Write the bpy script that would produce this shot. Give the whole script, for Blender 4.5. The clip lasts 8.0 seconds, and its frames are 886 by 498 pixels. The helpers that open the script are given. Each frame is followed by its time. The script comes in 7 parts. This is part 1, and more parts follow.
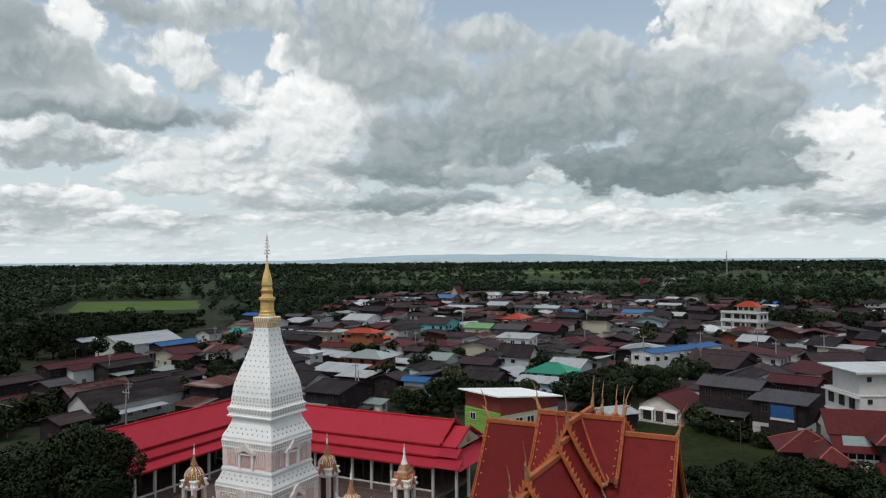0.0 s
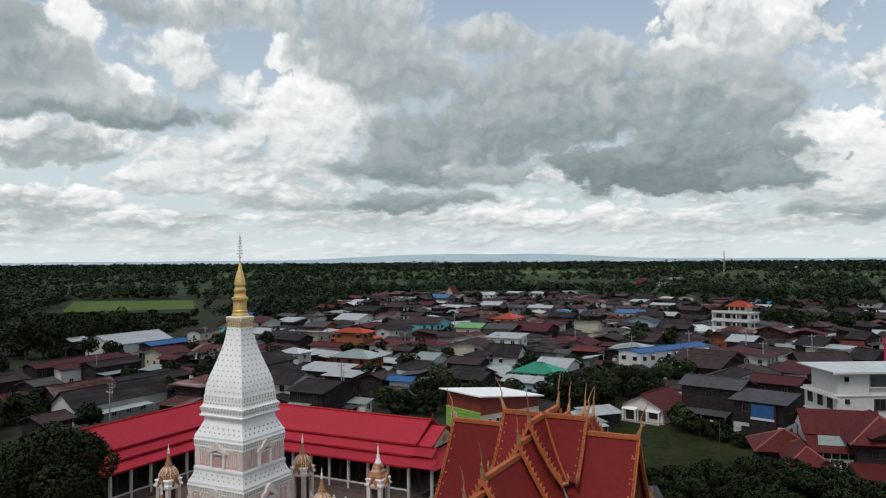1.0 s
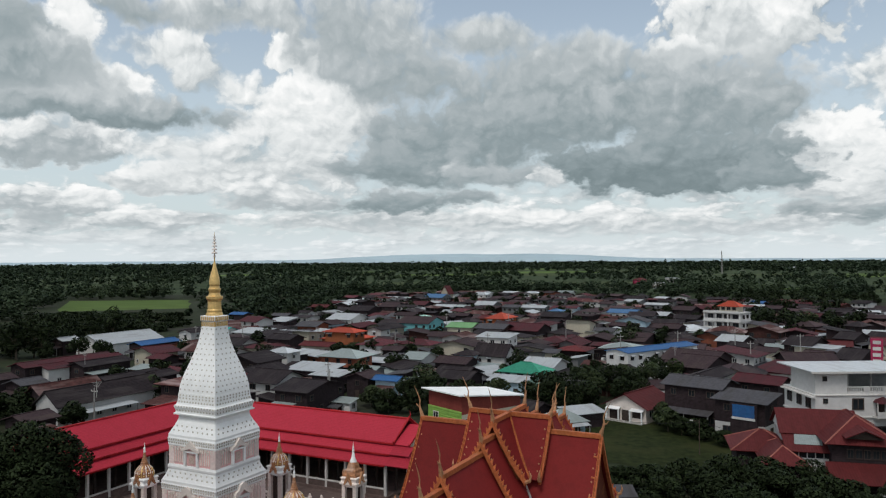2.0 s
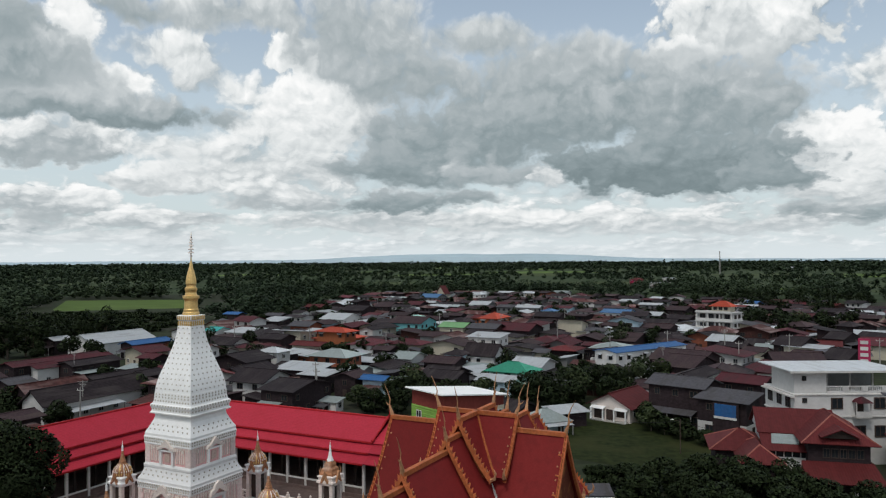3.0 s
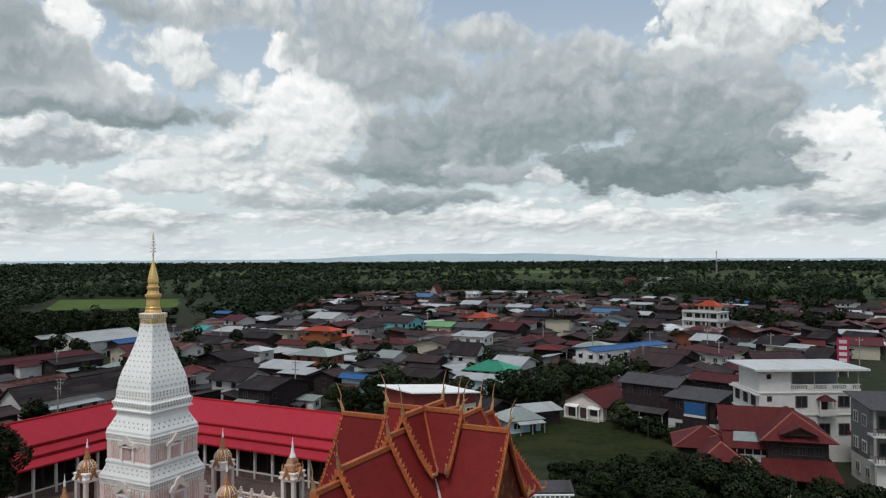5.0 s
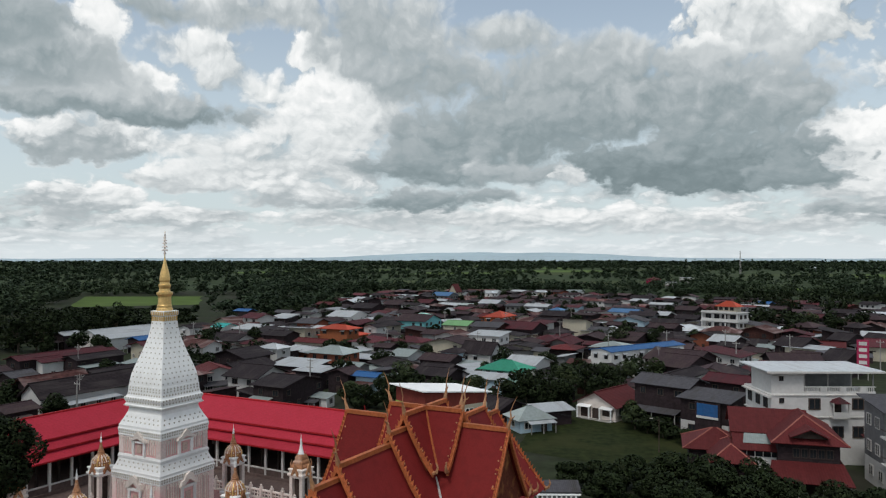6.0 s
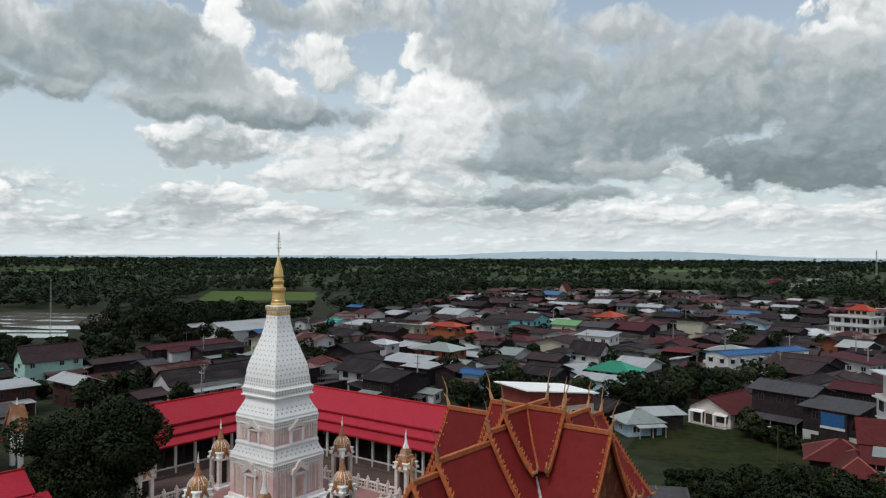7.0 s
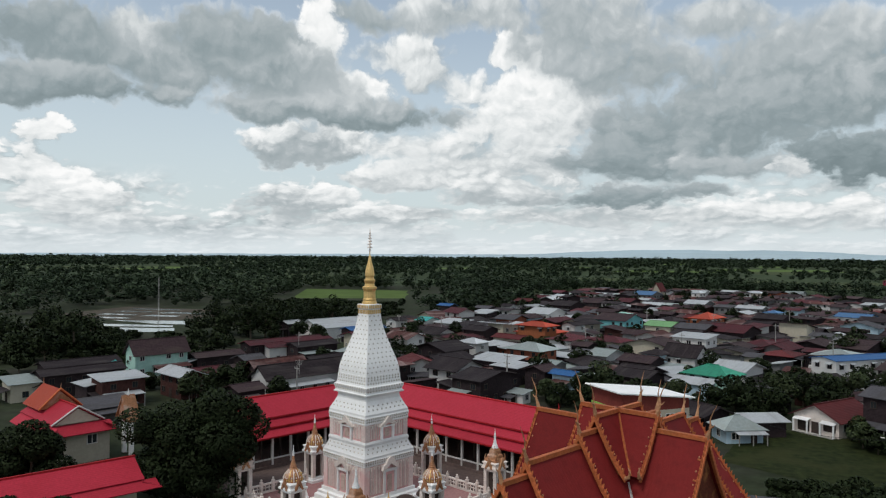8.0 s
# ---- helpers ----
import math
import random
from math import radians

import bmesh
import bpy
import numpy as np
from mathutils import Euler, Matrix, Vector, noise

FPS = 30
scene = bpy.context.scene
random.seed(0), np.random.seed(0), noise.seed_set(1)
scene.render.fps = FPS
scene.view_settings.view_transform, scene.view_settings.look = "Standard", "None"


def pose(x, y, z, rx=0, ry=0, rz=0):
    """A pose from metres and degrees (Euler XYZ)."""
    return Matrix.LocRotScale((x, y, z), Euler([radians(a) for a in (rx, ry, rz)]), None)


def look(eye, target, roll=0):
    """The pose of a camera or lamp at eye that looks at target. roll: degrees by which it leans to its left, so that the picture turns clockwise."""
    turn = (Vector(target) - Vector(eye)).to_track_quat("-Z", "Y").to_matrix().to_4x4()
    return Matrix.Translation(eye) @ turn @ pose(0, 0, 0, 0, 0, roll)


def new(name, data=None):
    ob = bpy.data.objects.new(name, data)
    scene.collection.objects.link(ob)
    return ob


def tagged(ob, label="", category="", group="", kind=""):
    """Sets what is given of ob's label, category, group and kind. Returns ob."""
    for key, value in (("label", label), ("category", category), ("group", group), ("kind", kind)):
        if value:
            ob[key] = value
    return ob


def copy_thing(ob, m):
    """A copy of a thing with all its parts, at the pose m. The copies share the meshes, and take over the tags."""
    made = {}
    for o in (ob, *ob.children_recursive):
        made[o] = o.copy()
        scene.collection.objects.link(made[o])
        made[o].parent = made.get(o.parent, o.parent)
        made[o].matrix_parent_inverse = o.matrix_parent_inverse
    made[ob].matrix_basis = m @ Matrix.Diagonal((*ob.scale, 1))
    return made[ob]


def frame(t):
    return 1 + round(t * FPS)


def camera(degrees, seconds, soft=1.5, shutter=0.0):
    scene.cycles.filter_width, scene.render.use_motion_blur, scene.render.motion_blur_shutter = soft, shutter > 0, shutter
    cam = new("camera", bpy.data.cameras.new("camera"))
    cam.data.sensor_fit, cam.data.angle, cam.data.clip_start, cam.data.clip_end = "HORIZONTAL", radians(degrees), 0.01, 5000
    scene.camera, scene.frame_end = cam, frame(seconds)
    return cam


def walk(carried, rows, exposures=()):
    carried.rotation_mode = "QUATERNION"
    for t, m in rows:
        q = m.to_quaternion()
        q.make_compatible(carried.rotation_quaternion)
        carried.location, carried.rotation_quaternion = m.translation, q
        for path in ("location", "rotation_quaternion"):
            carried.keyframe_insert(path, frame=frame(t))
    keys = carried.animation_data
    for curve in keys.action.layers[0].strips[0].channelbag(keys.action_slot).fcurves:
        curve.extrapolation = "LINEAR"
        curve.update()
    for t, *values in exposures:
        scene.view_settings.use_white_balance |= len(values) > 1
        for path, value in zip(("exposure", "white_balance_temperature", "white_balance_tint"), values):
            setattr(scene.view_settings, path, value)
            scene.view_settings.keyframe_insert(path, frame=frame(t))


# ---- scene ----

# camera and walk
FOV = 61.9
cam = camera(FOV, 8.0, soft=1.2)
TURN = -27.0          # heading of the temple grounds, degrees


def eye_row(t, x, y, z, yaw, pitch, roll):
    c, s = math.cos(radians(pitch)), math.sin(radians(pitch))
    e = Vector((x, y, z))
    return t, look(e, e + Vector((-math.sin(radians(yaw)) * c, math.cos(radians(yaw)) * c, s)), roll)


PATH = [
    eye_row(0.0, 0.02, 0.00, 31.22, 0.000, 0.845, -0.402),
    eye_row(0.5, 1.57, -0.12, 31.24, -0.026, 0.830, -0.385),
    eye_row(1.0, 3.07, -0.25, 31.23, -0.059, 0.822, -0.368),
    eye_row(1.5, 4.55, -0.42, 31.19, -0.088, 0.817, -0.350),
    eye_row(3.0, 8.79, -1.10, 31.13, -0.145, 0.813, -0.300),
    eye_row(3.5, 10.09, -1.36, 31.09, -0.163, 0.803, -0.285),
    eye_row(4.0, 11.29, -1.60, 31.05, -0.190, 0.800, -0.265),
    eye_row(4.5, 12.43, -1.88, 31.03, -0.202, 0.790, -0.250),
    eye_row(5.8, 14.92, -2.58, 31.12, 0.045, 0.725, -0.094),
    eye_row(6.0, 15.23, -2.66, 31.14, 1.492, 0.695, -0.011),
    eye_row(6.5, 15.85, -2.76, 31.15, 6.113, 0.600, 0.220),
    eye_row(7.0, 16.03, -2.77, 31.18, 10.009, 0.533, 0.305),
    eye_row(7.5, 16.07, -2.70, 31.22, 13.950, 0.464, 0.330),
    eye_row(8.0, 16.06, -2.63, 31.27, 16.948, 0.401, 0.366),
]
walk(cam, PATH)

# ---------------------------------------------------------------- sky and sun
SUN_EL, SUN_AZ = 58.0, 205.0     # degrees; azimuth clockwise from +y


def build_sky():
    world = bpy.data.worlds.new("sky")
    scene.world = world
    world.use_nodes = True
    nt = world.node_tree
    nt.nodes.clear()

    def link_in(sock, v):
        if isinstance(v, (int, float)):
            sock.default_value = v
        else:
            nt.links.new(v, sock)

    def M(op, a, b=0.0, c=0.0, clamp=False):
        n = nt.nodes.new("ShaderNodeMath")
        n.operation, n.use_clamp = op, clamp
        for i, v in enumerate((a, b, c)):
            link_in(n.inputs[i], v)
        return n.outputs[0]

    def smooth(v, lo, hi):
        n = nt.nodes.new("ShaderNodeMapRange")
        n.interpolation_type = "SMOOTHSTEP"
        link_in(n.inputs["Value"], v)
        n.inputs["From Min"].default_value, n.inputs["From Max"].default_value = lo, hi
        return n.outputs["Result"]

    def fbm(x, y, scale, detail, rough, seed):
        c = nt.nodes.new("ShaderNodeCombineXYZ")
        link_in(c.inputs[0], x)
        link_in(c.inputs[1], y)
        c.inputs[2].default_value = seed
        n = nt.nodes.new("ShaderNodeTexNoise")
        n.inputs["Scale"].default_value, n.inputs["Detail"].default_value = scale, detail
        n.inputs["Roughness"].default_value = rough
        nt.links.new(c.outputs[0], n.inputs["Vector"])
        return n.outputs["Fac"]

    def blend(f, a, b):
        n = nt.nodes.new("ShaderNodeMix")
        n.data_type = "RGBA"
        link_in(n.inputs["Factor"], f)
        for sock, v in ((n.inputs["A"], a), (n.inputs["B"], b)):
            for s in (s for s in n.inputs if s.name == sock.name and s.type == "RGBA"):
                if isinstance(v, tuple):
                    s.default_value = (*v, 1)
                else:
                    nt.links.new(v, s)
        return next(o for o in n.outputs if o.type == "RGBA")

    co = nt.nodes.new("ShaderNodeTexCoord")
    sep = nt.nodes.new("ShaderNodeSeparateXYZ")
    nt.links.new(co.outputs["Generated"], sep.inputs[0])
    x, y, z = sep.outputs
    az = M("MULTIPLY", M("ARCTAN2", x, y), 57.2958)
    el = M("MULTIPLY", M("ARCSINE", z), 57.2958)
    # a coordinate that squeezes the cloud decks towards the horizon
    low = M("LOGARITHM", M("ADD", M("MAXIMUM", el, 0.0), 4.0), 2.71828)
    ca = M("DIVIDE", az, 10.0)
    cl = M("MULTIPLY", low, 1.75)
    n_big = fbm(ca, cl, 1.1, 4.0, 0.5, 3.1)
    wx = M("SUBTRACT", fbm(ca, cl, 2.4, 7.0, 0.58, 7.7), 0.5)
    wy = M("SUBTRACT", fbm(ca, cl, 2.4, 7.0, 0.58, 12.3), 0.5)
    wa = M("ADD", az, M("MULTIPLY", wx, 6.0))
    we = M("ADD", el, M("MULTIPLY", wy, 3.0))
    pa, pl = M("ADD", ca, M("MULTIPLY", wx, 0.30)), M("ADD", cl, M("MULTIPLY", wy, 0.30))

    def puffs(xx, yy, scale, seed):
        c = nt.nodes.new("ShaderNodeCombineXYZ")
        link_in(c.inputs[0], xx)
        link_in(c.inputs[1], yy)
        c.inputs[2].default_value = seed
        n = nt.nodes.new("ShaderNodeTexVoronoi")
        n.feature = "SMOOTH_F1"
        n.inputs["Scale"].default_value, n.inputs["Smoothness"].default_value = scale, 0.35
        n.inputs["Detail"].default_value, n.inputs["Roughness"].default_value = 3.0, 0.55
        nt.links.new(c.outputs[0], n.inputs["Vector"])
        return M("SUBTRACT", 1.0, n.outputs["Distance"])

    # heaped cloud: one field read again a little higher gives lit crests and shaded bases
    def heap(lift, side):
        xx, yy = M("ADD", pa, side), M("ADD", pl, lift)
        soft = fbm(xx, yy, 2.2, 7.0, 0.55, 21.0)
        return M("ADD", M("ADD", M("MULTIPLY", soft, 0.62), M("MULTIPLY", puffs(xx, yy, 3.0, 4.0), 0.30)), M("MULTIPLY", puffs(xx, yy, 7.5, 9.0), 0.20))
    here = heap(0.0, 0.0)
    relief = M("ADD", M("MULTIPLY", M("SUBTRACT", here, heap(0.05, -0.03)), 0.9), M("MULTIPLY", M("SUBTRACT", here, heap(0.20, -0.06)), 0.5))
    bumps = M("SUBTRACT", here, 0.37)
    # broken cloud all round the sky, in flat rows towards the horizon
    rows = smooth(el, 6.5, 3.5)
    cover = smooth(M("ADD", bumps, M("MULTIPLY", M("SUBTRACT", n_big, 0.46), 1.1)), -0.16, 0.10)
    cover = M("MULTIPLY", cover, M("ADD", M("MULTIPLY", rows, 0.25), 0.70))
    dark = M("ADD", M("MULTIPLY", M("SUBTRACT", n_big, 0.45), 1.1), M("SUBTRACT", 0.34, M("MULTIPLY", relief, 1.5)), clamp=True)
    # the open stretch of sky in which single clouds stand
    near_az = M("MULTIPLY", smooth(az, -62.0, -50.0), smooth(az, 46.0, 36.0))
    clear_part = M("MULTIPLY", M("MULTIPLY", near_az, smooth(el, 4.6, 6.6)), smooth(el, 27.0, 21.0))
    cover = M("MULTIPLY", cover, M("SUBTRACT", 1.0, clear_part))

    for a0, e0, ra, re, crest, base, soft in CLOUDS_FAR + CLOUDS_WHITE + CLOUDS_HIGH + CLOUDS_GREY:
        u = M("DIVIDE", M("SUBTRACT", wa, a0), ra)
        v = M("DIVIDE", M("SUBTRACT", we, e0), re)
        low_side = M("MULTIPLY", M("MINIMUM", v, 0.0), 1.15)
        vv = M("ADD", M("MAXIMUM", v, 0.0), low_side)
        d = M("ADD", M("MULTIPLY", u, u), M("MULTIPLY", vv, vv))
        d = M("SUBTRACT", d, M("MULTIPLY", bumps, 2.3))
        alpha = smooth(d, 1.0 + 0.75 * soft, 1.0 - 0.85 * soft)
        lit = smooth(M("ADD", v, M("MULTIPLY", bumps, 2.2)), -0.75, 0.90)
        shade = M("SUBTRACT", M("ADD", base, M("MULTIPLY", lit, crest - base)), M("MULTIPLY", relief, 0.62 - 0.42 * base))
        dark = M("ADD", dark, M("MULTIPLY", M("SUBTRACT", shade, dark), alpha))
        cover = M("ADD", cover, M("MULTIPLY", M("SUBTRACT", 1.0, cover), alpha))
    dark = M("ADD", dark, 0.0, clamp=True)
    ramp = nt.nodes.new("ShaderNodeValToRGB")
    for pos, col in ((0.0, (0.97, 0.975, 0.97)), (0.22, (0.77, 0.80, 0.805)), (0.5, (0.465, 0.512, 0.532)), (0.78, (0.285, 0.345, 0.366)), (1.0, (0.185, 0.238, 0.254))):
        e = ramp.color_ramp.elements.new(pos) if 0 < pos < 1 else ramp.color_ramp.elements[0 if pos == 0 else -1]
        e.color = (*col, 1)
    nt.links.new(dark, ramp.inputs[0])
    sky = nt.nodes.new("ShaderNodeTexSky")
    sky.sky_type, sky.sun_disc = "NISHITA", False
    sky.sun_elevation, sky.sun_rotation = radians(SUN_EL), radians(SUN_AZ)
    sky.air_density, sky.dust_density = 1.0, 2.5
    scale = nt.nodes.new("ShaderNodeVectorMath")
    scale.operation = "SCALE"
    nt.links.new(sky.outputs[0], scale.inputs[0])
    scale.inputs["Scale"].default_value = 0.115
    # thin veil over the clear gaps, thicker low down
    veil = smooth(el, 24.0, 0.0)
    clear = blend(M("ADD", M("MULTIPLY", veil, 0.50), 0.28), scale.outputs[0], (0.70, 0.80, 0.83))
    col = blend(cover, clear, ramp.outputs[0])
    haze = M("MULTIPLY", smooth(el, 3.2, 0.2), 0.75)
    col = blend(haze, col, (0.74, 0.80, 0.83))
    bg = nt.nodes.new("ShaderNodeBackground")
    nt.links.new(col, bg.inputs["Color"])
    bg.inputs["Strength"].default_value = 1.0
    out = nt.nodes.new("ShaderNodeOutputWorld")
    nt.links.new(bg.outputs[0], out.inputs["Surface"])


# cloud by cloud, far to near: azimuth and elevation of the middle, half widths (degrees), shade of crest and base, softness
CLOUDS_FAR = [
    (8.5, 2.8, 13.9, 1.5, 0.10, 0.42, 0.70),
    (-6.3, 3.0, 8.2, 1.1, 0.14, 0.48, 0.70),
    (-25.9, 1.8, 9.2, 0.6, 0.30, 0.45, 0.80),
    (28.4, 3.0, 4.7, 1.2, 0.45, 0.78, 0.50),
    (22.7, 2.3, 7.1, 0.8, 0.30, 0.50, 0.70),
    (28.1, 4.8, 5.5, 1.3, 0.14, 0.40, 0.60),
    (-28.0, 4.0, 5.1, 1.7, 0.03, 0.52, 0.35),
    (-20.3, 2.9, 5.8, 0.9, 0.12, 0.50, 0.50),
    (-21.3, 5.8, 4.2, 1.2, 0.10, 0.42, 0.45),
    (-42.1, 2.4, 4.7, 1.0, 0.10, 0.48, 0.50),
    (-44.8, 4.5, 3.3, 2.2, 0.02, 0.30, 0.35),
    (-41.6, 3.8, 2.5, 1.3, 0.02, 0.40, 0.35),
]
CLOUDS_WHITE = [
    (-45.8, 8.2, 1.7, 1.3, 0.00, 0.16, 0.25),
    (-46.3, 6.1, 2.3, 1.7, 0.03, 0.26, 0.30),
    (-13.1, 6.9, 7.9, 2.6, 0.12, 0.40, 0.60),
    (-11.4, 4.7, 5.5, 1.3, 0.16, 0.52, 0.50),
    (-27.3, 8.3, 5.5, 2.1, 0.04, 0.62, 0.35),
    (-19.1, 8.3, 5.5, 1.5, 0.10, 0.30, 0.70),
    (-9.3, 10.6, 7.5, 3.9, 0.02, 0.26, 0.40),
    (-10.9, 15.3, 3.5, 1.8, 0.00, 0.14, 0.25),
    (-5.8, 11.7, 3.5, 2.4, 0.03, 0.22, 0.40),
    (-15.1, 12.6, 2.5, 1.5, 0.10, 0.25, 0.60),
    (-20.3, 15.0, 4.6, 1.5, 0.12, 0.30, 0.50),
    (-18.3, 13.5, 2.8, 1.7, 0.18, 0.34, 0.50),
    (27.9, 7.5, 4.1, 3.3, 0.00, 0.26, 0.28),
    (30.9, 12.1, 2.9, 2.5, 0.08, 0.25, 0.50),
]
CLOUDS_HIGH = [
    (22.9, 16.4, 7.1, 3.9, 0.00, 0.36, 0.22),
    (18.2, 14.2, 3.2, 1.9, 0.06, 0.34, 0.35),
    (-15.9, 18.0, 6.1, 2.0, 0.30, 0.50, 0.50),
    (-23.9, 17.4, 3.3, 1.6, 0.50, 0.66, 0.40),
    (-26.9, 15.5, 2.1, 4.0, 0.00, 0.06, 0.35),
    (-23.5, 12.5, 2.6, 1.2, 0.02, 0.10, 0.40),
    (-30.7, 14.7, 3.9, 2.6, 0.66, 0.84, 0.30),
    (-28.0, 12.4, 5.5, 1.6, 0.20, 0.62, 0.50),
    (-22.6, 10.6, 8.2, 1.5, 0.40, 0.86, 0.45),
    (-29.7, 10.8, 5.6, 1.3, 0.45, 0.78, 0.50),
    (-36.2, 14.1, 12.8, 3.1, 0.36, 0.72, 0.50),
    (-45.4, 14.6, 5.1, 2.7, 0.62, 0.80, 0.40),
    (-33.4, 15.9, 4.8, 2.3, 0.60, 0.74, 0.40),
    (-45.0, 11.3, 9.6, 1.6, 0.55, 0.86, 0.40),
]
CLOUDS_GREY = [
    (-6.2, 17.0, 5.6, 4.4, 0.42, 0.62, 0.60),
    (-2.7, 13.4, 5.3, 2.9, 0.52, 0.66, 0.60),
    (3.5, 16.6, 4.8, 1.6, 0.42, 0.56, 0.80),
    (9.5, 11.5, 13.5, 4.6, 0.50, 0.78, 0.50),
    (19.3, 10.9, 7.8, 4.4, 0.46, 0.76, 0.50),
    (2.5, 9.6, 9.6, 3.4, 0.60, 0.82, 0.60),
    (16.9, 6.9, 11.1, 2.4, 0.70, 0.96, 0.32),
    (24.2, 5.8, 3.3, 1.6, 0.72, 0.84, 0.40),
    (-1.9, 7.0, 7.0, 1.9, 0.66, 0.84, 0.55),
    (-4.1, 4.2, 5.7, 1.0, 0.62, 0.84, 0.50),
    (4.2, 6.5, 4.8, 1.1, 0.52, 0.66, 0.60),
    (1.6, 4.7, 3.1, 0.7, 0.55, 0.75, 0.60),
    (7.9, 6.1, 1.5, 1.1, 0.22, 0.36, 0.50),
    (9.9, 14.8, 6.4, 2.0, 0.48, 0.58, 0.80),
]
build_sky()
sun_data = bpy.data.lights.new("sun", "SUN")
sun_data.energy, sun_data.angle, sun_data.color = 1.1, radians(14), (1.0, 0.98, 0.95)
sun = new("sun", sun_data)
_a, _e = radians(SUN_AZ), radians(SUN_EL)
sun.matrix_world = look((0, 0, 100), Vector((0, 0, 100)) - Vector((math.sin(_a) * math.cos(_e), math.cos(_a) * math.cos(_e), math.sin(_e))))

# ---------------------------------------------------------------- materials


def surface(name, colour, rough=0.8, grain=2.0, vary=0.25, stain=0.3, metal=0.0, bump=0.0, second=None, per="object", ribs=None, spec=0.15, streak=False):
    """A painted, mineral or leafy surface: grain and stains at two scales; ribs=(axis, per metre, depth) adds corrugation."""
    m = bpy.data.materials.new(name)
    m.use_nodes = True
    nt = m.node_tree
    b = nt.nodes["Principled BSDF"]
    b.inputs["Roughness"].default_value, b.inputs["Metallic"].default_value = rough, metal
    b.inputs["Specular IOR Level"].default_value = spec
    co = nt.nodes.new("ShaderNodeTexCoord")
    small, large = nt.nodes.new("ShaderNodeTexNoise"), nt.nodes.new("ShaderNodeTexNoise")
    small.inputs["Scale"].default_value, small.inputs["Detail"].default_value = grain, 5
    large.inputs["Scale"].default_value, large.inputs["Detail"].default_value = grain * 0.13, 4
    for n in (small, large):
        nt.links.new(co.outputs["Object"], n.inputs["Vector"])
    if streak:      # stains run down the slope
        mp = nt.nodes.new("ShaderNodeMapping")
        mp.inputs["Scale"].default_value = (3.2, 0.5, 0.5)
        nt.links.new(co.outputs["Object"], mp.inputs["Vector"])
        nt.links.new(mp.outputs[0], large.inputs["Vector"])
    ramp = nt.nodes.new("ShaderNodeValToRGB")
    ramp.color_ramp.elements[0].position, ramp.color_ramp.elements[1].position = 0.3, 0.7
    lo = [c * (1 - vary) for c in colour]
    hi = [min(1, c * (1 + vary)) for c in colour]
    ramp.color_ramp.elements[0].color, ramp.color_ramp.elements[1].color = (*lo, 1), (*hi, 1)
    nt.links.new(small.outputs["Fac"], ramp.inputs[0])
    mix = nt.nodes.new("ShaderNodeMixRGB")
    mix.inputs["Color2"].default_value = (*(second or [c * 0.45 for c in colour]), 1)
    mask = nt.nodes.new("ShaderNodeMapRange")
    mask.inputs["From Min"].default_value, mask.inputs["From Max"].default_value = 0.5, 0.68
    mask.inputs["To Max"].default_value = stain
    nt.links.new(large.outputs["Fac"], mask.inputs["Value"])
    nt.links.new(mask.outputs["Result"], mix.inputs["Fac"])
    nt.links.new(ramp.outputs[0], mix.inputs["Color1"])
    hsv = nt.nodes.new("ShaderNodeHueSaturation")
    rnd = nt.nodes.new("ShaderNodeObjectInfo") if per == "object" else nt.nodes.new("ShaderNodeNewGeometry")
    val = nt.nodes.new("ShaderNodeMapRange")
    val.inputs["To Min"].default_value, val.inputs["To Max"].default_value = (0.85, 1.15) if per == "object" else {"island": (0.62, 1.40), "sheet": (0.62, 1.45)}.get(per, (0.86, 1.14))
    nt.links.new(rnd.outputs["Random"] if per == "object" else rnd.outputs["Random Per Island"], val.inputs["Value"])
    nt.links.new(val.outputs["Result"], hsv.inputs["Value"])
    nt.links.new(mix.outputs[0], hsv.inputs["Color"])
    nt.links.new(hsv.outputs[0], b.inputs["Base Color"])
    height = small.outputs["Fac"]
    if ribs:
        axis, per_metre, depth = ribs
        wave = nt.nodes.new("ShaderNodeTexWave")
        wave.bands_direction = axis
        wave.inputs["Scale"].default_value = per_metre * 0.314
        nt.links.new(co.outputs["Object"], wave.inputs["Vector"])
        height, bump = wave.outputs["Fac"], depth
    if bump:
        bp = nt.nodes.new("ShaderNodeBump")
        bp.inputs["Strength"].default_value, bp.inputs["Distance"].default_value = 0.8, bump
        nt.links.new(height, bp.inputs["Height"])
        nt.links.new(bp.outputs[0], b.inputs["Normal"])
    return m


def glass_dark(name):
    m = surface(name, (0.02, 0.024, 0.028), rough=0.15, grain=1.0, stain=0.0, spec=0.5)
    return m


WHITE = surface("white_stucco", (0.80, 0.80, 0.78), 0.75, 3.0, 0.04, 0.22, second=(0.58, 0.58, 0.55))
PINK = surface("pink_stucco", (0.66, 0.39, 0.375), 0.8, 4.0, 0.10, 0.2, second=(0.72, 0.55, 0.50))
PALE = surface("pale_relief_plaster", (0.72, 0.64, 0.58), 0.75, 6.0, 0.12, 0.25)
GOLD = surface("gold_leaf", (0.74, 0.50, 0.20), 0.42, 5.0, 0.15, 0.25, metal=0.55, second=(0.45, 0.26, 0.08))
GILT = surface("worn_gilded_plaster", (0.36, 0.17, 0.085), 0.5, 6.0, 0.35, 0.6, metal=0.1, second=(0.58, 0.46, 0.38))
TANGOLD = surface("tan_gilded_finial", (0.44, 0.23, 0.12), 0.6, 5.0, 0.25, 0.4)
STUD = surface("grey_gold_rosette", (0.55, 0.51, 0.44), 0.5, 4.0, 0.2, 0.2, metal=0.2)
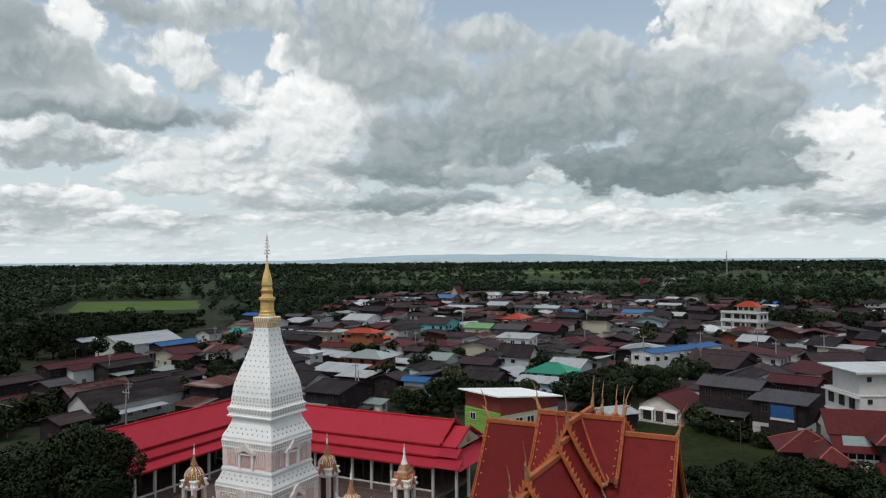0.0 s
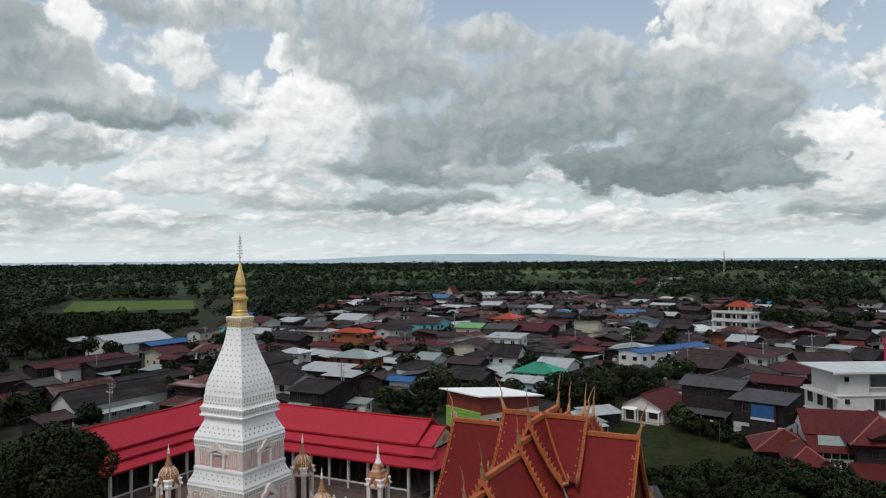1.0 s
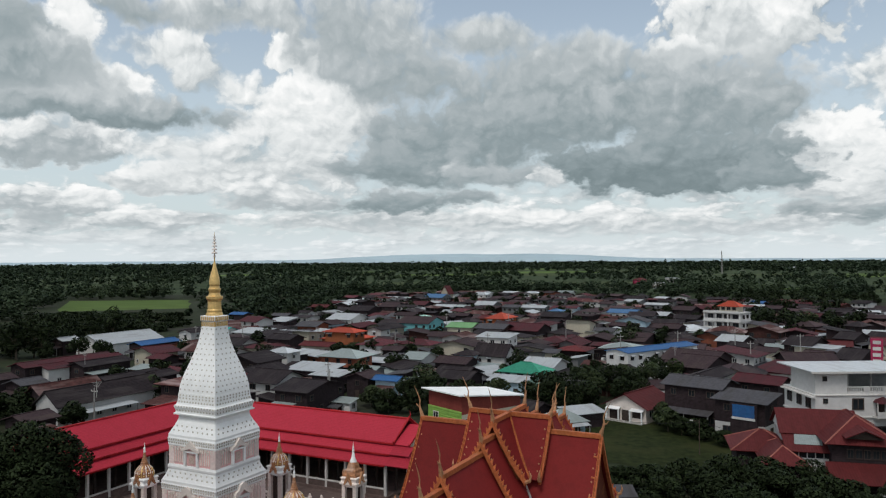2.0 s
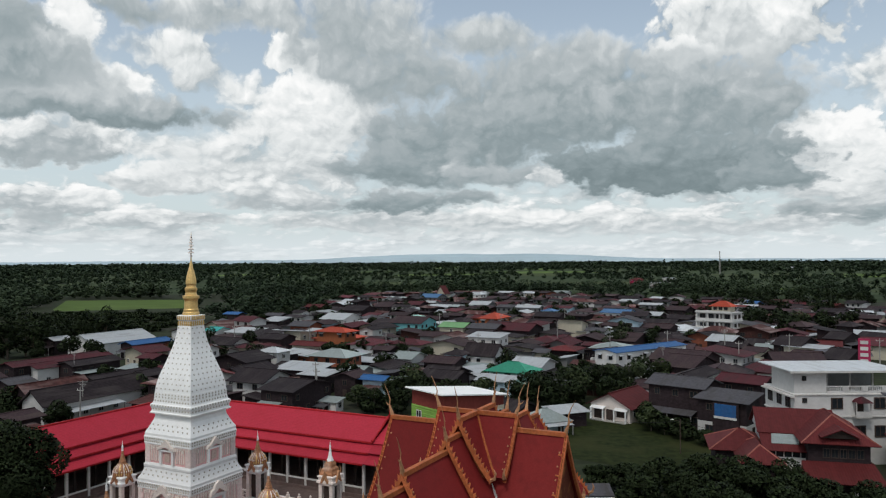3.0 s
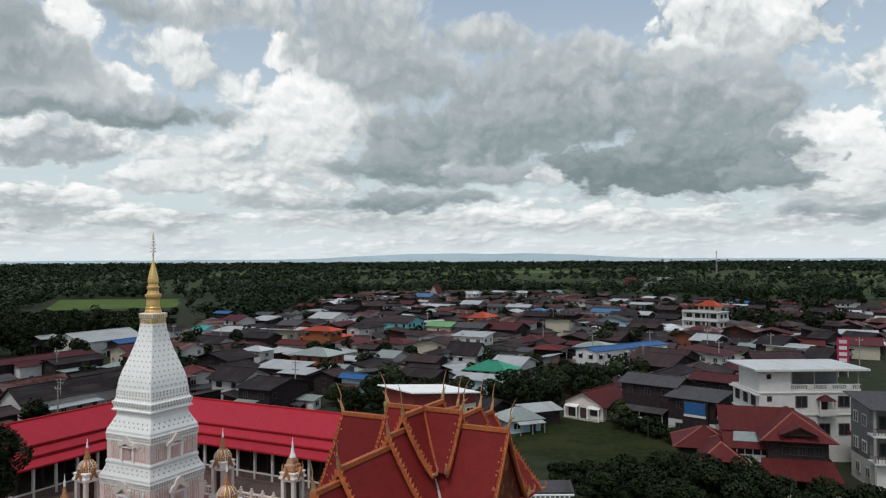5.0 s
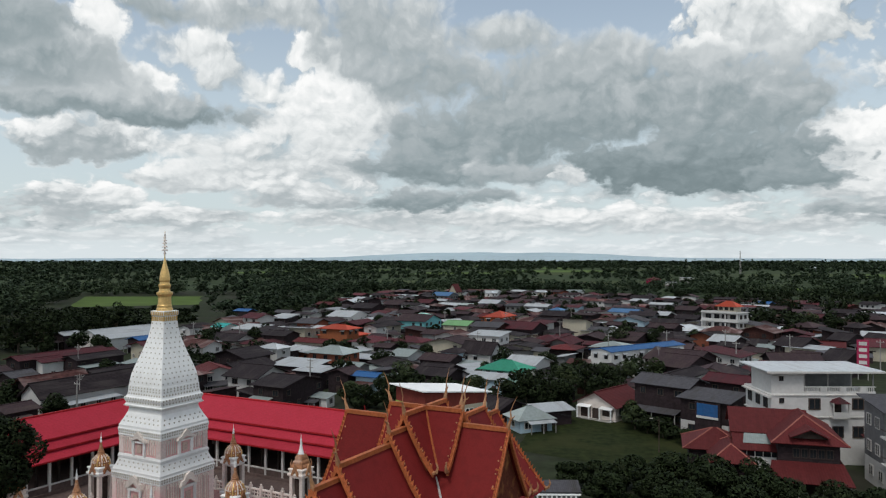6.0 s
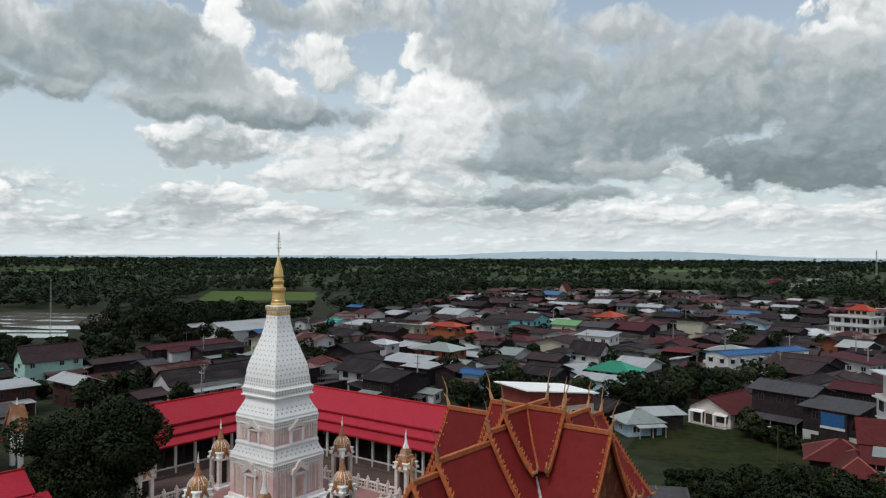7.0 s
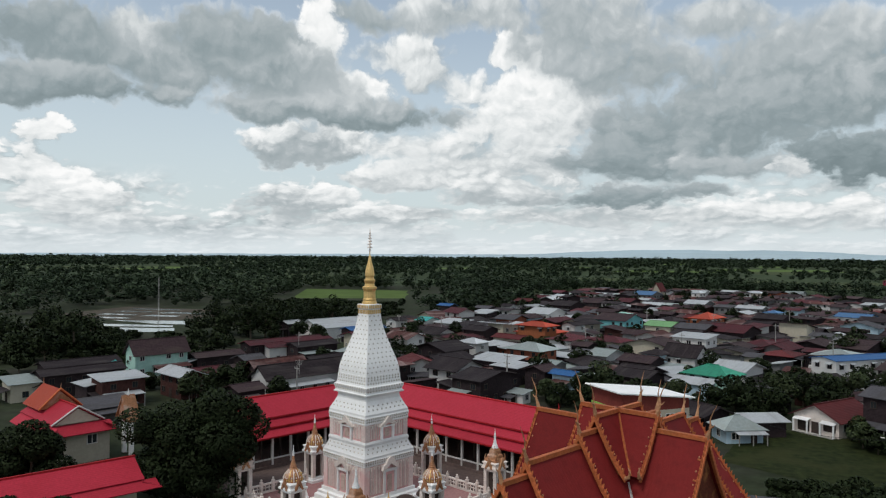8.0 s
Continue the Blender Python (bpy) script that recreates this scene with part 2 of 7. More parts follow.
ORANGE = surface("orange_gold_bargeboard", (0.45, 0.130, 0.050), 0.55, 4.0, 0.25, 0.5, spec=0.1, second=(0.27, 0.10, 0.035))
MAROON = surface("dark_red_clay_tiles", (0.172, 0.0185, 0.0175), 0.6, 9.0, 0.10, 0.45, spec=0.08, second=(0.120, 0.015, 0.014), ribs=("Z", 14.0, 0.008))
RED = surface("bright_red_roof_tiles", (0.40, 0.029, 0.048), 0.55, 4.0, 0.12, 0.35, spec=0.1, second=(0.33, 0.022, 0.032), ribs=("Z", 7.0, 0.012))
RED_DARK = surface("red_ridge_tiles", (0.36, 0.018, 0.022), 0.6, 4.0, 0.2, 0.3)
# dark timber colour, also used where deep shade is painted in
SHADEWOOD = surface("weathered_timber_and_shade", (0.055, 0.040, 0.034), 0.85, 3.0, 0.3, 0.4)
CONCRETE = surface("weathered_concrete", (0.42, 0.40, 0.37), 0.9, 3.0, 0.15, 0.5, second=(0.2, 0.19, 0.17))
COURT = surface("dark_brown_court_paving", (0.12, 0.085, 0.075), 0.85, 2.0, 0.2, 0.5)
PAVING = surface("pinkish_court_paving", (0.36, 0.19, 0.18), 0.8, 3.0, 0.15, 0.4)
GLASS = glass_dark("dark_window_glass")
FRAME_DARK = surface("brown_window_frame", (0.075, 0.055, 0.045), 0.8, 4.0, 0.2, 0.2)
FRAME = surface("pale_window_frame", (0.55, 0.53, 0.50), 0.7, 4.0, 0.1, 0.1)
BARK = surface("grey_brown_bark", (0.10, 0.08, 0.06), 0.95, 6.0, 0.3, 0.3, bump=0.05)
LEAF = surface("dark_green_leaves", (0.0185, 0.0275, 0.0105), 0.6, 0.9, 0.30, 0.5, per="island", second=(0.013, 0.0195, 0.008), spec=0.08)
LEAF_B = surface("mid_green_leaves", (0.036, 0.050, 0.019), 0.6, 1.2, 0.35, 0.4, per="island", second=(0.03, 0.05, 0.018))
FAR_LEAF = surface("distant_tree_canopy", (0.034, 0.051, 0.028), 0.8, 0.045, 0.45, 0.8, per="canopy", second=(0.050, 0.070, 0.034), spec=0.08)
POLE = surface("grey_concrete_pole", (0.33, 0.32, 0.30), 0.85, 5.0, 0.15, 0.3)
WIRE = surface("black_cable", (0.02, 0.02, 0.02), 0.6, 5.0, 0.1, 0.0)
# distance haze is part of this blue-grey base colour
HILL = surface("far_hills_painted_haze", (0.40, 0.50, 0.54), 1.0, 0.002, 0.08, 0.2, second=(0.28, 0.38, 0.43), spec=0.0)

ROOFS = {
    "white": surface("pale_metal_roofing", (0.43, 0.45, 0.46), 0.5, 2.0, 0.10, 0.5, second=(0.28, 0.27, 0.26), ribs=("X", 4.0, 0.02), per="sheet", streak=True),
    "grey": surface("grey_fibre_cement_roofing", (0.085, 0.082, 0.090), 0.85, 2.0, 0.2, 0.7, second=(0.06, 0.055, 0.05), ribs=("X", 4.0, 0.03), per="sheet", streak=True),
    "sage": surface("pale_grey_green_roofing", (0.27, 0.31, 0.30), 0.7, 2.0, 0.12, 0.5, second=(0.24, 0.26, 0.24), ribs=("X", 4.0, 0.02), per="sheet", streak=True),
    "dark": surface("blackened_roof_tiles", (0.025, 0.0185, 0.0205), 0.8, 2.0, 0.3, 0.7, second=(0.060, 0.050, 0.048), ribs=("X", 3.0, 0.03), per="sheet", streak=True),
    "brown": surface("dark_brown_roof_tiles", (0.050, 0.031, 0.034), 0.8, 2.0, 0.3, 0.7, second=(0.075, 0.055, 0.048), ribs=("X", 3.0, 0.03), per="sheet", streak=True),
    "rust": surface("rusty_sheet_roofing", (0.085, 0.036, 0.032), 0.85, 1.2, 0.40, 0.95, second=(0.22, 0.16, 0.15), ribs=("X", 2.0, 0.04), per="sheet", streak=True),
    "maroon": surface("maroon_roof_tiles", (0.085, 0.022, 0.027), 0.75, 2.0, 0.25, 0.7, second=(0.045, 0.03, 0.03), ribs=("X", 3.0, 0.03), per="sheet", streak=True),
    "red": surface("red_house_roof", (0.105, 0.019, 0.019), 0.65, 2.0, 0.15, 0.4, second=(0.07, 0.013, 0.012), ribs=("X", 3.0, 0.03), per="sheet", streak=True),
    "orange": surface("orange_house_roof", (0.36, 0.055, 0.028), 0.6, 2.0, 0.12, 0.35, second=(0.38, 0.07, 0.03), ribs=("X", 3.0, 0.03), per="sheet", streak=True),
    "blue": surface("blue_metal_roofing", (0.030, 0.115, 0.29), 0.5, 2.0, 0.15, 0.35, second=(0.05, 0.09, 0.2), ribs=("X", 4.0, 0.02), per="sheet", streak=True),
    "sky": surface("sky_blue_metal_roofing", (0.07, 0.16, 0.30), 0.5, 2.0, 0.15, 0.35, second=(0.07, 0.15, 0.28), ribs=("X", 4.0, 0.02), per="sheet", streak=True),
    "teal": surface("turquoise_metal_roofing", (0.05, 0.38, 0.35), 0.5, 2.0, 0.12, 0.3, ribs=("X", 4.0, 0.02), per="sheet", streak=True),
    "green": surface("green_metal_roofing", (0.035, 0.24, 0.150), 0.5, 2.0, 0.15, 0.35, ribs=("X", 4.0, 0.02), per="sheet", streak=True),
    "lime": surface("light_green_metal_roofing", (0.18, 0.36, 0.16), 0.55, 2.0, 0.12, 0.3, ribs=("X", 4.0, 0.02), per="sheet", streak=True),
    "mint": surface("mint_roofing", (0.33, 0.55, 0.48), 0.6, 2.0, 0.12, 0.4, ribs=("X", 4.0, 0.02), per="sheet", streak=True),
}
WALLS = {
    "white": surface("white_house_wall", (0.57, 0.56, 0.54), 0.85, 2.0, 0.06, 0.5, second=(0.44, 0.43, 0.41)),
    "cream": surface("cream_house_wall", (0.46, 0.42, 0.33), 0.85, 2.0, 0.08, 0.45, second=(0.42, 0.37, 0.28)),
    "wood": surface("dark_plank_wall", (0.034, 0.024, 0.026), 0.9, 2.0, 0.3, 0.5, ribs=("Z", 4.0, 0.02)),
    "brownwood": surface("red_brown_plank_wall", (0.060, 0.026, 0.022), 0.9, 2.0, 0.3, 0.5, ribs=("Z", 4.0, 0.02)),
    "brick": surface("orange_brick_wall", (0.30, 0.10, 0.060), 0.9, 3.0, 0.18, 0.4),
    "orange": surface("orange_painted_wall", (0.30, 0.10, 0.045), 0.85, 2.0, 0.1, 0.35),
    "teal": surface("turquoise_painted_wall", (0.16, 0.42, 0.44), 0.85, 2.0, 0.1, 0.35),
    "mint": surface("mint_painted_wall", (0.42, 0.66, 0.58), 0.85, 2.0, 0.08, 0.35),
    "sky": surface("pale_blue_wall", (0.44, 0.58, 0.66), 0.85, 2.0, 0.08, 0.35),
    "grey": surface("grey_render_wall", (0.18, 0.18, 0.18), 0.9, 2.0, 0.12, 0.5),
    "lime": surface("lime_green_slat_wall", (0.24, 0.42, 0.09), 0.8, 2.0, 0.1, 0.2, ribs=("Z", 2.2, 0.04)),
    "redbrown": surface("red_brown_wall", (0.20, 0.045, 0.035), 0.85, 2.0, 0.12, 0.3),
    "pink": surface("magenta_wall", (0.34, 0.03, 0.08), 0.8, 2.0, 0.1, 0.3),
}

# ---------------------------------------------------------------- mesh helpers


def part(name, bm, material, parent=None, label=""):
    """Links a bmesh as one mesh object under a thing or part."""
    me = bpy.data.meshes.new(name)
    bm.normal_update()
    bm.to_mesh(me)
    bm.free()
    me.materials.append(material)
    ob = new(name, me)
    ob.parent = parent
    if label:
        ob["label"] = label
    return ob


def thing(name, m, label, category, group="", kind=""):
    ob = new(name)
    ob.matrix_world = m
    ob.empty_display_size = 0.3
    return tagged(ob, label, category, group, kind)


def lump(bm, verts, faces):
    vs = [bm.verts.new(v) for v in verts]
    for f in faces:
        bm.faces.new([vs[i] for i in f])
    return vs


def block(bm, x0, x1, y0, y1, z0, z1):
    return lump(bm, [(x0, y0, z0), (x1, y0, z0), (x1, y1, z0), (x0, y1, z0), (x0, y0, z1), (x1, y0, z1), (x1, y1, z1), (x0, y1, z1)],
                [(3, 2, 1, 0), (4, 5, 6, 7), (0, 1, 5, 4), (1, 2, 6, 5), (2, 3, 7, 6), (3, 0, 4, 7)])


def boxed(x0, x1, y0, y1, z0, z1, bevel=0.0):
    bm = bmesh.new()
    block(bm, x0, x1, y0, y1, z0, z1)
    if bevel:
        bmesh.ops.bevel(bm, geom=bm.edges[:], offset=bevel, segments=1, affect="EDGES")
    return bm


def slab(bm, quad, thick):
    """A sheet of that thickness hanging below four corner points (in order round)."""
    a, b, c = (Vector(q) for q in quad[:3])
    n = (b - a).cross(c - a).normalized() * thick
    if n.z < 0:
        n, quad = -n, list(reversed(quad))
    top = [Vector(q) for q in quad]
    low = [v - n for v in top]
    k = len(quad)
    faces = [tuple(range(k)), tuple(reversed(range(k, 2 * k)))] + [(i, i + k, (i + 1) % k + k, (i + 1) % k) for i in range(k)]
    lump(bm, top + low, faces)


def lathe(bm, profile, sides=12, cx=0.0, cy=0.0, spin=0.0, square=False):
    """A turned form from (radius, z) pairs; square: four-sided with the radius as half width."""
    if square:
        sides, spin = 4, math.pi / 4
    rings = []
    for r, z in profile:
        r = max(r, 0.001) * (math.sqrt(2) if square else 1)
        rings.append([bm.verts.new((cx + r * math.cos(spin + 2 * math.pi * i / sides), cy + r * math.sin(spin + 2 * math.pi * i / sides), z)) for i in range(sides)])
    for a, b in zip(rings, rings[1:]):
        for i in range(sides):
            j = (i + 1) % sides
            bm.faces.new((a[i], a[j], b[j], b[i]))
    bm.faces.new(list(reversed(rings[0])))
    bm.faces.new(rings[-1])


def tube(bm, pts, radii, sides=6):
    """A tapered bent rod through points."""
    rings = []
    pts = [Vector(p) for p in pts]
    for i, p in enumerate(pts):
        d = (pts[min(i + 1, len(pts) - 1)] - pts[max(i - 1, 0)]).normalized()
        u = d.orthogonal().normalized()
        w = d.cross(u)
        r = radii[i] if isinstance(radii, (list, tuple)) else radii
        rings.append([bm.verts.new(p + r * (math.cos(2 * math.pi * k / sides) * u + math.sin(2 * math.pi * k / sides) * w)) for k in range(sides)])
    for a, b in zip(rings, rings[1:]):
        best = min(range(sides), key=lambda s: (b[s].co - a[0].co).length)
        for k in range(sides):
            bm.faces.new((a[k], a[(k + 1) % sides], b[(k + 1 + best) % sides], b[(k + best) % sides]))
    bm.faces.new(list(reversed(rings[0])))
    bm.faces.new(rings[-1])


def quads_mesh(name, leaves, material, parent=None):
    """A mesh of loose quads from (n, 4, 3) corners and (n, 3) normals that round off the crown."""
    verts, normals = leaves
    n = len(verts)
    me = bpy.data.meshes.new(name)
    me.vertices.add(4 * n)
    me.vertices.foreach_set("co", verts.astype(np.float32).ravel())
    me.loops.add(4 * n)
    me.loops.foreach_set("vertex_index", np.arange(4 * n, dtype=np.int32))
    me.polygons.add(n)
    me.polygons.foreach_set("loop_start", np.arange(0, 4 * n, 4, dtype=np.int32))
    me.update(calc_edges=True)
    me.attributes.new("custom_normal", "FLOAT_VECTOR", "POINT").data.foreach_set("vector", np.repeat(normals, 4, axis=0).astype(np.float32).ravel())
    me.materials.append(material)
    ob = new(name, me)
    ob.parent = parent
    return ob


def leaf_quads(rng, centres, outward, size, flat=0.5):
    """Leaf clumps: one quad of random turn at every centre, its normal bent towards the outside of the crown."""
    n = len(centres)
    nrm = rng.normal(size=(n, 3))
    nrm[:, 2] = np.abs(nrm[:, 2]) + flat
    nrm /= np.linalg.norm(nrm, axis=1, keepdims=True)
    bent = outward * 0.85 + nrm * 0.35 + (0, 0, 0.12)
    bent /= np.linalg.norm(bent, axis=1, keepdims=True)
    nrm *= np.where((nrm * bent).sum(1, keepdims=True) < 0, -1.0, 1.0)
    t = np.cross(nrm, rng.normal(size=(n, 3)))
    t /= np.linalg.norm(t, axis=1, keepdims=True)
    s = np.cross(nrm, t)
    k = (np.asarray(size) * rng.uniform(0.6, 1.3, n))[:, None]
    a, b = t * k, s * k * rng.uniform(0.5, 0.9, (n, 1))
    return np.stack([centres - a, centres - b * 0.9 + a * 0.15, centres + a, centres + b * 0.9 - a * 0.1], 1), bent


def crown_points(rng, n, lobes):
    """Points on and just inside the shells of ellipsoid lobes (x, y, z, r, rz)."""
    w = np.array([l[3] ** 2 for l in lobes])
    pick = rng.choice(len(lobes), n, p=w / w.sum())
    L = np.array(lobes)[pick]
    d = rng.normal(size=(n, 3))
    d /= np.linalg.norm(d, axis=1, keepdims=True)
    out = d / np.stack([L[:, 3], L[:, 3], L[:, 4]], 1)
    out /= np.linalg.norm(out, axis=1, keepdims=True)
    d *= rng.uniform(0.80, 1.05, (n, 1))
    return L[:, :3] + d * np.stack([L[:, 3], L[:, 3], L[:, 4]], 1), out


def joined(leaves):
    return np.concatenate([v for v, _ in leaves]), np.concatenate([n for _, n in leaves])



# ---------------------------------------------------------------- ground and distance


def ground_material():
    m = surface("grass_and_bare_earth", (0.028, 0.035, 0.018), 0.95, 0.35, 0.35, 0.6, second=(0.040, 0.034, 0.031), spec=0.1)
    return m


def build_ground():
    bm = bmesh.new()
    rings = [(0, 0)] + [(r, 0) for r in (60, 150, 300, 600, 1200, 2500, 4900)]
    prev = None
    for r, _ in rings[1:]:
        ring = [bm.verts.new((r * math.cos(a * math.pi / 24), r * math.sin(a * math.pi / 24), 0)) for a in range(48)]
        if prev is None:
            bm.faces.new(ring)
        else:
            for i in range(48):
                bm.faces.new((prev[i], ring[i], ring[(i + 1) % 48], prev[(i + 1) % 48]))
        prev = ring
    tagged(part("ground", bm, ground_material()), "dark green grass and bare earth between the houses", "ground", kind="structure")


build_ground()
FIELD = surface("bright_rice_field", (0.085, 0.130, 0.030), 0.9, 0.05, 0.2, 0.5, second=(0.075, 0.12, 0.03), spec=0.1)
MEADOW = surface("dull_meadow", (0.050, 0.064, 0.026), 0.95, 0.05, 0.3, 0.6, second=(0.05, 0.066, 0.026), spec=0.1)
LAWN = surface("rough_lawn", (0.021, 0.028, 0.0080), 0.95, 0.8, 0.45, 0.9, second=(0.036, 0.040, 0.013), spec=0.1)
WATER = surface("shallow_pond_water", (0.30, 0.33, 0.32), 0.12, 0.2, 0.2, 0.4, second=(0.36, 0.38, 0.36), spec=0.5)


def patch(name, corners, material, label, category, z=0.05):
    """A flat piece of land with an uneven outline."""
    bm = bmesh.new()
    rng = random.Random(len(name) + int(corners[0][0]))
    pts = []
    for (xa, ya), (xb, yb) in zip(corners, corners[1:] + corners[:1]):
        for k in range(6):
            f = k / 6
            j = 0.012 * math.hypot(xb - xa, yb - ya)
            pts.append((xa + f * (xb - xa) + rng.uniform(-j, j), ya + f * (yb - ya) + rng.uniform(-j, j), z))
    bm.faces.new([bm.verts.new(p) for p in pts])
    return tagged(part(name, bm, material), label, category, kind="structure")


PLAIN = surface("green_plain", (0.040, 0.058, 0.026), 0.95, 0.02, 0.35, 0.7, second=(0.060, 0.078, 0.036), spec=0.1)


def build_plain():
    """Open farmland between the far trees."""
    bm = bmesh.new()
    prev = None
    for i in range(41):
        az = radians(-54 + 2.45 * i)
        inner = 600 + 60 * noise.noise((i * 0.5, 0, 0)) + (120 if az < radians(-12) else 0)
        pair = [bm.verts.new((r * math.sin(az), r * math.cos(az), 0.03)) for r in (inner, 1300, 4200)]
        if prev:
            for k in (0, 1):
                bm.faces.new((prev[k], prev[k + 1], pair[k + 1], pair[k]))
        prev = pair
    bmesh.ops.recalc_face_normals(bm, faces=bm.faces[:])
    tagged(part("far_plain", bm, PLAIN), "green farmland between the far trees", "field", kind="structure")


build_plain()
patch("rice_field", [(-232, 460), (-160, 486), (-195, 590), (-290, 585)], FIELD, "bright green rice field among dark trees", "field")
patch("lawn", [(24, 118), (50, 100), (78, 112), (66, 132), (48, 142), (33, 143), (27, 130)], LAWN, "rough green lawn behind the temple hall", "lawn")
FIELDS = [(300, 650, 16, 50), (352, 700, 18, 60), (410, 650, 18, 50), (470, 720, 24, 60)]
_rf = random.Random(8)
for _ in range(46):
    _r, _az = _rf.uniform(700, 2800), radians(_rf.uniform(-52, 40))
    if _az < radians(-6) and _r < 1500:
        continue
    FIELDS.append((_r * math.sin(_az), _r * math.cos(_az), _rf.uniform(30, 110) * (0.6 + _r / 2500), _rf.uniform(45, 110) * (0.5 + _r / 1600)))
for i, (x, y, w, d) in enumerate(FIELDS):
    patch("meadow", [(x - w, y - d), (x + w, y - d * 0.8), (x + w * 0.9, y + d), (x - w * 0.9, y + d * 0.9)], FIELD if i % 3 == 1 else MEADOW,
          "open grassy field between distant trees", "field", z=0.06 + 0.002 * (i % 12))
patch("fish_pond", [(-193, 236), (-169, 244), (-178, 256), (-206, 250)], WATER, "pale shallow fish pond beside dark trees", "pond", z=0.07)
patch("fish_pond", [(-212, 254), (-182, 260), (-186, 266), (-220, 262)], WATER, "narrow pale fish pond between banks", "pond", z=0.075)
patch("fish_pond", [(-200, 270), (-184, 272), (-194, 286), (-228, 278)], WATER, "pale shallow fish pond beside dark trees", "pond", z=0.07)
for x0, y0, x1, y1 in ((-258, 300, -236, 308), (-232, 300, -212, 309), (-262, 318, -240, 326), (-236, 318, -205, 327), (-268, 334, -236, 342), (-246, 284, -226, 291)):
    patch("fish_pond", [(x0, y0), (x1, y0 + 2), (x1 - 2, y1), (x0 + 1, y1)], WATER, "small pale pond between muddy banks", "pond", z=0.08)
patch("mud_bank", [(-275, 276), (-200, 282), (-196, 346), (-280, 350)], surface("muddy_bank", (0.075, 0.062, 0.045), 0.9, 0.3, 0.3, 0.5), "brown muddy banks round the ponds", "ground", z=0.045)
patch("court_paving", [(-52, 86), (-26, 66), (-4, 74), (6, 88), (0, 98), (-30, 118)], COURT, "dark brown paving of the temple court", "paving", z=0.06)


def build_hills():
    """One long low ridge far behind everything, its distance haze painted into the colour."""
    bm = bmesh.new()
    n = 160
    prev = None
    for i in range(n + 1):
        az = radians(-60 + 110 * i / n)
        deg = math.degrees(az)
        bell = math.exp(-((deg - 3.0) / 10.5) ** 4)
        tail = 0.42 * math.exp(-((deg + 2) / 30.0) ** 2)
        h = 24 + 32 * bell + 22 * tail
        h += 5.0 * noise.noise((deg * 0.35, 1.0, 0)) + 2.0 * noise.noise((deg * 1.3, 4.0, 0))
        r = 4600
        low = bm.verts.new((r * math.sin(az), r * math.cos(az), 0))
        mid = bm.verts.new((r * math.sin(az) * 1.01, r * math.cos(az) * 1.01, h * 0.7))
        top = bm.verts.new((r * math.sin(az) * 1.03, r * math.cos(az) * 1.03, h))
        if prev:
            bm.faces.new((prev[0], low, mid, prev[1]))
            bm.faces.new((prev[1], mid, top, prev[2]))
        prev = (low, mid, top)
    tagged(part("backdrop_hills", bm, HILL), "long low hills on the horizon, blue-grey with painted haze", "hills", kind="structure")


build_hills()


def build_woods(name, label, count, r0, r1, az0, az1, tall, quads, size, seed, keep=None, clearing=-0.12):
    """Uncountable far trees: each crown is a loose cluster of leaf clumps."""
    rng = np.random.default_rng(seed)
    out = []
    made = 0
    while made < count:
        az = radians(rng.uniform(az0, az1))
        r = math.sqrt(rng.uniform(r0 * r0, r1 * r1))
        x, y = r * math.sin(az), r * math.cos(az)
        if keep and not keep(x, y):
            if rng.random() < 0.02:
                made += 1
            continue
        if noise.noise((x / 110, y / 190, 5.0)) < clearing and rng.random() < 0.78:
            made += 0.15
            continue
        h = tall * rng.uniform(0.45, 1.25) * (1.35 if rng.random() < 0.06 else 1)
        w = h * rng.uniform(0.30, 0.5)
        lobes = [(rng.normal() * w * 0.5, rng.normal() * w * 0.5, h * rng.uniform(0.35, 0.8), w * rng.uniform(0.45, 0.8), h * rng.uniform(0.14, 0.26)) for _ in range(4)]
        lobes.append((0, 0, h * 0.78, w * 0.6, h * 0.22))
        pts, side = crown_points(rng, quads, lobes)
        out.append(leaf_quads(rng, pts + (x, y, 0), side, np.full(quads, size), 1.3))
        made += 1
    ob = quads_mesh(name, joined(out), FAR_LEAF)
    return tagged(ob, label, "trees", kind="stuff")


def free_of_fields(x, y):
    if -236 - (y - 460) * 0.46 < x < -158 and 440 < y < 600:
        return False
    if -290 < x < -155 and 210 < y < 360:
        return False
    return not any(abs(x - a) < w + 3 and abs(y - b) < d + 3 for a, b, w, d in FIELDS)


def beyond_village(x, y):
    """Outside the built-up stretch."""
    if -0.53 < x / y < -0.33 and 320 < y < 470:      # open ground before the rice field
        return False
    edge = 640 if -60 < x < 120 else (520 if x >= 120 else 330 + (x + 60) * 0.6 + 190)
    if x < -60:
        edge = 390 + (x + 60) * 0.55
    if x > 200:
        edge = 560 - (x - 200) * 0.3
    return y > edge and free_of_fields(x, y)


build_woods("near_woods", "dark green trees at the edge of the village", 1050, 240, 720, -48, 40, 11, 130, 0.95, 11, beyond_village)
build_woods("middle_woods", "dark green woodland with fields beyond the village", 2300, 640, 1500, -52, 42, 8.5, 64, 1.5, 12, free_of_fields, -0.06)
build_woods("far_woods", "continuous dark woodland on the far plain", 5200, 1400, 3000, -52, 42, 11, 34, 2.8, 13, free_of_fields, -0.10)
build_woods("horizon_woods", "woodland along the horizon", 6000, 2900, 4550, -52, 42, 15, 18, 6.0, 14, None, -0.1)

# ---------------------------------------------------------------- temple: the white tower
CH = (-20.0, 84.0)


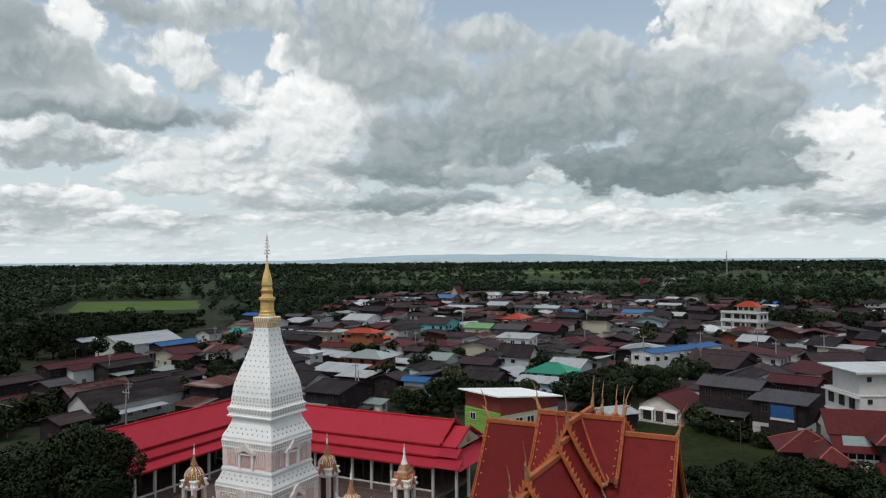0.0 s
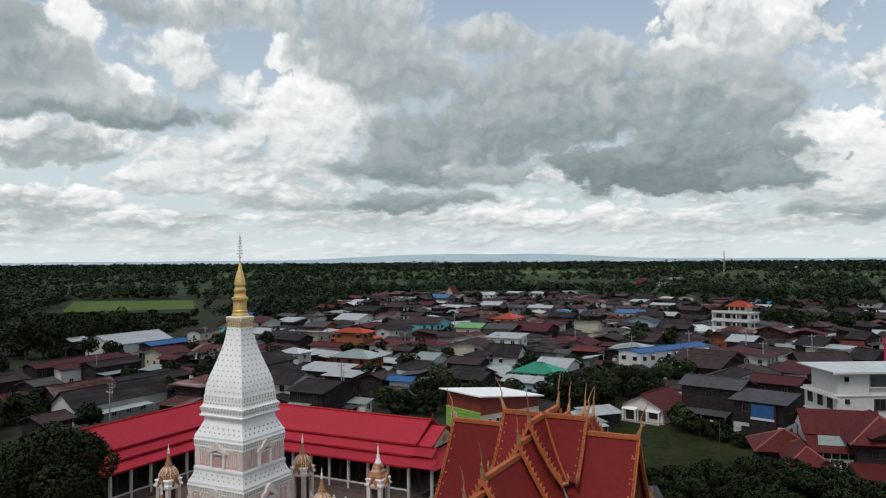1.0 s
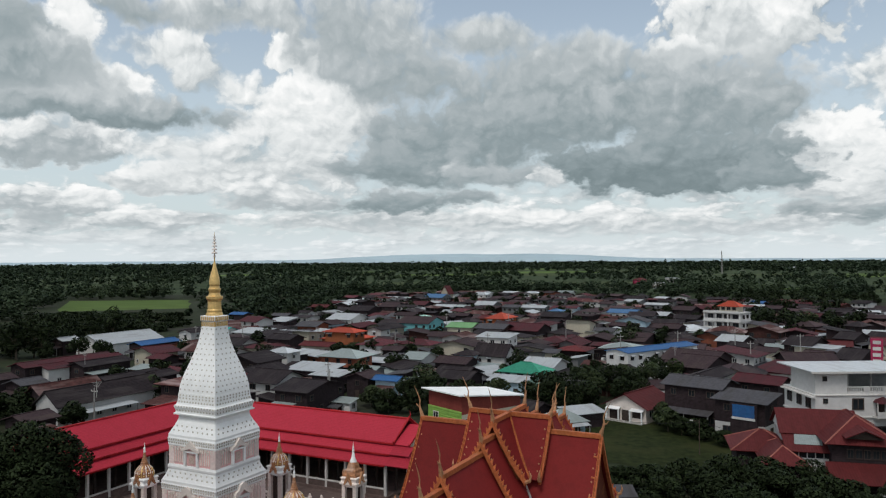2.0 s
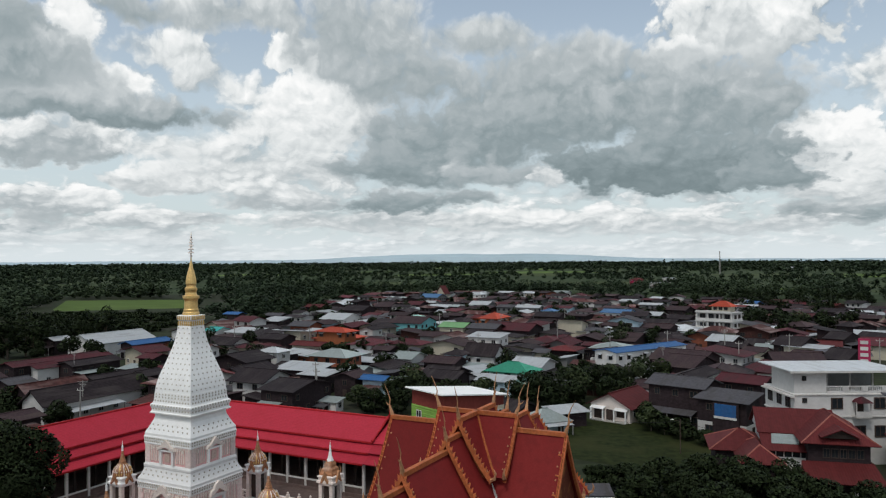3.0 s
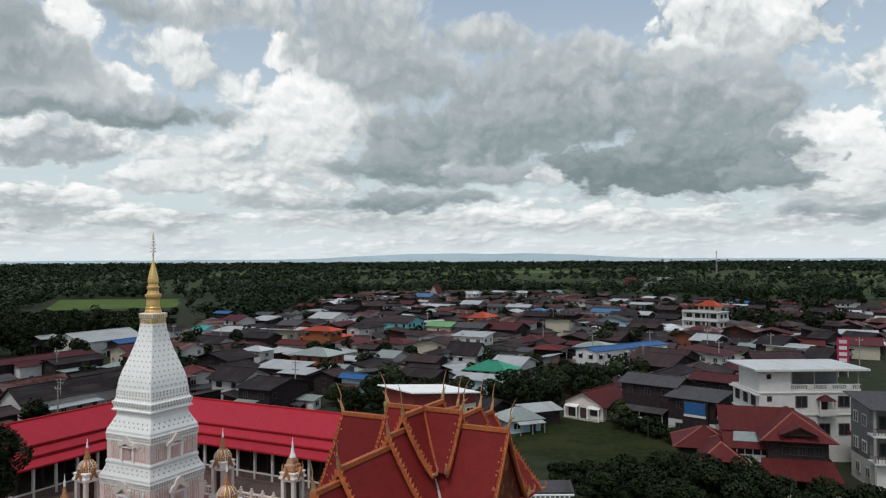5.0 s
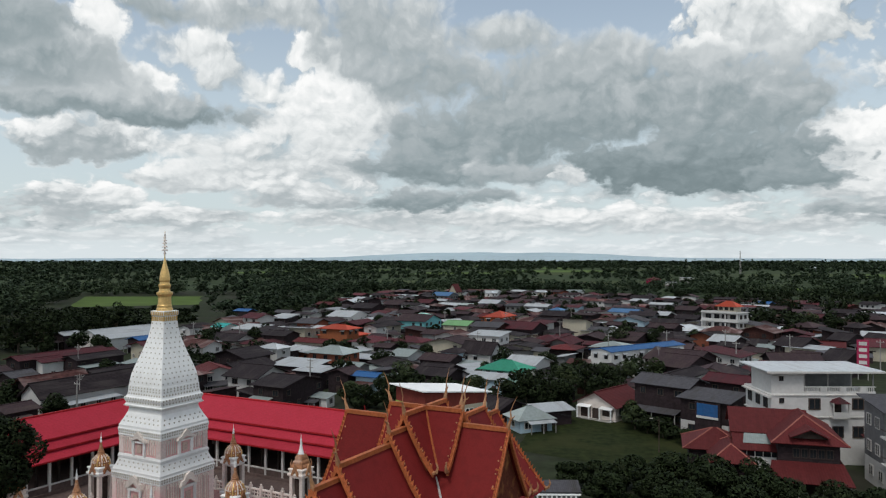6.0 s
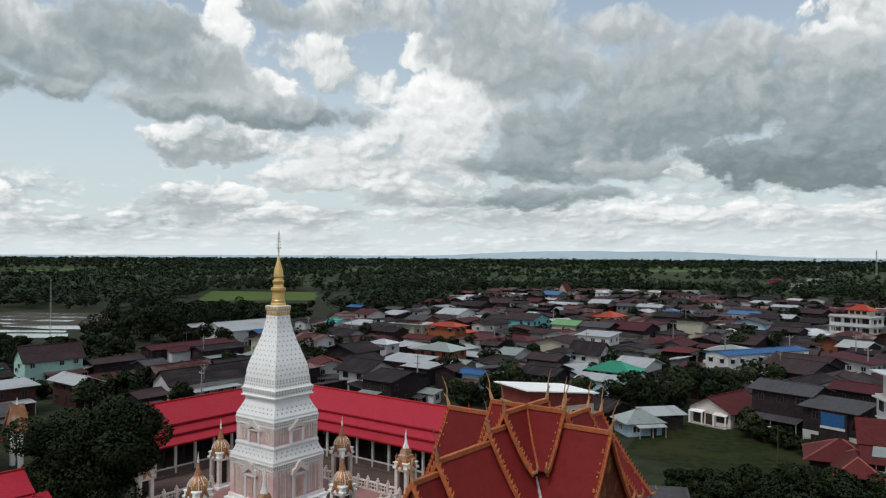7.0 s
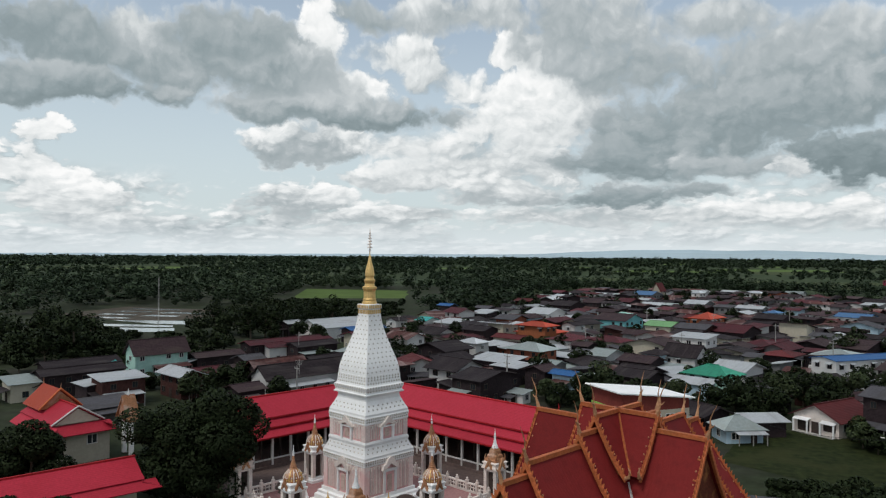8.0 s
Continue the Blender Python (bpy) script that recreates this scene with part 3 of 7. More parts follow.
def grounds(a, b, z=0.0, turn=0.0):
    """A pose on the temple grounds, from metres along their two axes, counted from the tower."""
    c, s = math.cos(radians(TURN)), math.sin(radians(TURN))
    return pose(CH[0] + a * c - b * s, CH[1] + a * s + b * c, z, 0, 0, TURN + turn)


NICHE = surface("pale_pink_relief", (0.55, 0.43, 0.37), 0.75, 7.0, 0.2, 0.5, second=(0.42, 0.27, 0.22))

NICHE2 = surface("worn_pink_white_lattice", (0.68, 0.56, 0.52), 0.8, 3.5, 0.12, 0.9, second=(0.66, 0.42, 0.40))


def square_tier(profile):
    bm = bmesh.new()
    lathe(bm, profile, square=True)
    return bm


def spire_tower():
    t = thing("stupa_tower", grounds(0, 0), "tall white four-sided stupa with pink tiers and gold spire", "stupa")
    part("plinth", square_tier([(5.2, 0), (5.2, 0.5), (4.8, 0.5), (4.8, 1.1), (4.5, 1.3), (4.5, 1.6), (4.15, 1.7), (4.15, 2.1)]), WHITE, t, "white stepped plinth")
    part("lower_tier", square_tier([(3.92, 2.05), (3.92, 6.2)]), PINK, t, "pink stucco wall with pale relief")
    part("lower_cornice", square_tier([(3.98, 5.75), (4.04, 5.9), (4.0, 6.0), (4.04, 6.3), (4.09, 6.45), (4.02, 6.6), (4.02, 6.85), (3.92, 7.0), (3.75, 7.3), (3.6, 7.7), (3.5, 8.05), (3.56, 8.1), (3.58, 8.35), (3.5, 8.5), (3.45, 8.6)]), WHITE, t, "white sloping moulded cornice")
    part("upper_tier", square_tier([(3.40, 8.5), (3.40, 10.95)]), PINK, t, "pink stucco wall with pale relief")
    part("upper_cornice", square_tier([(3.48, 10.6), (3.54, 10.75), (3.5, 10.9), (3.54, 11.2), (3.57, 11.45), (3.5, 11.6), (3.5, 11.85), (3.4, 12.05), (3.22, 12.4), (3.05, 12.75), (2.95, 13.0), (2.8, 13.3), (2.72, 13.7), (2.74, 13.9), (3.12, 13.98),
                                       (3.14, 14.12), (3.0, 14.2), (2.96, 14.4), (3.02, 14.6), (3.1, 14.8), (3.1, 15.0), (2.95, 15.1), (2.85, 15.3), (2.8, 15.65)]), WHITE, t, "white sloping moulded cornice")
    part("scroll_band", square_tier([(2.80, 15.6), (2.76, 16.35)]), WHITE, t, "band of white scroll relief")
    shaft = [(2.72, 16.3), (2.68, 16.9), (2.56, 17.6), (2.37, 18.3), (2.14, 19.0), (1.88, 19.8), (1.66, 20.5), (1.46, 21.2), (1.28, 21.9), (1.15, 22.6), (1.06, 23.2), (1.02, 23.7)]
    sh = part("shaft", square_tier(shaft), WHITE, t, "white curved four-sided shaft")
    part("collar", square_tier([(0.98, 23.65), (0.98, 24.3), (1.08, 24.4), (1.10, 24.9), (0.92, 24.95)]), WHITE, t, "white crown block")
    band = bmesh.new()
    for k in range(4):
        c, s = math.cos(k * math.pi / 2), math.sin(k * math.pi / 2)
        for i in range(7):
            u = -0.9 + i * 0.3
            for (z0, z1, w, out) in ((23.75, 24.3, 0.10, 1.03), (24.42, 24.88, 0.09, 1.14)):
                vs = [(u - w, -out, z0), (u + w, -out, z0), (u + w, -out, z1 - 0.12), (u, -out, z1), (u - w, -out, z1 - 0.12)]
                vs2 = [(x, y + 0.08, z) for x, y, z in vs]
                rot = [(x * c - y * s, x * s + y * c, z) for x, y, z in vs + vs2]
                lump(band, rot, [(0, 1, 2, 3, 4), (9, 8, 7, 6, 5)] + [(i2, (i2 + 1) % 5, (i2 + 1) % 5 + 5, i2 + 5) for i2 in range(5)])
    part("petal_band", band, GOLD, t, "gold lotus petal band")
    bm = bmesh.new()
    lathe(bm, [(0.95, 24.92), (0.92, 25.2), (0.82, 25.3), (0.84, 25.55), (0.76, 25.65), (0.74, 26.5), (0.80, 26.7), (0.92, 26.85), (0.92, 27.1), (0.66, 27.2), (0.60, 27.5), (0.70, 27.85), (0.70, 28.0),
               (0.56, 28.1), (0.54, 28.3), (0.60, 28.5), (0.58, 28.9), (0.47, 29.5), (0.33, 30.0), (0.22, 30.4), (0.15, 30.8), (0.09, 31.1)], square=False, sides=16)
    part("gold_spire", bm, GOLD, t, "polished gold spire")
    bm = bmesh.new()
    lathe(bm, [(0.07, 30.9), (0.06, 31.6), (0.05, 34.0), (0.01, 34.45)], 8)
    part("finial_rod", bm, GOLD, t)
    for i, (z, r) in enumerate(((31.6, 0.16), (32.0, 0.34), (32.4, 0.31), (32.8, 0.27), (33.15, 0.22), (33.5, 0.17), (33.8, 0.12))):
        bm = bmesh.new()
        lathe(bm, [(r, z), (r * 1.05, z + 0.06), (r * 0.7, z + 0.16), (0.05, z + 0.26)], 10)
        part("parasol_ring", bm, PALE, t, "silvery tiered parasol ring")
    # rosettes on the faces of the shaft and mouldings
    for k in range(4):
        c, s = math.cos(k * math.pi / 2), math.sin(k * math.pi / 2)
        bm = bmesh.new()
        rows = [(z, None) for z in np.arange(16.75, 23.5, 0.56)]
        for row, (z, _) in enumerate(rows):
            r = np.interp(z, [p[1] for p in shaft], [p[0] for p in shaft])
            lean = (np.interp(z + 0.1, [p[1] for p in shaft], [p[0] for p in shaft]) - r) / 0.1
            n = max(2, int(2 * r / 0.62))
            for i in range(n):
                u = (i + (0.5 if row % 2 else 0.12 + 0.38)) / n * 2 * r - r + (0.14 if row % 2 else -0.14)
                if abs(u) > r - 0.1:
                    continue
                petals = [(u + 0.085 * math.cos(q * math.pi / 4), -(r + 0.05) - lean * 0.085 * math.sin(q * math.pi / 4), z + 0.085 * math.sin(q * math.pi / 4)) for q in range(8)]
                back = [(x, y + 0.06, zz) for x, y, zz in petals]
                rot = [(x * c - y * s, x * s + y * c, zz) for x, y, zz in petals + back]
                lump(bm, rot, [tuple(range(8)), tuple(reversed(range(8, 16)))] + [(q, q + 8, (q + 1) % 8 + 8, (q + 1) % 8) for q in range(8)])
        for z, r, n in ((15.42, 2.84, 13), (14.9, 3.1, 14), (14.5, 3.0, 13), (12.75, 3.06, 8), (12.3, 3.28, 9), (11.3, 3.56, 20), (10.98, 3.52, 20), (7.75, 3.6, 9), (7.3, 3.77, 10), (6.38, 4.07, 22), (6.08, 4.02, 22), (15.82, 2.79, 11), (16.12, 2.775, 11)):
            for i in range(n):
                u = (i + 0.5) / n * 2 * (r - 0.1) - (r - 0.1)
                pts = [(u + 0.09 * math.cos(q * math.pi / 3), -(r + 0.05), z + 0.11 * math.sin(q * math.pi / 3)) for q in range(6)]
                back = [(x, y + 0.07, zz) for x, y, zz in pts]
                rot = [(x * c - y * s, x * s + y * c, zz) for x, y, zz in pts + back]
                lump(bm, rot, [tuple(range(6)), tuple(reversed(range(6, 12)))] + [(q, q + 6, (q + 1) % 6 + 6, (q + 1) % 6) for q in range(6)])
        tagged(part("rosette_relief", bm, STUD, t, "rows of small grey-gold rosettes"), kind="stuff")
    # pilasters, panels and pediments on each face of both tiers
    for half, z0, z1 in ((3.92, 2.1, 5.8), (3.40, 8.6, 10.65)):
        h = z1 - z0
        for k in range(4):
            c, s = math.cos(k * math.pi / 2), math.sin(k * math.pi / 2)

            def put(name, mat, polys, label=""):
                bm = bmesh.new()
                for x0, x1, za, zb, d0, d1 in polys:
                    vs = block(bm, x0, x1, -half - d1, -half + d0, za, zb)
                    for v in vs:
                        v.co = (v.co.x * c - v.co.y * s, v.co.x * s + v.co.y * c, v.co.z)
                return part(name, bm, mat, t, label)

            put("pilaster", NICHE2, [(-half - 0.05, -half + 0.72, z0, z1, 0.1, 0.07)], "pale carved pilaster")
            put("pilaster", NICHE2, [(half - 0.72, half + 0.05, z0, z1, 0.1, 0.075)], "pale carved pilaster")
            ribs = []
            for x0, x1 in ((-half + 0.8, -1.2), (1.2, half - 0.8)):
                nr = max(4, int((x1 - x0) / 0.24))
                for i in range(nr):
                    xa = x0 + (x1 - x0) * i / nr
                    ribs.append((xa + 0.04, xa + (x1 - x0) / nr * 0.6, z0 + 0.25, z1 - 0.1, 0.02, 0.06))
            for rib in ribs:
                put("fluting", PALE, [rib])
            put("niche_frame", WHITE, [(-1.05, -0.75, z0, z0 + h * 0.72, 0.1, 0.25), (0.75, 1.05, z0, z0 + h * 0.72, 0.1, 0.25), (-1.15, 1.15, z0 + h * 0.72, z0 + h * 0.8, 0.1, 0.3)], "white niche frame")
            put("niche_panel", PINK, [(-0.75, 0.75, z0, z0 + h * 0.72, 0.1, 0.05)], "recessed pink niche panel")
            put("niche_figure_panel", NICHE, [(-0.36, 0.36, z0 + 0.3, z0 + h * 0.6, 0.0, 0.12)], "worn gilded relief panel")
            bm = bmesh.new()
            arch = [(-1.35, z0 + h * 0.78), (-1.15, z0 + h * 0.95), (-0.75, z0 + h * 0.98), (-0.55, z0 + h * 1.12), (0, z0 + h * 1.0 + 0.75), (0.55, z0 + h * 1.12), (0.75, z0 + h * 0.98), (1.15, z0 + h * 0.95), (1.35, z0 + h * 0.78),
                    (0.8, z0 + h * 0.82), (0.0, z0 + h * 0.98), (-0.8, z0 + h * 0.82)]
            f = [(x, -half - 0.42, z) for x, z in arch]
            b = [(x, -half + 0.05, z) for x, z in arch]
            rot = [(x * c - y * s, x * s + y * c, z) for x, y, z in f + b]
            n = len(arch)
            lump(bm, rot, [(i, i + n, (i + 1) % n + n, (i + 1) % n) for i in range(n)] + [(0, 1, 11), (1, 2, 11), (2, 3, 11), (3, 10, 11), (3, 4, 10), (4, 5, 10), (5, 9, 10), (5, 6, 9), (6, 7, 9), (7, 8, 9)])
            part("pediment", bm, PALE, t, "pale carved flame pediment")
            # scrolling relief along the foot of the cornice
            rng = random.Random(k)
            bm = bmesh.new()
            for i in range(int(half * 5)):
                u = -half + 0.2 + (2 * half - 0.4) * i / (half * 5 - 1)
                if abs(u) < 1.2:
                    continue
                zz = z1 - 0.25 + 0.12 * math.sin(i * 2.1)
                for v in block(bm, u - 0.1, u + 0.1, -half - 0.13, -half, zz - rng.uniform(0.1, 0.3), zz + 0.15):
                    v.co = (v.co.x * c - v.co.y * s, v.co.x * s + v.co.y * c, v.co.z)
            tagged(part("garland", bm, PALE, t, "carved plaster garland"), kind="stuff")
    return t


spire_tower()

# ---------------------------------------------------------------- temple: gilded shrines, fence


def shrine(gold=True, tall=9.2):
    k = tall / 9.2
    name = "gilded_shrine" if gold else "white_shrine"
    t = thing(name, pose(0, 0, 0), "small gateway shrine with gilded ribbed dome and thin spire" if gold else "small pale shrine with pointed tiers and thin spire", "shrine")
    part("plinth", square_tier([(1.25, 0), (1.25, 0.6), (1.1, 0.7), (1.1, 0.95)]), WHITE, t)
    for sx in (-1, 1):
        for sy in (-1, 1):
            x, y = 0.78 * sx, 0.78 * sy
            part("pillar", boxed(x - 0.24, x + 0.24, y - 0.24, y + 0.24, 0.9, 4.1 * k, 0.03), PALE, t)
    # solid block whose dark colour stands for shade between the pillars
    part("inner_wall", boxed(-0.55, 0.55, -0.55, 0.55, 0.9, 4.1 * k), SHADEWOOD, t, "dark block painted as the shade of the inner chamber")
    part("entablature", square_tier([(1.0, 4.0 * k), (1.0, 4.2 * k), (1.2, 4.3 * k), (1.2, 4.5 * k), (1.05, 4.6 * k), (1.05, 4.95 * k), (1.15, 5.0 * k), (1.15, 5.1 * k), (0.95, 5.2 * k)]), WHITE if gold else PALE, t)
    bm = bmesh.new()
    if gold:
        lathe(bm, [(0.95, 5.1 * k), (1.06, 5.35 * k), (1.05, 5.7 * k), (0.92, 6.05 * k), (0.70, 6.35 * k), (0.50, 6.55 * k), (0.42, 6.7 * k), (0.36, 6.8 * k)], 12)
        part("dome", bm, GILT, t, "worn gilded dome")
        for i in range(12):
            a = 2 * math.pi * i / 12
            bm = bmesh.new()
            c, s = math.cos(a), math.sin(a)
            tube(bm, [(1.0 * c, 1.0 * s, 5.12 * k), (1.11 * c, 1.11 * s, 5.4 * k), (1.08 * c, 1.08 * s, 5.75 * k), (0.92 * c, 0.92 * s, 6.1 * k), (0.5 * c, 0.5 * s, 6.55 * k)], [0.07, 0.08, 0.07, 0.06, 0.04], 5)
            part("rib", bm, GOLD if i % 3 == 1 else PALE, t)
        for row, (r, z, m) in enumerate(((1.09, 5.45, 12), (1.08, 5.72, 12), (0.94, 6.02, 10), (0.72, 6.3, 8))):
            bm = bmesh.new()
            for i in range(m):
                a = 2 * math.pi * (i + 0.5) / m
                lathe(bm, [(0.015, z * k - 0.11), (0.10, z * k), (0.015, z * k + 0.12)], 4, cx=r * math.cos(a), cy=r * math.sin(a))
            tagged(part("dome_relief", bm, PALE if row % 2 else GOLD, t, "pale and gold leaf relief"), kind="stuff")
    else:
        lathe(bm, [(0.95, 5.1 * k), (0.95, 5.4 * k), (0.75, 5.6 * k), (0.72, 5.9 * k), (0.55, 6.1 * k), (0.5, 6.5 * k), (0.36, 6.8 * k)], square=True)
        part("stepped_roof", bm, GILT, t, "worn gilded stepped roof")
        for sx in (-1, 1):
            for sy in (-1, 1):
                bm = bmesh.new()
                tube(bm, [(0.85 * sx, 0.85 * sy, 5.1 * k), (0.9 * sx, 0.9 * sy, 5.7 * k), (0.8 * sx, 0.8 * sy, 6.2 * k)], [0.12, 0.09, 0.01], 5)
                part("corner_flame", bm, GILT, t)
    bm = bmesh.new()
    lathe(bm, [(0.40, 6.75 * k), (0.42, 6.9 * k), (0.34, 7.0 * k), (0.34, 7.1 * k), (0.27, 7.2 * k), (0.27, 7.3 * k), (0.21, 7.4 * k), (0.2, 7.6 * k), (0.12, 8.0 * k), (0.08, 8.4 * k), (0.09, 8.5 * k), (0.03, 8.7 * k), (0.01, 9.2 * k)], 10)
    part("spire", bm, GILT if gold else WHITE, t)
    bm = bmesh.new()
    lathe(bm, [(0.10, 8.0 * k), (0.14, 8.1 * k), (0.10, 8.4 * k), (0.12, 8.55 * k), (0.05, 8.75 * k), (0.015, 9.3 * k)], 8)
    part("spire_tip", bm, WHITE, t, "white spire tip")
    for i in range(4):
        a = i * math.pi / 2
        bm = bmesh.new()
        pts = [(-0.62, 4.35), (0, 5.75), (0.62, 4.35), (0.35, 4.35), (0.0, 5.0), (-0.35, 4.35)]
        f = [(x, -1.27, z * k) for x, z in pts] + [(x, -1.05, z * k) for x, z in pts]
        lump(bm, [(x * math.cos(a) - y * math.sin(a), x * math.sin(a) + y * math.cos(a), z) for x, y, z in f],
             [(0, 1, 4, 5), (1, 2, 3, 4)] + [(j, j + 6, (j + 1) % 6 + 6, (j + 1) % 6) for j in range(6)])
        part("gablet", bm, GILT if gold else TANGOLD, t, "gilded flame gablet")
    return t


FH = 11.3
first = shrine(True)
for a, b, z in ((0, FH, 0), (-FH, 0, 0), (FH, 0, -0.1), (0, -FH, -0.1)):
    tagged(copy_thing(first, grounds(a, b, z)), group="gilded shrines round the stupa")
for o in (*first.children_recursive, first):
    bpy.data.objects.remove(o)
first = shrine(False)
for a, b, z in ((FH, FH, 0), (-FH, -FH, 0), (-FH, FH, 0), (FH, -FH, 0)):
    tagged(copy_thing(first, grounds(a, b, z)), group="corner shrines of the stupa fence")
for o in (*first.children_recursive, first):
    bpy.data.objects.remove(o)


def fence_run(a0, b0, a1, b1):
    """A low white balustrade with lantern posts between two points on the grounds."""
    length = math.hypot(a1 - a0, b1 - b0)
    turn = math.degrees(math.atan2(b1 - b0, a1 - a0))
    t = thing("balustrade", grounds(a0, b0, 0, turn), "low white carved balustrade with lantern-topped posts", "fence", "balustrade runs round the stupa")
    n = max(3, round(length / 1.7))
    part("base_rail", boxed(0, length, -0.18, 0.18, 0, 0.5, 0.03), PALE, t)
    part("middle_rail", boxed(0, length, -0.10, 0.10, 0.88, 1.0, 0.02), PALE, t)
    part("top_rail", boxed(0, length, -0.16, 0.16, 1.28, 1.5, 0.03), PALE, t)
    for i in range(n + 1):
        x = length * i / n
        bm = boxed(x - 0.2, x + 0.2, -0.2, 0.2, 0.5, 1.7, 0.03)
        lathe(bm, [(0.26, 1.7), (0.26, 1.78), (0.10, 1.84), (0.15, 1.94), (0.15, 2.04), (0.02, 2.18)], 8, cx=x)
        part("post", bm, PALE, t)
        if i < n:
            for j in range(2):
                u = x + length / n * (j + 1) / 3
                bm = bmesh.new()
                lathe(bm, [(0.10, 0.5), (0.07, 0.62), (0.10, 0.9), (0.07, 1.1), (0.11, 1.28)], 6, cx=u)
                part("baluster", bm, PALE, t)


for sgn in (-1, 1):
    for lo, hi in ((-FH + 1.2, -1.3), (1.3, FH - 1.2)):
        fence_run(lo, sgn * FH, hi, sgn * FH)
        fence_run(sgn * FH, lo, sgn * FH, hi)
bm = boxed(-FH - 0.6, FH + 0.6, -FH - 0.6, FH + 0.6, 0.0, 0.28, 0.04)
ter = part("stupa_terrace", bm, PAVING)
ter.matrix_world = grounds(0, 0)
tagged(ter, "raised pinkish terrace under the stupa", "terrace", kind="structure")


def offering_statue(a, b, tall, mat, label):
    bm = bmesh.new()
    lathe(bm, [(0.5, 0), (0.5, 0.5), (0.38, 0.6), (0.42, 0.9), (0.34, 1.3), (0.40, 1.7), (0.22, 1.95), (0.2, 2.2), (0.08, 2.5), (0.01, 3.0)], 10)
    ob = part("garden_statue", bm, mat)
    ob.matrix_world = grounds(a, b, 0.28) @ Matrix.Scale(tall / 3.0, 4)
    tagged(ob, label, "statue", group="statues at the foot of the stupa")


for a, b, tall, mat in ((5.9, -6.6, 3.1, WHITE), (2.2, -8.0, 3.4, GOLD), (7.4, -3.2, 3.4, GOLD), (-2.6, -7.6, 2.6, WHITE), (7.6, 0.4, 2.4, GILT), (4.2, -8.4, 2.4, GILT), (8.2, -6.0, 2.6, PALE)):
    offering_statue(a, b, tall, mat, "small seated statue on a pedestal" if mat is WHITE else "small gilded statue with pointed crown")
for a, b in ((-3.6, -9.2), (8.9, 1.8), (9.0, -2.0), (-5.2, -8.6)):
    t = thing("canopy_umbrella", grounds(a, b, 0.28), "dark rounded canopy over an offering table", "umbrella", "offering canopies")
    bm = bmesh.new()
    lathe(bm, [(1.5, 2.3), (1.3, 2.6), (0.8, 2.95), (0.1, 3.15)], 12)
    part("canopy", bm, SHADEWOOD, t)
    bm = bmesh.new()
    lathe(bm, [(0.06, 0), (0.06, 2.9)], 8)
    part("pole", bm, FRAME, t)

# ---------------------------------------------------------------- temple: red-roofed gallery


def gallery(name, m, length, end_low, end_high):
    """A cloister wing along +x: red tiled roof in three steps, posts towards the court (-y)."""
    t = thing(name, m, "long open cloister with stepped bright red tiled roof", "cloister", "cloister wings")
    ZR = 9.4
    steps = ((0.0, 4.1, ZR, 7.0), (3.7, 5.3, 6.75, 5.85), (4.9, 6.5, 5.6, 4.7))
    for side in (-1, 1):
        for (y0, y1, z0, z1) in steps:
            bm = bmesh.new()
            slab(bm, [(end_low, side * y0, z0), (length + end_high, side * y0, z0), (length + end_high, side * y1, z1), (end_low, side * y1, z1)], 0.14)
            part("roof_slope", bm, RED, t)
            part("fascia", boxed(end_low, length + end_high, side * y1 - 0.06, side * y1 + 0.06, z1 - 0.22, z1 - 0.02), RED_DARK, t)
    part("ridge_cap", boxed(end_low, length + end_high, -0.16, 0.16, ZR - 0.08, ZR + 0.16, 0.04), RED_DARK, t)
    n = round(length / 3.3)
    for i in range(n + 1):
        x = 0.4 + (length - 0.8) * i / n
        part("post", boxed(x - 0.17, x + 0.17, -5.75, -5.41, 0.0, 5.0, 0.03), FRAME, t, "whitewashed square post")
        # inner row gets a dark colour for the shade beneath the roof
        part("inner_post", boxed(x - 0.15, x + 0.15, -3.0, -2.7, 0.4, 5.0, 0.03), SHADEWOOD, t, "inner post darkened for the shade under the roof")
    part("back_wall", boxed(0, length, 4.6, 4.85, 0, 5.9), WALLS["brownwood"], t, "dark brown rear wall")
    part("floor_slab", boxed(0, length, -5.9, 4.6, 0.0, 0.45, 0.03), COURT, t)
    part("parapet", boxed(0.6, length - 0.6, -5.68, -5.48, 0.45, 1.25, 0.03), COURT, t, "low dark brown parapet")
    part("parapet_cap", boxed(0.6, length - 0.6, -5.74, -5.42, 1.25, 1.42, 0.02), FRAME, t, "pale parapet cap")
    # ceiling in the same dark colour as the inner posts
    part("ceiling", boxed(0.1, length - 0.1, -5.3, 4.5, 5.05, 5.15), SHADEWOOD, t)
    return t


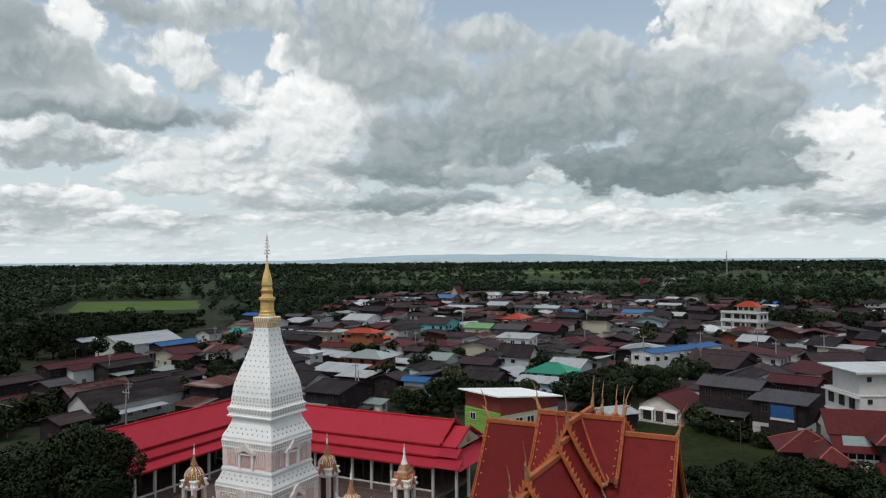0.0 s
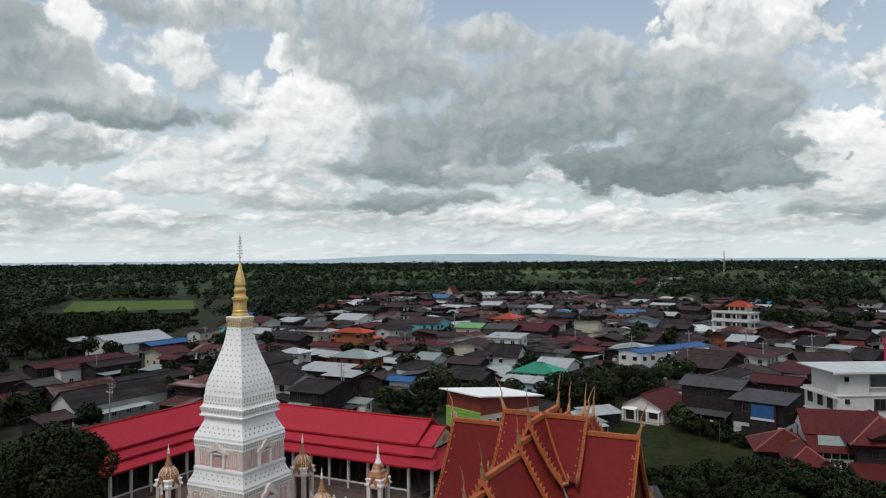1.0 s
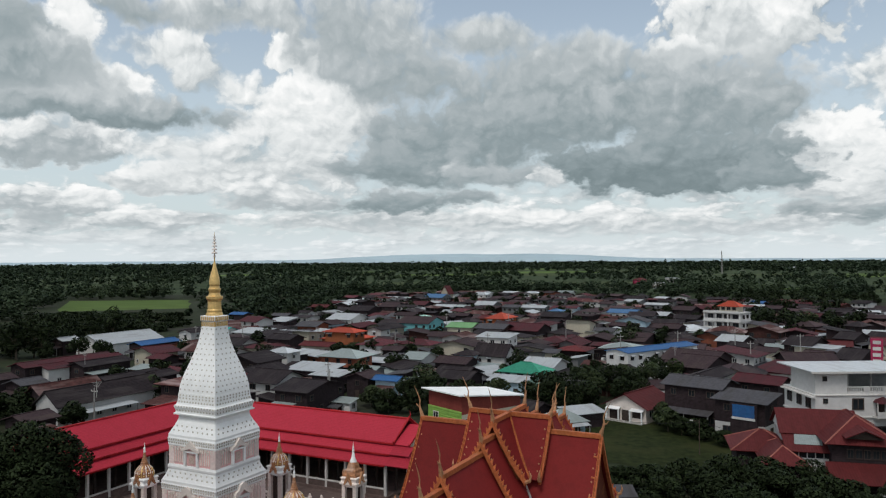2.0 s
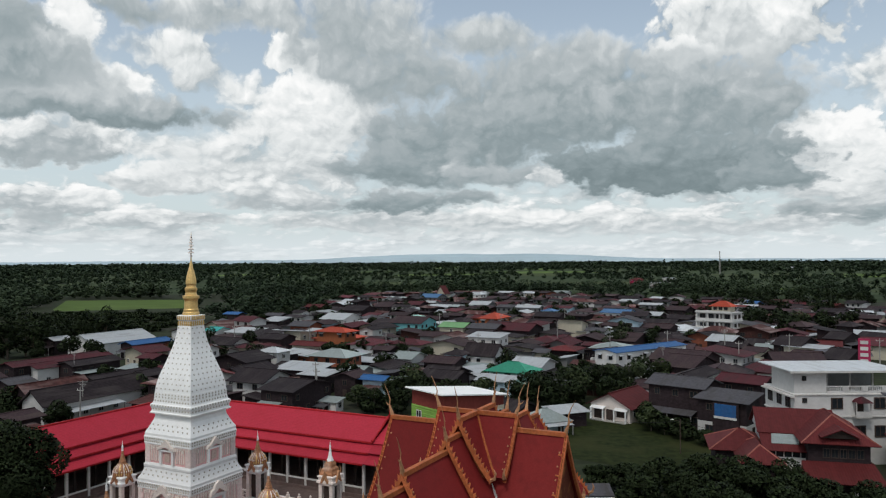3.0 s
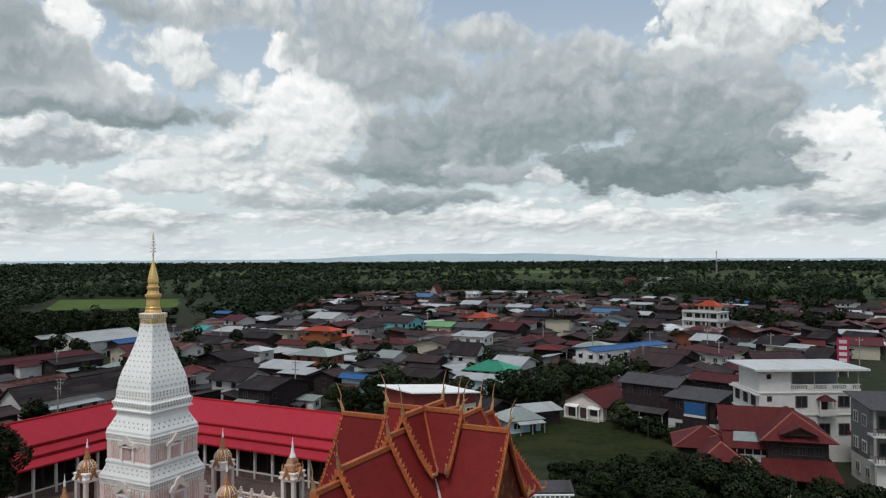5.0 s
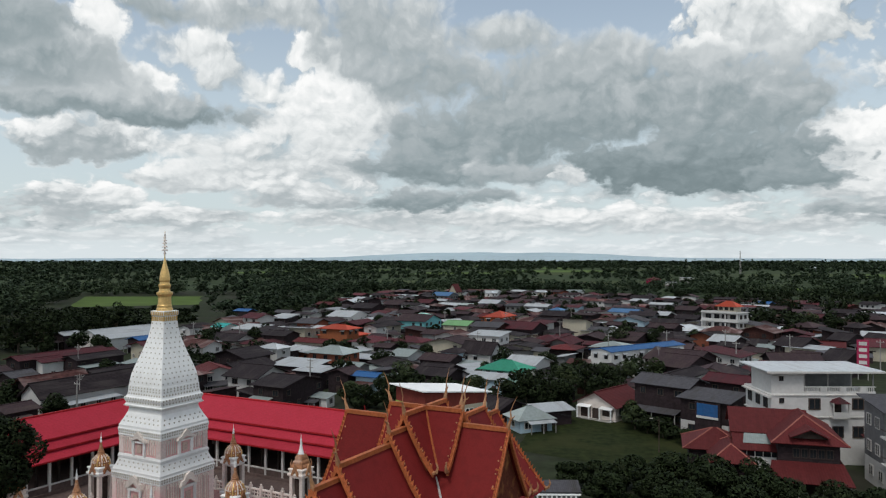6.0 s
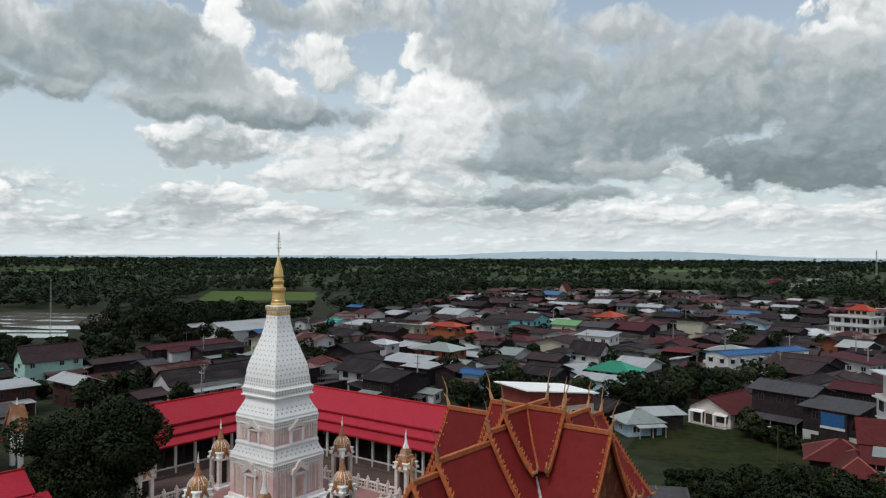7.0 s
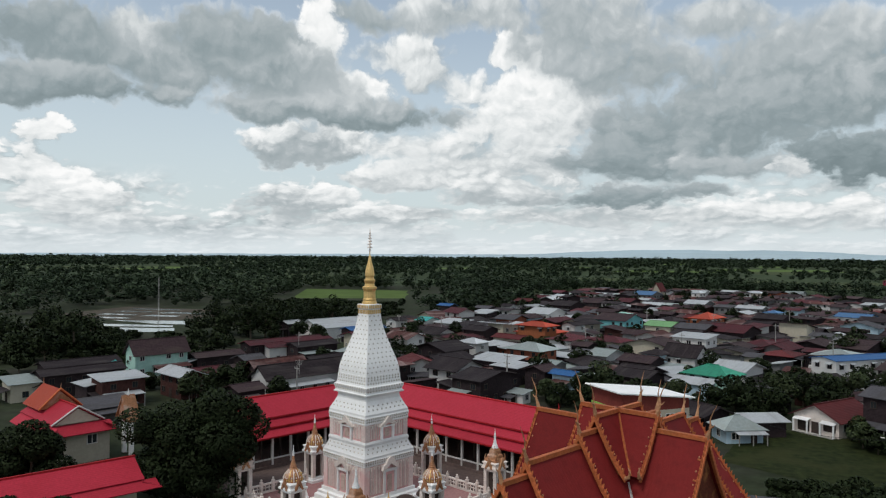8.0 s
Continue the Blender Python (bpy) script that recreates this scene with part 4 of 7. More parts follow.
def gallery_porch(t, x, out):
    """The lower stepped end roofs and gable beyond a wing's main roof."""
    s = 1 if out > 0 else -1
    for side in (-1, 1):
        for (y0, y1, z0, z1, xe) in ((0.0, 4.0, 8.75, 6.85, 2.3), (3.7, 5.3, 6.75, 5.85, 2.9), (4.9, 6.5, 5.6, 4.7, 3.6)):
            bm = bmesh.new()
            slab(bm, [(x, side * y0, z0), (x + s * xe, side * y0, z0), (x + s * xe, side * y1, z1), (x, side * y1, z1)], 0.14)
            part("porch_roof_slope", bm, RED, t)
        bm = bmesh.new()
        tube(bm, [(x + s * 2.35, 0, 8.9), (x + s * 2.35, side * 2.0, 7.9), (x + s * 2.35, side * 4.1, 6.85), (x + s * 2.35, side * 4.3, 7.15)], [0.13, 0.13, 0.13, 0.03], 6)
        part("bargeboard", bm, RED_DARK, t)
        bm = bmesh.new()
        tube(bm, [(x, 0, 9.62), (x, side * 2.0, 8.35), (x, side * 4.1, 7.05), (x, side * 4.35, 7.35)], [0.16, 0.15, 0.15, 0.03], 6)
        part("bargeboard", bm, RED_DARK, t)
    bm = bmesh.new()
    slab(bm, [(x + s * 3.9, -6.5, 4.6), (x + s * 3.9, 6.5, 4.6), (x + s * 1.9, 4.6, 6.1), (x + s * 1.9, -4.6, 6.1)], 0.14)
    part("end_skirt_roof", bm, RED, t)
    bm = bmesh.new()
    lump(bm, [(x + s * 2.1, -3.6, 6.5), (x + s * 2.1, 3.6, 6.5), (x + s * 2.1, 0, 8.5), (x + s * 1.9, -3.6, 6.5), (x + s * 1.9, 3.6, 6.5), (x + s * 1.9, 0, 8.5)],
         [(0, 1, 2), (5, 4, 3), (0, 3, 4, 1), (1, 4, 5, 2), (2, 5, 3, 0)])
    part("gable_panel", bm, WALLS["cream"], t, "white gable panel with gilded relief")
    bm = bmesh.new()
    lathe(bm, [(0.9, -0.1), (0.75, 0.0), (0.2, 0.1)], 6)
    for v in bm.verts:
        v.co = (x + s * (2.15 + v.co.z), v.co.x, 7.2 + v.co.y * 0.7)
    part("gable_relief", bm, GILT, t)
    bm = bmesh.new()
    tube(bm, [(x, 0, 9.5), (x + s * 0.25, 0, 10.0), (x + s * 0.1, 0, 10.6)], [0.13, 0.08, 0.01], 6)
    part("ridge_horn", bm, RED_DARK, t)
    for y in (-5.4, -1.8, 1.8, 5.4):
        part("porch_post", boxed(x + s * 2.9 - 0.17, x + s * 2.9 + 0.17, y - 0.17, y + 0.17, 0, 4.95, 0.03), FRAME, t)


GA, GB = -26.7, 24.6      # ridge lines of the two wings, on the grounds' axes
wing = gallery("cloister_wing", grounds(GA, GB), 11.5 - GA, 0.0, 0.0)
gallery_porch(wing, 11.5 - GA, 1)
# the second wing runs from its front gable back past the corner
wing2 = gallery("cloister_wing", grounds(GA, -3.9, 0.03, 90), GB + 3.9 + 4.0, 0.0, 0.0)
for side in (-1, 1):
    bm = bmesh.new()
    tube(bm, [(0, 0, 9.62), (0, side * 2.0, 8.35), (0, side * 4.1, 7.05), (0, side * 4.35, 7.35)], [0.16, 0.15, 0.15, 0.03], 6)
    part("bargeboard", bm, RED_DARK, wing2)
bm = bmesh.new()
lump(bm, [(0.2, -5.6, 4.9), (0.2, 5.6, 4.9), (0.2, 0, 9.2), (0.4, -5.6, 4.9), (0.4, 5.6, 4.9), (0.4, 0, 9.2)], [(2, 1, 0), (3, 4, 5), (0, 1, 4, 3), (1, 2, 5, 4), (2, 0, 3, 5)])
part("gable_panel", bm, WALLS["brownwood"], wing2)

# ---------------------------------------------------------------- temple: hall with crossing roofs
HALL = (11.9, 64.6)
# red and gold carving, its base darkened for the shadow under the gable
GABLE = surface("shade_dark_red_gold_carving", (0.14, 0.035, 0.02), 0.6, 7.0, 0.4, 0.8, second=(0.40, 0.17, 0.06))


def horn(t, base, out, tall, lean=0.55):
    """A chofa: slender curved finial that rises from a gable's peak and bends outwards, then up."""
    bm = bmesh.new()
    b, o = Vector(base), Vector(out)
    tube(bm, [b + o * -0.15 + Vector((0, 0, -0.25)), b + Vector((0, 0, 0.25)), b + o * 0.30 * lean + Vector((0, 0, tall * 0.32)), b + o * 0.22 * lean + Vector((0, 0, tall * 0.52)), b + o * 0.55 * lean + Vector((0, 0, tall * 0.75)), b + o * 1.05 * lean + Vector((0, 0, tall))],
         [0.20, 0.17, 0.085, 0.055, 0.042, 0.012], 7)
    # beak
    tube(bm, [b + o * 0.1 + Vector((0, 0, tall * 0.30)), b + o * 0.42 + Vector((0, 0, tall * 0.34)), b + o * 0.6 + Vector((0, 0, tall * 0.42))], [0.09, 0.06, 0.01], 5)
    part("finial_horn", bm, TANGOLD, t, "tan gilded curved finial horn")


def gable_roof(t, axis, side, start, end, ridge, half, eave, board=True, pitch_bow=0.35, slopes=(True, True)):
    """One tier of a wing: two tiled slopes with a slight sag, a ridge cap, carved bargeboards and finials at its outer end.
    axis: 0 along x, 1 along y; side: +1 or -1."""
    def P(along, across, z):
        v = (side * along, across, z) if axis == 0 else (across, side * along, z)
        return v
    for s, on in zip((-1, 1), slopes):
        if not on:
            continue
        bm = bmesh.new()
        prof = []
        for k in range(5):
            f = k / 4
            prof.append((half * f, ridge + (eave - ridge) * f - pitch_bow * math.sin(math.pi * f)))
        for (w0, z0), (w1, z1) in zip(prof, prof[1:]):
            slab(bm, [P(start, s * w0, z0), P(end, s * w0, z0), P(end, s * w1, z1), P(start, s * w1, z1)], 0.12)
        bmesh.ops.remove_doubles(bm, verts=bm.verts[:], dist=0.002)
        part("roof_slope", bm, MAROON, t, "dark red tiled slope")
        if board:
            bm = bmesh.new()
            for (w0, z0), (w1, z1) in zip(prof, prof[1:]):
                lump(bm, [P(end - 0.05, s * w0, z0 + 0.16), P(end + 0.2, s * w0, z0 + 0.16), P(end + 0.2, s * w1, z1 + 0.16), P(end - 0.05, s * w1, z1 + 0.16),
                          P(end - 0.05, s * w0, z0 - 0.34), P(end + 0.2, s * w0, z0 - 0.34), P(end + 0.2, s * w1, z1 - 0.34), P(end - 0.05, s * w1, z1 - 0.34)],
                     [(0, 1, 2, 3), (7, 6, 5, 4), (0, 4, 5, 1), (1, 5, 6, 2), (2, 6, 7, 3), (3, 7, 4, 0)])
            bb = part("bargeboard", bm, ORANGE, t, "orange-gold carved bargeboard")
            # leaf-shaped teeth standing on the bargeboard
            bm = bmesh.new()
            total = math.hypot(half, ridge - eave)
            n = int(total / 0.42)
            for i in range(1, n):
                f = i / n
                w = half * f
                z = ridge + (eave - ridge) * f - pitch_bow * math.sin(math.pi * f) + 0.16
                dw, dz = half / total, (eave - ridge) / total
                nw, nz = -dz, dw
                a0, a1 = (w - 0.15 * dw, z - 0.15 * dz), (w + 0.15 * dw, z + 0.15 * dz)
                tip = (w + nw * 0.34 - dw * 0.22, z + nz * 0.34 - dz * 0.22)
                lump(bm, [P(end + 0.0, s * a0[0], a0[1]), P(end + 0.0, s * a1[0], a1[1]), P(end + 0.06, s * tip[0], tip[1]), P(end + 0.14, s * a0[0], a0[1]), P(end + 0.14, s * a1[0], a1[1])],
                     [(0, 1, 2), (4, 3, 2), (0, 2, 3), (1, 4, 2), (0, 3, 4, 1)])
            tagged(part("bargeboard_teeth", bm, ORANGE, bb), kind="stuff")
            # small studs under the slope beside the board
            bm = bmesh.new()
            for i in range(1, 7):
                f = (i + 0.3) / 7.5
                w, z = half * f, ridge + (eave - ridge) * f - pitch_bow * math.sin(math.pi * f)
                c = Vector(P(end - 0.28, s * w, z + 0.05))
                lathe(bm, [(0.07, c.z - 0.05), (0.07, c.z + 0.04), (0.02, c.z + 0.09)], 6, cx=c.x, cy=c.y)
            tagged(part("roof_studs", bm, TANGOLD, t), kind="stuff")
            # tail finial at the eave end
            w, z = half, eave
            bm = bmesh.new()
            tube(bm, [P(end + 0.05, s * w, z), P(end + 0.15, s * (w + 0.35), z + 0.15), P(end + 0.2, s * (w + 0.5), z + 0.6), P(end + 0.25, s * (w + 0.35), z + 1.0)], [0.2, 0.16, 0.10, 0.02], 6)
            part("tail_finial", bm, TANGOLD, t, "worn gilded tail finial")
    bm = bmesh.new()
    a, b = P(start, 0, 0), P(end + 0.1, 0, 0)
    if axis == 0:
        block(bm, min(a[0], b[0]), max(a[0], b[0]), -0.2, 0.2, ridge - 0.12, ridge + 0.24)
    else:
        block(bm, -0.2, 0.2, min(a[1], b[1]), max(a[1], b[1]), ridge - 0.12, ridge + 0.24)
    part("ridge_cap", bm, ORANGE, t, "orange-gold ridge cap")
    if board:
        bm = bmesh.new()
        g = [P(end - 0.5, -half + 0.25, eave), P(end - 0.5, half - 0.25, eave), P(end - 0.5, 0, ridge - 0.3), P(end - 0.35, -half + 0.25, eave), P(end - 0.35, half - 0.25, eave), P(end - 0.35, 0, ridge - 0.3)]
        lump(bm, g, [(0, 1, 2), (5, 4, 3), (0, 3, 4, 1), (1, 4, 5, 2), (2, 5, 3, 0)])
        bmesh.ops.recalc_face_normals(bm, faces=bm.faces[:])
        part("gable_panel", bm, GABLE, t, "carved red and gold gable panel, darkened for its shadow")
        o = P(1, 0, 0)
        horn(t, P(end + 0.1, 0, ridge + 0.2), o, 2.8, 0.75)


def cross_hall():
    t = thing("temple_hall", pose(HALL[0], HALL[1], 0, 0, 0, TURN), "cross-shaped temple hall with tiered dark red roofs and gilded bargeboards", "temple hall")
    # top cross
    for axis in (0, 1):
        for side in (-1, 1):
            gable_roof(t, axis, side, 0.0, 3.7, 17.55, 2.9, 12.95)
    # second tier on each arm
    gable_roof(t, 0, 1, 1.6, 8.1, 16.35, 4.3, 9.6)
    gable_roof(t, 0, -1, 1.6, 8.7, 16.35, 4.3, 9.6)
    gable_roof(t, 1, -1, 1.6, 6.1, 16.35, 4.3, 9.6)
    gable_roof(t, 1, 1, 1.6, 7.0, 16.35, 4.3, 9.6)
    # longer third and fourth tiers fore and aft
    gable_roof(t, 1, -1, 4.0, 13.2, 15.45, 4.15, 9.2)
    gable_roof(t, 1, -1, 11.0, 16.2, 14.5, 4.0, 8.8)
    gable_roof(t, 1, 1, 5.0, 12.4, 15.3, 5.5, 7.3)
    gable_roof(t, 1, 1, 10.5, 15.6, 14.4, 5.6, 6.8)
    # valley lines where the top roofs meet
    for sx in (-1, 1):
        for sy in (-1, 1):
            bm = bmesh.new()
            tube(bm, [(0.0, 0.0, 17.6), (0.75 * sx, 0.75 * sy, 16.18), (1.5 * sx, 1.5 * sy, 14.93), (2.9 * sx, 2.9 * sy, 12.95)], [0.1, 0.1, 0.1, 0.1], 5)
            part("valley_strip", bm, ORANGE, t)
            bm = bmesh.new()
            tube(bm, [(2.4 * sx, 2.4 * sy, 12.2), (4.35 * sx, 4.35 * sy, 9.55)], [0.13, 0.13], 5)
            part("valley_strip", bm, CONCRETE, t, "grey valley gutter")
    # gilded cross battens on the skirt of the arm towards the lawn
    for s in (-1, 1):
        for f in (0.2, 0.4, 0.6, 0.8):
            bm = bmesh.new()
            w, z = 4.3 * f, 16.35 + (9.6 - 16.35) * f - 0.35 * math.sin(math.pi * f) + 0.1
            tube(bm, [(7.75, s * w, z), (8.25, s * w, z - 0.05)], [0.09, 0.09], 5)
            part("batten", bm, ORANGE, t)
    # lower skirt roofs and walls
    for axis in (0, 1):
        for side, reach in ((1, 8.2 if axis == 0 else 14.6), (-1, 8.5 if axis == 0 else 15.4)):
            for s in (-1, 1):
                if axis == 1 and side == 1:
                    continue
                bm = bmesh.new()
                q = [(side * 4.0, s * 4.1, 9.25), (side * reach, s * 4.1, 9.25), (side * reach, s * 6.6, 6.6), (side * 6.4, s * 6.6, 6.6)]
                slab(bm, [(a, b, c) if axis == 0 else (b, a, c) for a, b, c in q], 0.12)
                part("skirt_roof", bm, MAROON, t, "dark red lower skirt roof")
                bm = bmesh.new()
                e = [(side * reach, s * 4.1, 9.45), (side * reach, s * 6.7, 6.75)]
                tube(bm, [(a, b, c) if axis == 0 else (b, a, c) for a, b, c in e] + [((side * reach, s * 7.0, 7.3) if axis == 0 else (s * 7.0, side * reach, 7.3))], [0.2, 0.18, 0.03], 6)
                part("skirt_bargeboard", bm, ORANGE, t)
    part("wall_cross", boxed(-7.6, 7.6, -4.2, 4.2, 0, 8.3), WALLS["white"], t, "white hall wall")
    part("wall_long", boxed(-4.15, 4.15, -14.4, 13.8, 0, 8.35), WALLS["white"], t, "white hall wall")
    return t


cross_hall()

# ---------------------------------------------------------------- the village


def window_meshes():
    bm = bmesh.new()
    for x0, x1, z0, z1 in ((-0.6, 0.6, -0.62, -0.52), (-0.6, 0.6, 0.52, 0.62), (-0.6, -0.5, -0.52, 0.52), (0.5, 0.6, -0.52, 0.52), (-0.04, 0.04, -0.52, 0.52)):
        block(bm, x0, x1, -0.07, 0.05, z0, z1)
    f = bpy.data.meshes.new("window_frame")
    bm.to_mesh(f)
    f.materials.append(FRAME)
    bm.free()
    bm = boxed(-0.5, 0.5, -0.03, 0.03, -0.52, 0.52)
    p = bpy.data.meshes.new("pane")
    bm.to_mesh(p)
    p.materials.append(GLASS)
    bm.free()
    bm = boxed(-0.5, 0.5, -0.05, 0.04, -1.0, 1.0)
    d = bpy.data.meshes.new("door")
    bm.to_mesh(d)
    d.materials.append(SHADEWOOD)
    bm.free()
    bm = bmesh.new()
    slab(bm, [(-0.85, -0.7, -0.25), (0.85, -0.7, -0.25), (0.85, 0.0, 0.12), (-0.85, 0.0, 0.12)], 0.06)
    a = bpy.data.meshes.new("awning")
    bm.to_mesh(a)
    a.materials.append(ROOFS["white"])
    bm.free()
    return f, p, d, a


WIN_FRAME, WIN_PANE, WIN_DOOR, WIN_AWNING = window_meshes()


WIN_FRAME_DARK = WIN_FRAME.copy()
WIN_FRAME_DARK.materials[0] = FRAME_DARK


def put_window(parent, x, y, z, turn, w=1.0, h=1.0, awning=False, dark=False):
    o = new("window", WIN_FRAME_DARK if dark else WIN_FRAME)
    o.parent = parent
    o.matrix_local = pose(x, y, z, 0, 0, turn) @ Matrix.Diagonal((w, 1, h, 1))
    q = new("pane", WIN_PANE)
    q.parent = o
    if awning:
        q = new("awning", WIN_AWNING)
        q.parent = o
        q.matrix_local = Matrix.Translation((0, 0, 0.75))


def put_door(parent, x, y, z, turn, w=1.0, h=2.0):
    o = new("door", WIN_DOOR)
    o.parent = parent
    o.matrix_local = pose(x, y, z + h / 2, 0, 0, turn) @ Matrix.Diagonal((w, 1, h / 2, 1))


ROOF_WORDS = {"white": "pale metal", "grey": "grey sheet", "sage": "grey-green metal", "dark": "blackened tile", "brown": "dark brown tile", "rust": "rusty sheet", "maroon": "maroon tile",
              "red": "red tile", "orange": "orange tile", "blue": "blue metal", "sky": "light blue metal", "teal": "turquoise metal", "green": "green metal", "lime": "light green metal", "mint": "mint"}
WALL_WORDS = {"white": "white-walled", "cream": "cream-walled", "wood": "dark timber", "brownwood": "red-brown timber", "brick": "orange brick", "orange": "orange-painted", "teal": "turquoise-walled",
              "mint": "mint-painted", "sky": "pale blue", "grey": "grey-rendered", "lime": "green-slatted", "redbrown": "red-brown", "pink": "magenta"}
SHAPE_WORDS = {"gable": "gabled", "hip": "hipped", "shed": "sloping", "flat": "flat"}


def lean_to(t, hw, hd, he, rng):
    """An open lean-to roof on posts against one wall."""
    side = rng.choice(("front", "end"))
    deep = rng.uniform(2.0, 3.4)
    z1 = min(he - 0.3, rng.uniform(2.7, 3.4))
    z0 = z1 - rng.uniform(0.35, 0.7)
    half = (hw if side == "front" else hd) * rng.uniform(0.55, 1.0)
    shift = ((hw if side == "front" else hd) - half) * rng.choice((-1, 1))
    rc = rng.choice(("white", "grey", "rust", "dark", "sage", "grey", "brown"))

    def Q(a, out, z):
        return (a + shift, -hd - out, z) if side == "front" else (hw + out, a + shift, z)
    bm = bmesh.new()
    slab(bm, [Q(-half, 0.0, z1), Q(half, 0.0, z1), Q(half, deep, z0), Q(-half, deep, z0)], 0.08)
    part("lean_to_roof", bm, ROOFS[rc], t, f"{ROOF_WORDS[rc]} lean-to roof")
    for a in (-half + 0.2, 0.0, half - 0.2):
        bm = bmesh.new()
        p, q = Q(a, deep - 0.25, 0), Q(a, deep - 0.25, z0)
        block(bm, p[0] - 0.07, p[0] + 0.07, p[1] - 0.07, p[1] + 0.07, 0, z0 - 0.02)
        part("lean_to_post", bm, POLE, t)


def house(x, y, rot, w, d, he, shape, axis, rc, wc, rh=None, storeys=None, over=0.7, lower=None, windows=True, far=False, z=0.0, rng=None):
    """A village house: w along its x, d along its y, eaves at he; axis 'l': ridge along x, 'r': ridge along y."""
    rng = rng or random.Random(int(x * 13 + y * 7))
    storeys = storeys or (2 if he > 4.8 else 1)
    t = thing("house", pose(x, y, z, 0, 0, rot), f"{'two-storey ' if storeys == 2 else ''}{WALL_WORDS[wc]} house with {SHAPE_WORDS[shape]} {ROOF_WORDS[rc]} roof", "house", "village houses")
    hw, hd = w / 2, d / 2
    span = hd if axis == "l" else hw
    rh = rh if rh is not None else (0.30 * span if shape in ("gable", "hip") else 0.16 * 2 * span)

    def L(a, b, c):      # a along the ridge, b across
        return (a, b, c) if axis == "l" else (-b, a, c)
    along, across = (hw, hd) if axis == "l" else (hd, hw)
    bm = bmesh.new()
    if shape == "gable":
        sec = [(-across, 0), (across, 0), (across, he), (0, he + rh), (-across, he)]
        vs = [L(-along, b, c) for b, c in sec] + [L(along, b, c) for b, c in sec]
        lump(bm, vs, [(0, 1, 2, 3, 4), (9, 8, 7, 6, 5)] + [(i, i + 5, (i + 1) % 5 + 5, (i + 1) % 5) for i in range(5)])
    elif shape == "shed":
        sec = [(-across, 0), (across, 0), (across, he + rh), (-across, he)]
        vs = [L(-along, b, c) for b, c in sec] + [L(along, b, c) for b, c in sec]
        lump(bm, vs, [(0, 1, 2, 3), (7, 6, 5, 4)] + [(i, i + 4, (i + 1) % 4 + 4, (i + 1) % 4) for i in range(4)])
    else:
        block(bm, -hw, hw, -hd, hd, 0, he)
    bmesh.ops.recalc_face_normals(bm, faces=bm.faces[:])
    if lower:
        cut = 2.7
        part("wall", bm, WALLS[wc], t)
        part("lower_wall", boxed(-hw - 0.03, hw + 0.03, -hd - 0.03, hd + 0.03, 0, cut), WALLS[lower], t, f"{WALL_WORDS[lower]} ground floor")
    else:
        part("wall", bm, WALLS[wc], t)
    o = over
    bm = bmesh.new()
    if shape == "gable":
        k = rh / across
        for s in (-1, 1):
            slab(bm, [L(-along - o, 0, he + rh + 0.14), L(along + o, 0, he + rh + 0.14), L(along + o, s * (across + o), he - k * o + 0.14), L(-along - o, s * (across + o), he - k * o + 0.14)], 0.12)
    elif shape == "hip":
        r = max(along - across, 0.2)
        k = rh / across
        top = he + rh + 0.12
        e = he - k * o + 0.12
        A, B = along + o, across + o
        for s in (-1, 1):
            slab(bm, [L(-r, 0, top), L(r, 0, top), L(A, s * B, e), L(-A, s * B, e)], 0.12)
            slab(bm, [L(s * r, 0, top), L(s * A, B, e), L(s * A, -B, e)], 0.12)
    elif shape == "shed":
        k = rh / (2 * across)
        slab(bm, [L(-along - o, -across - o, he - k * o + 0.1), L(along + o, -across - o, he - k * o + 0.1), L(along + o, across + o, he + rh + k * o + 0.1), L(-along - o, across + o, he + rh + k * o + 0.1)], 0.1)
    else:
        block(bm, -hw - o * 0.4, hw + o * 0.4, -hd - o * 0.4, hd + o * 0.4, he + 0.004, he + 0.25)
    part("roof", bm, ROOFS[rc], t)
    if shape in ("gable", "hip") and not far:
        r = along + o if shape == "gable" else max(along - across, 0.2)
        bm = bmesh.new()
        a, b = L(-r, 0, 0), L(r, 0, 0)
        block(bm, min(a[0], b[0]) - (0 if axis == "l" else 0.15), max(a[0], b[0]) + (0 if axis == "l" else 0.15), min(a[1], b[1]) - (0.15 if axis == "l" else 0), max(a[1], b[1]) + (0.15 if axis == "l" else 0), he + rh + 0.1, he + rh + 0.24)
        part("ridge_cap", bm, ROOFS[rc], t)
    if not windows:
        return t
    floors = [1.55] if storeys == 1 else [1.5, he - 1.35]
    if storeys == 3:
        floors = [1.5, 4.5, 7.6]
    if he < 2.8:
        floors = [1.3]
    size = 1.15 if far else 1.0
    awn = wc in ("orange", "white") and rng.random() < 0.5
    dim = wc in ("wood", "brownwood", "grey", "brick", "orange") or rng.random() < 0.35
    if not far and rng.random() < 0.8:
        lean_to(t, hw, hd, he, rng)
    for fl, zf in enumerate(floors):
        if far and fl == 0 and storeys > 1:
            continue
        n = max(1, int(w / (4.2 if far else 2.9)))
        for i in range(n):
            u = (i + 0.5) / n * w - hw
            if fl == 0 and i == n // 2:
                put_door(t, u, -hd - 0.05, 0, 0, 1.1)
                continue
            if rng.random() < 0.85:
                put_window(t, u, -hd - 0.05, zf, 0, rng.choice((0.9, 1.0, 1.3)) * size, size, awn and not far and fl > 0, dim)
        n = max(1, int(d / (4.5 if far else 3.2)))
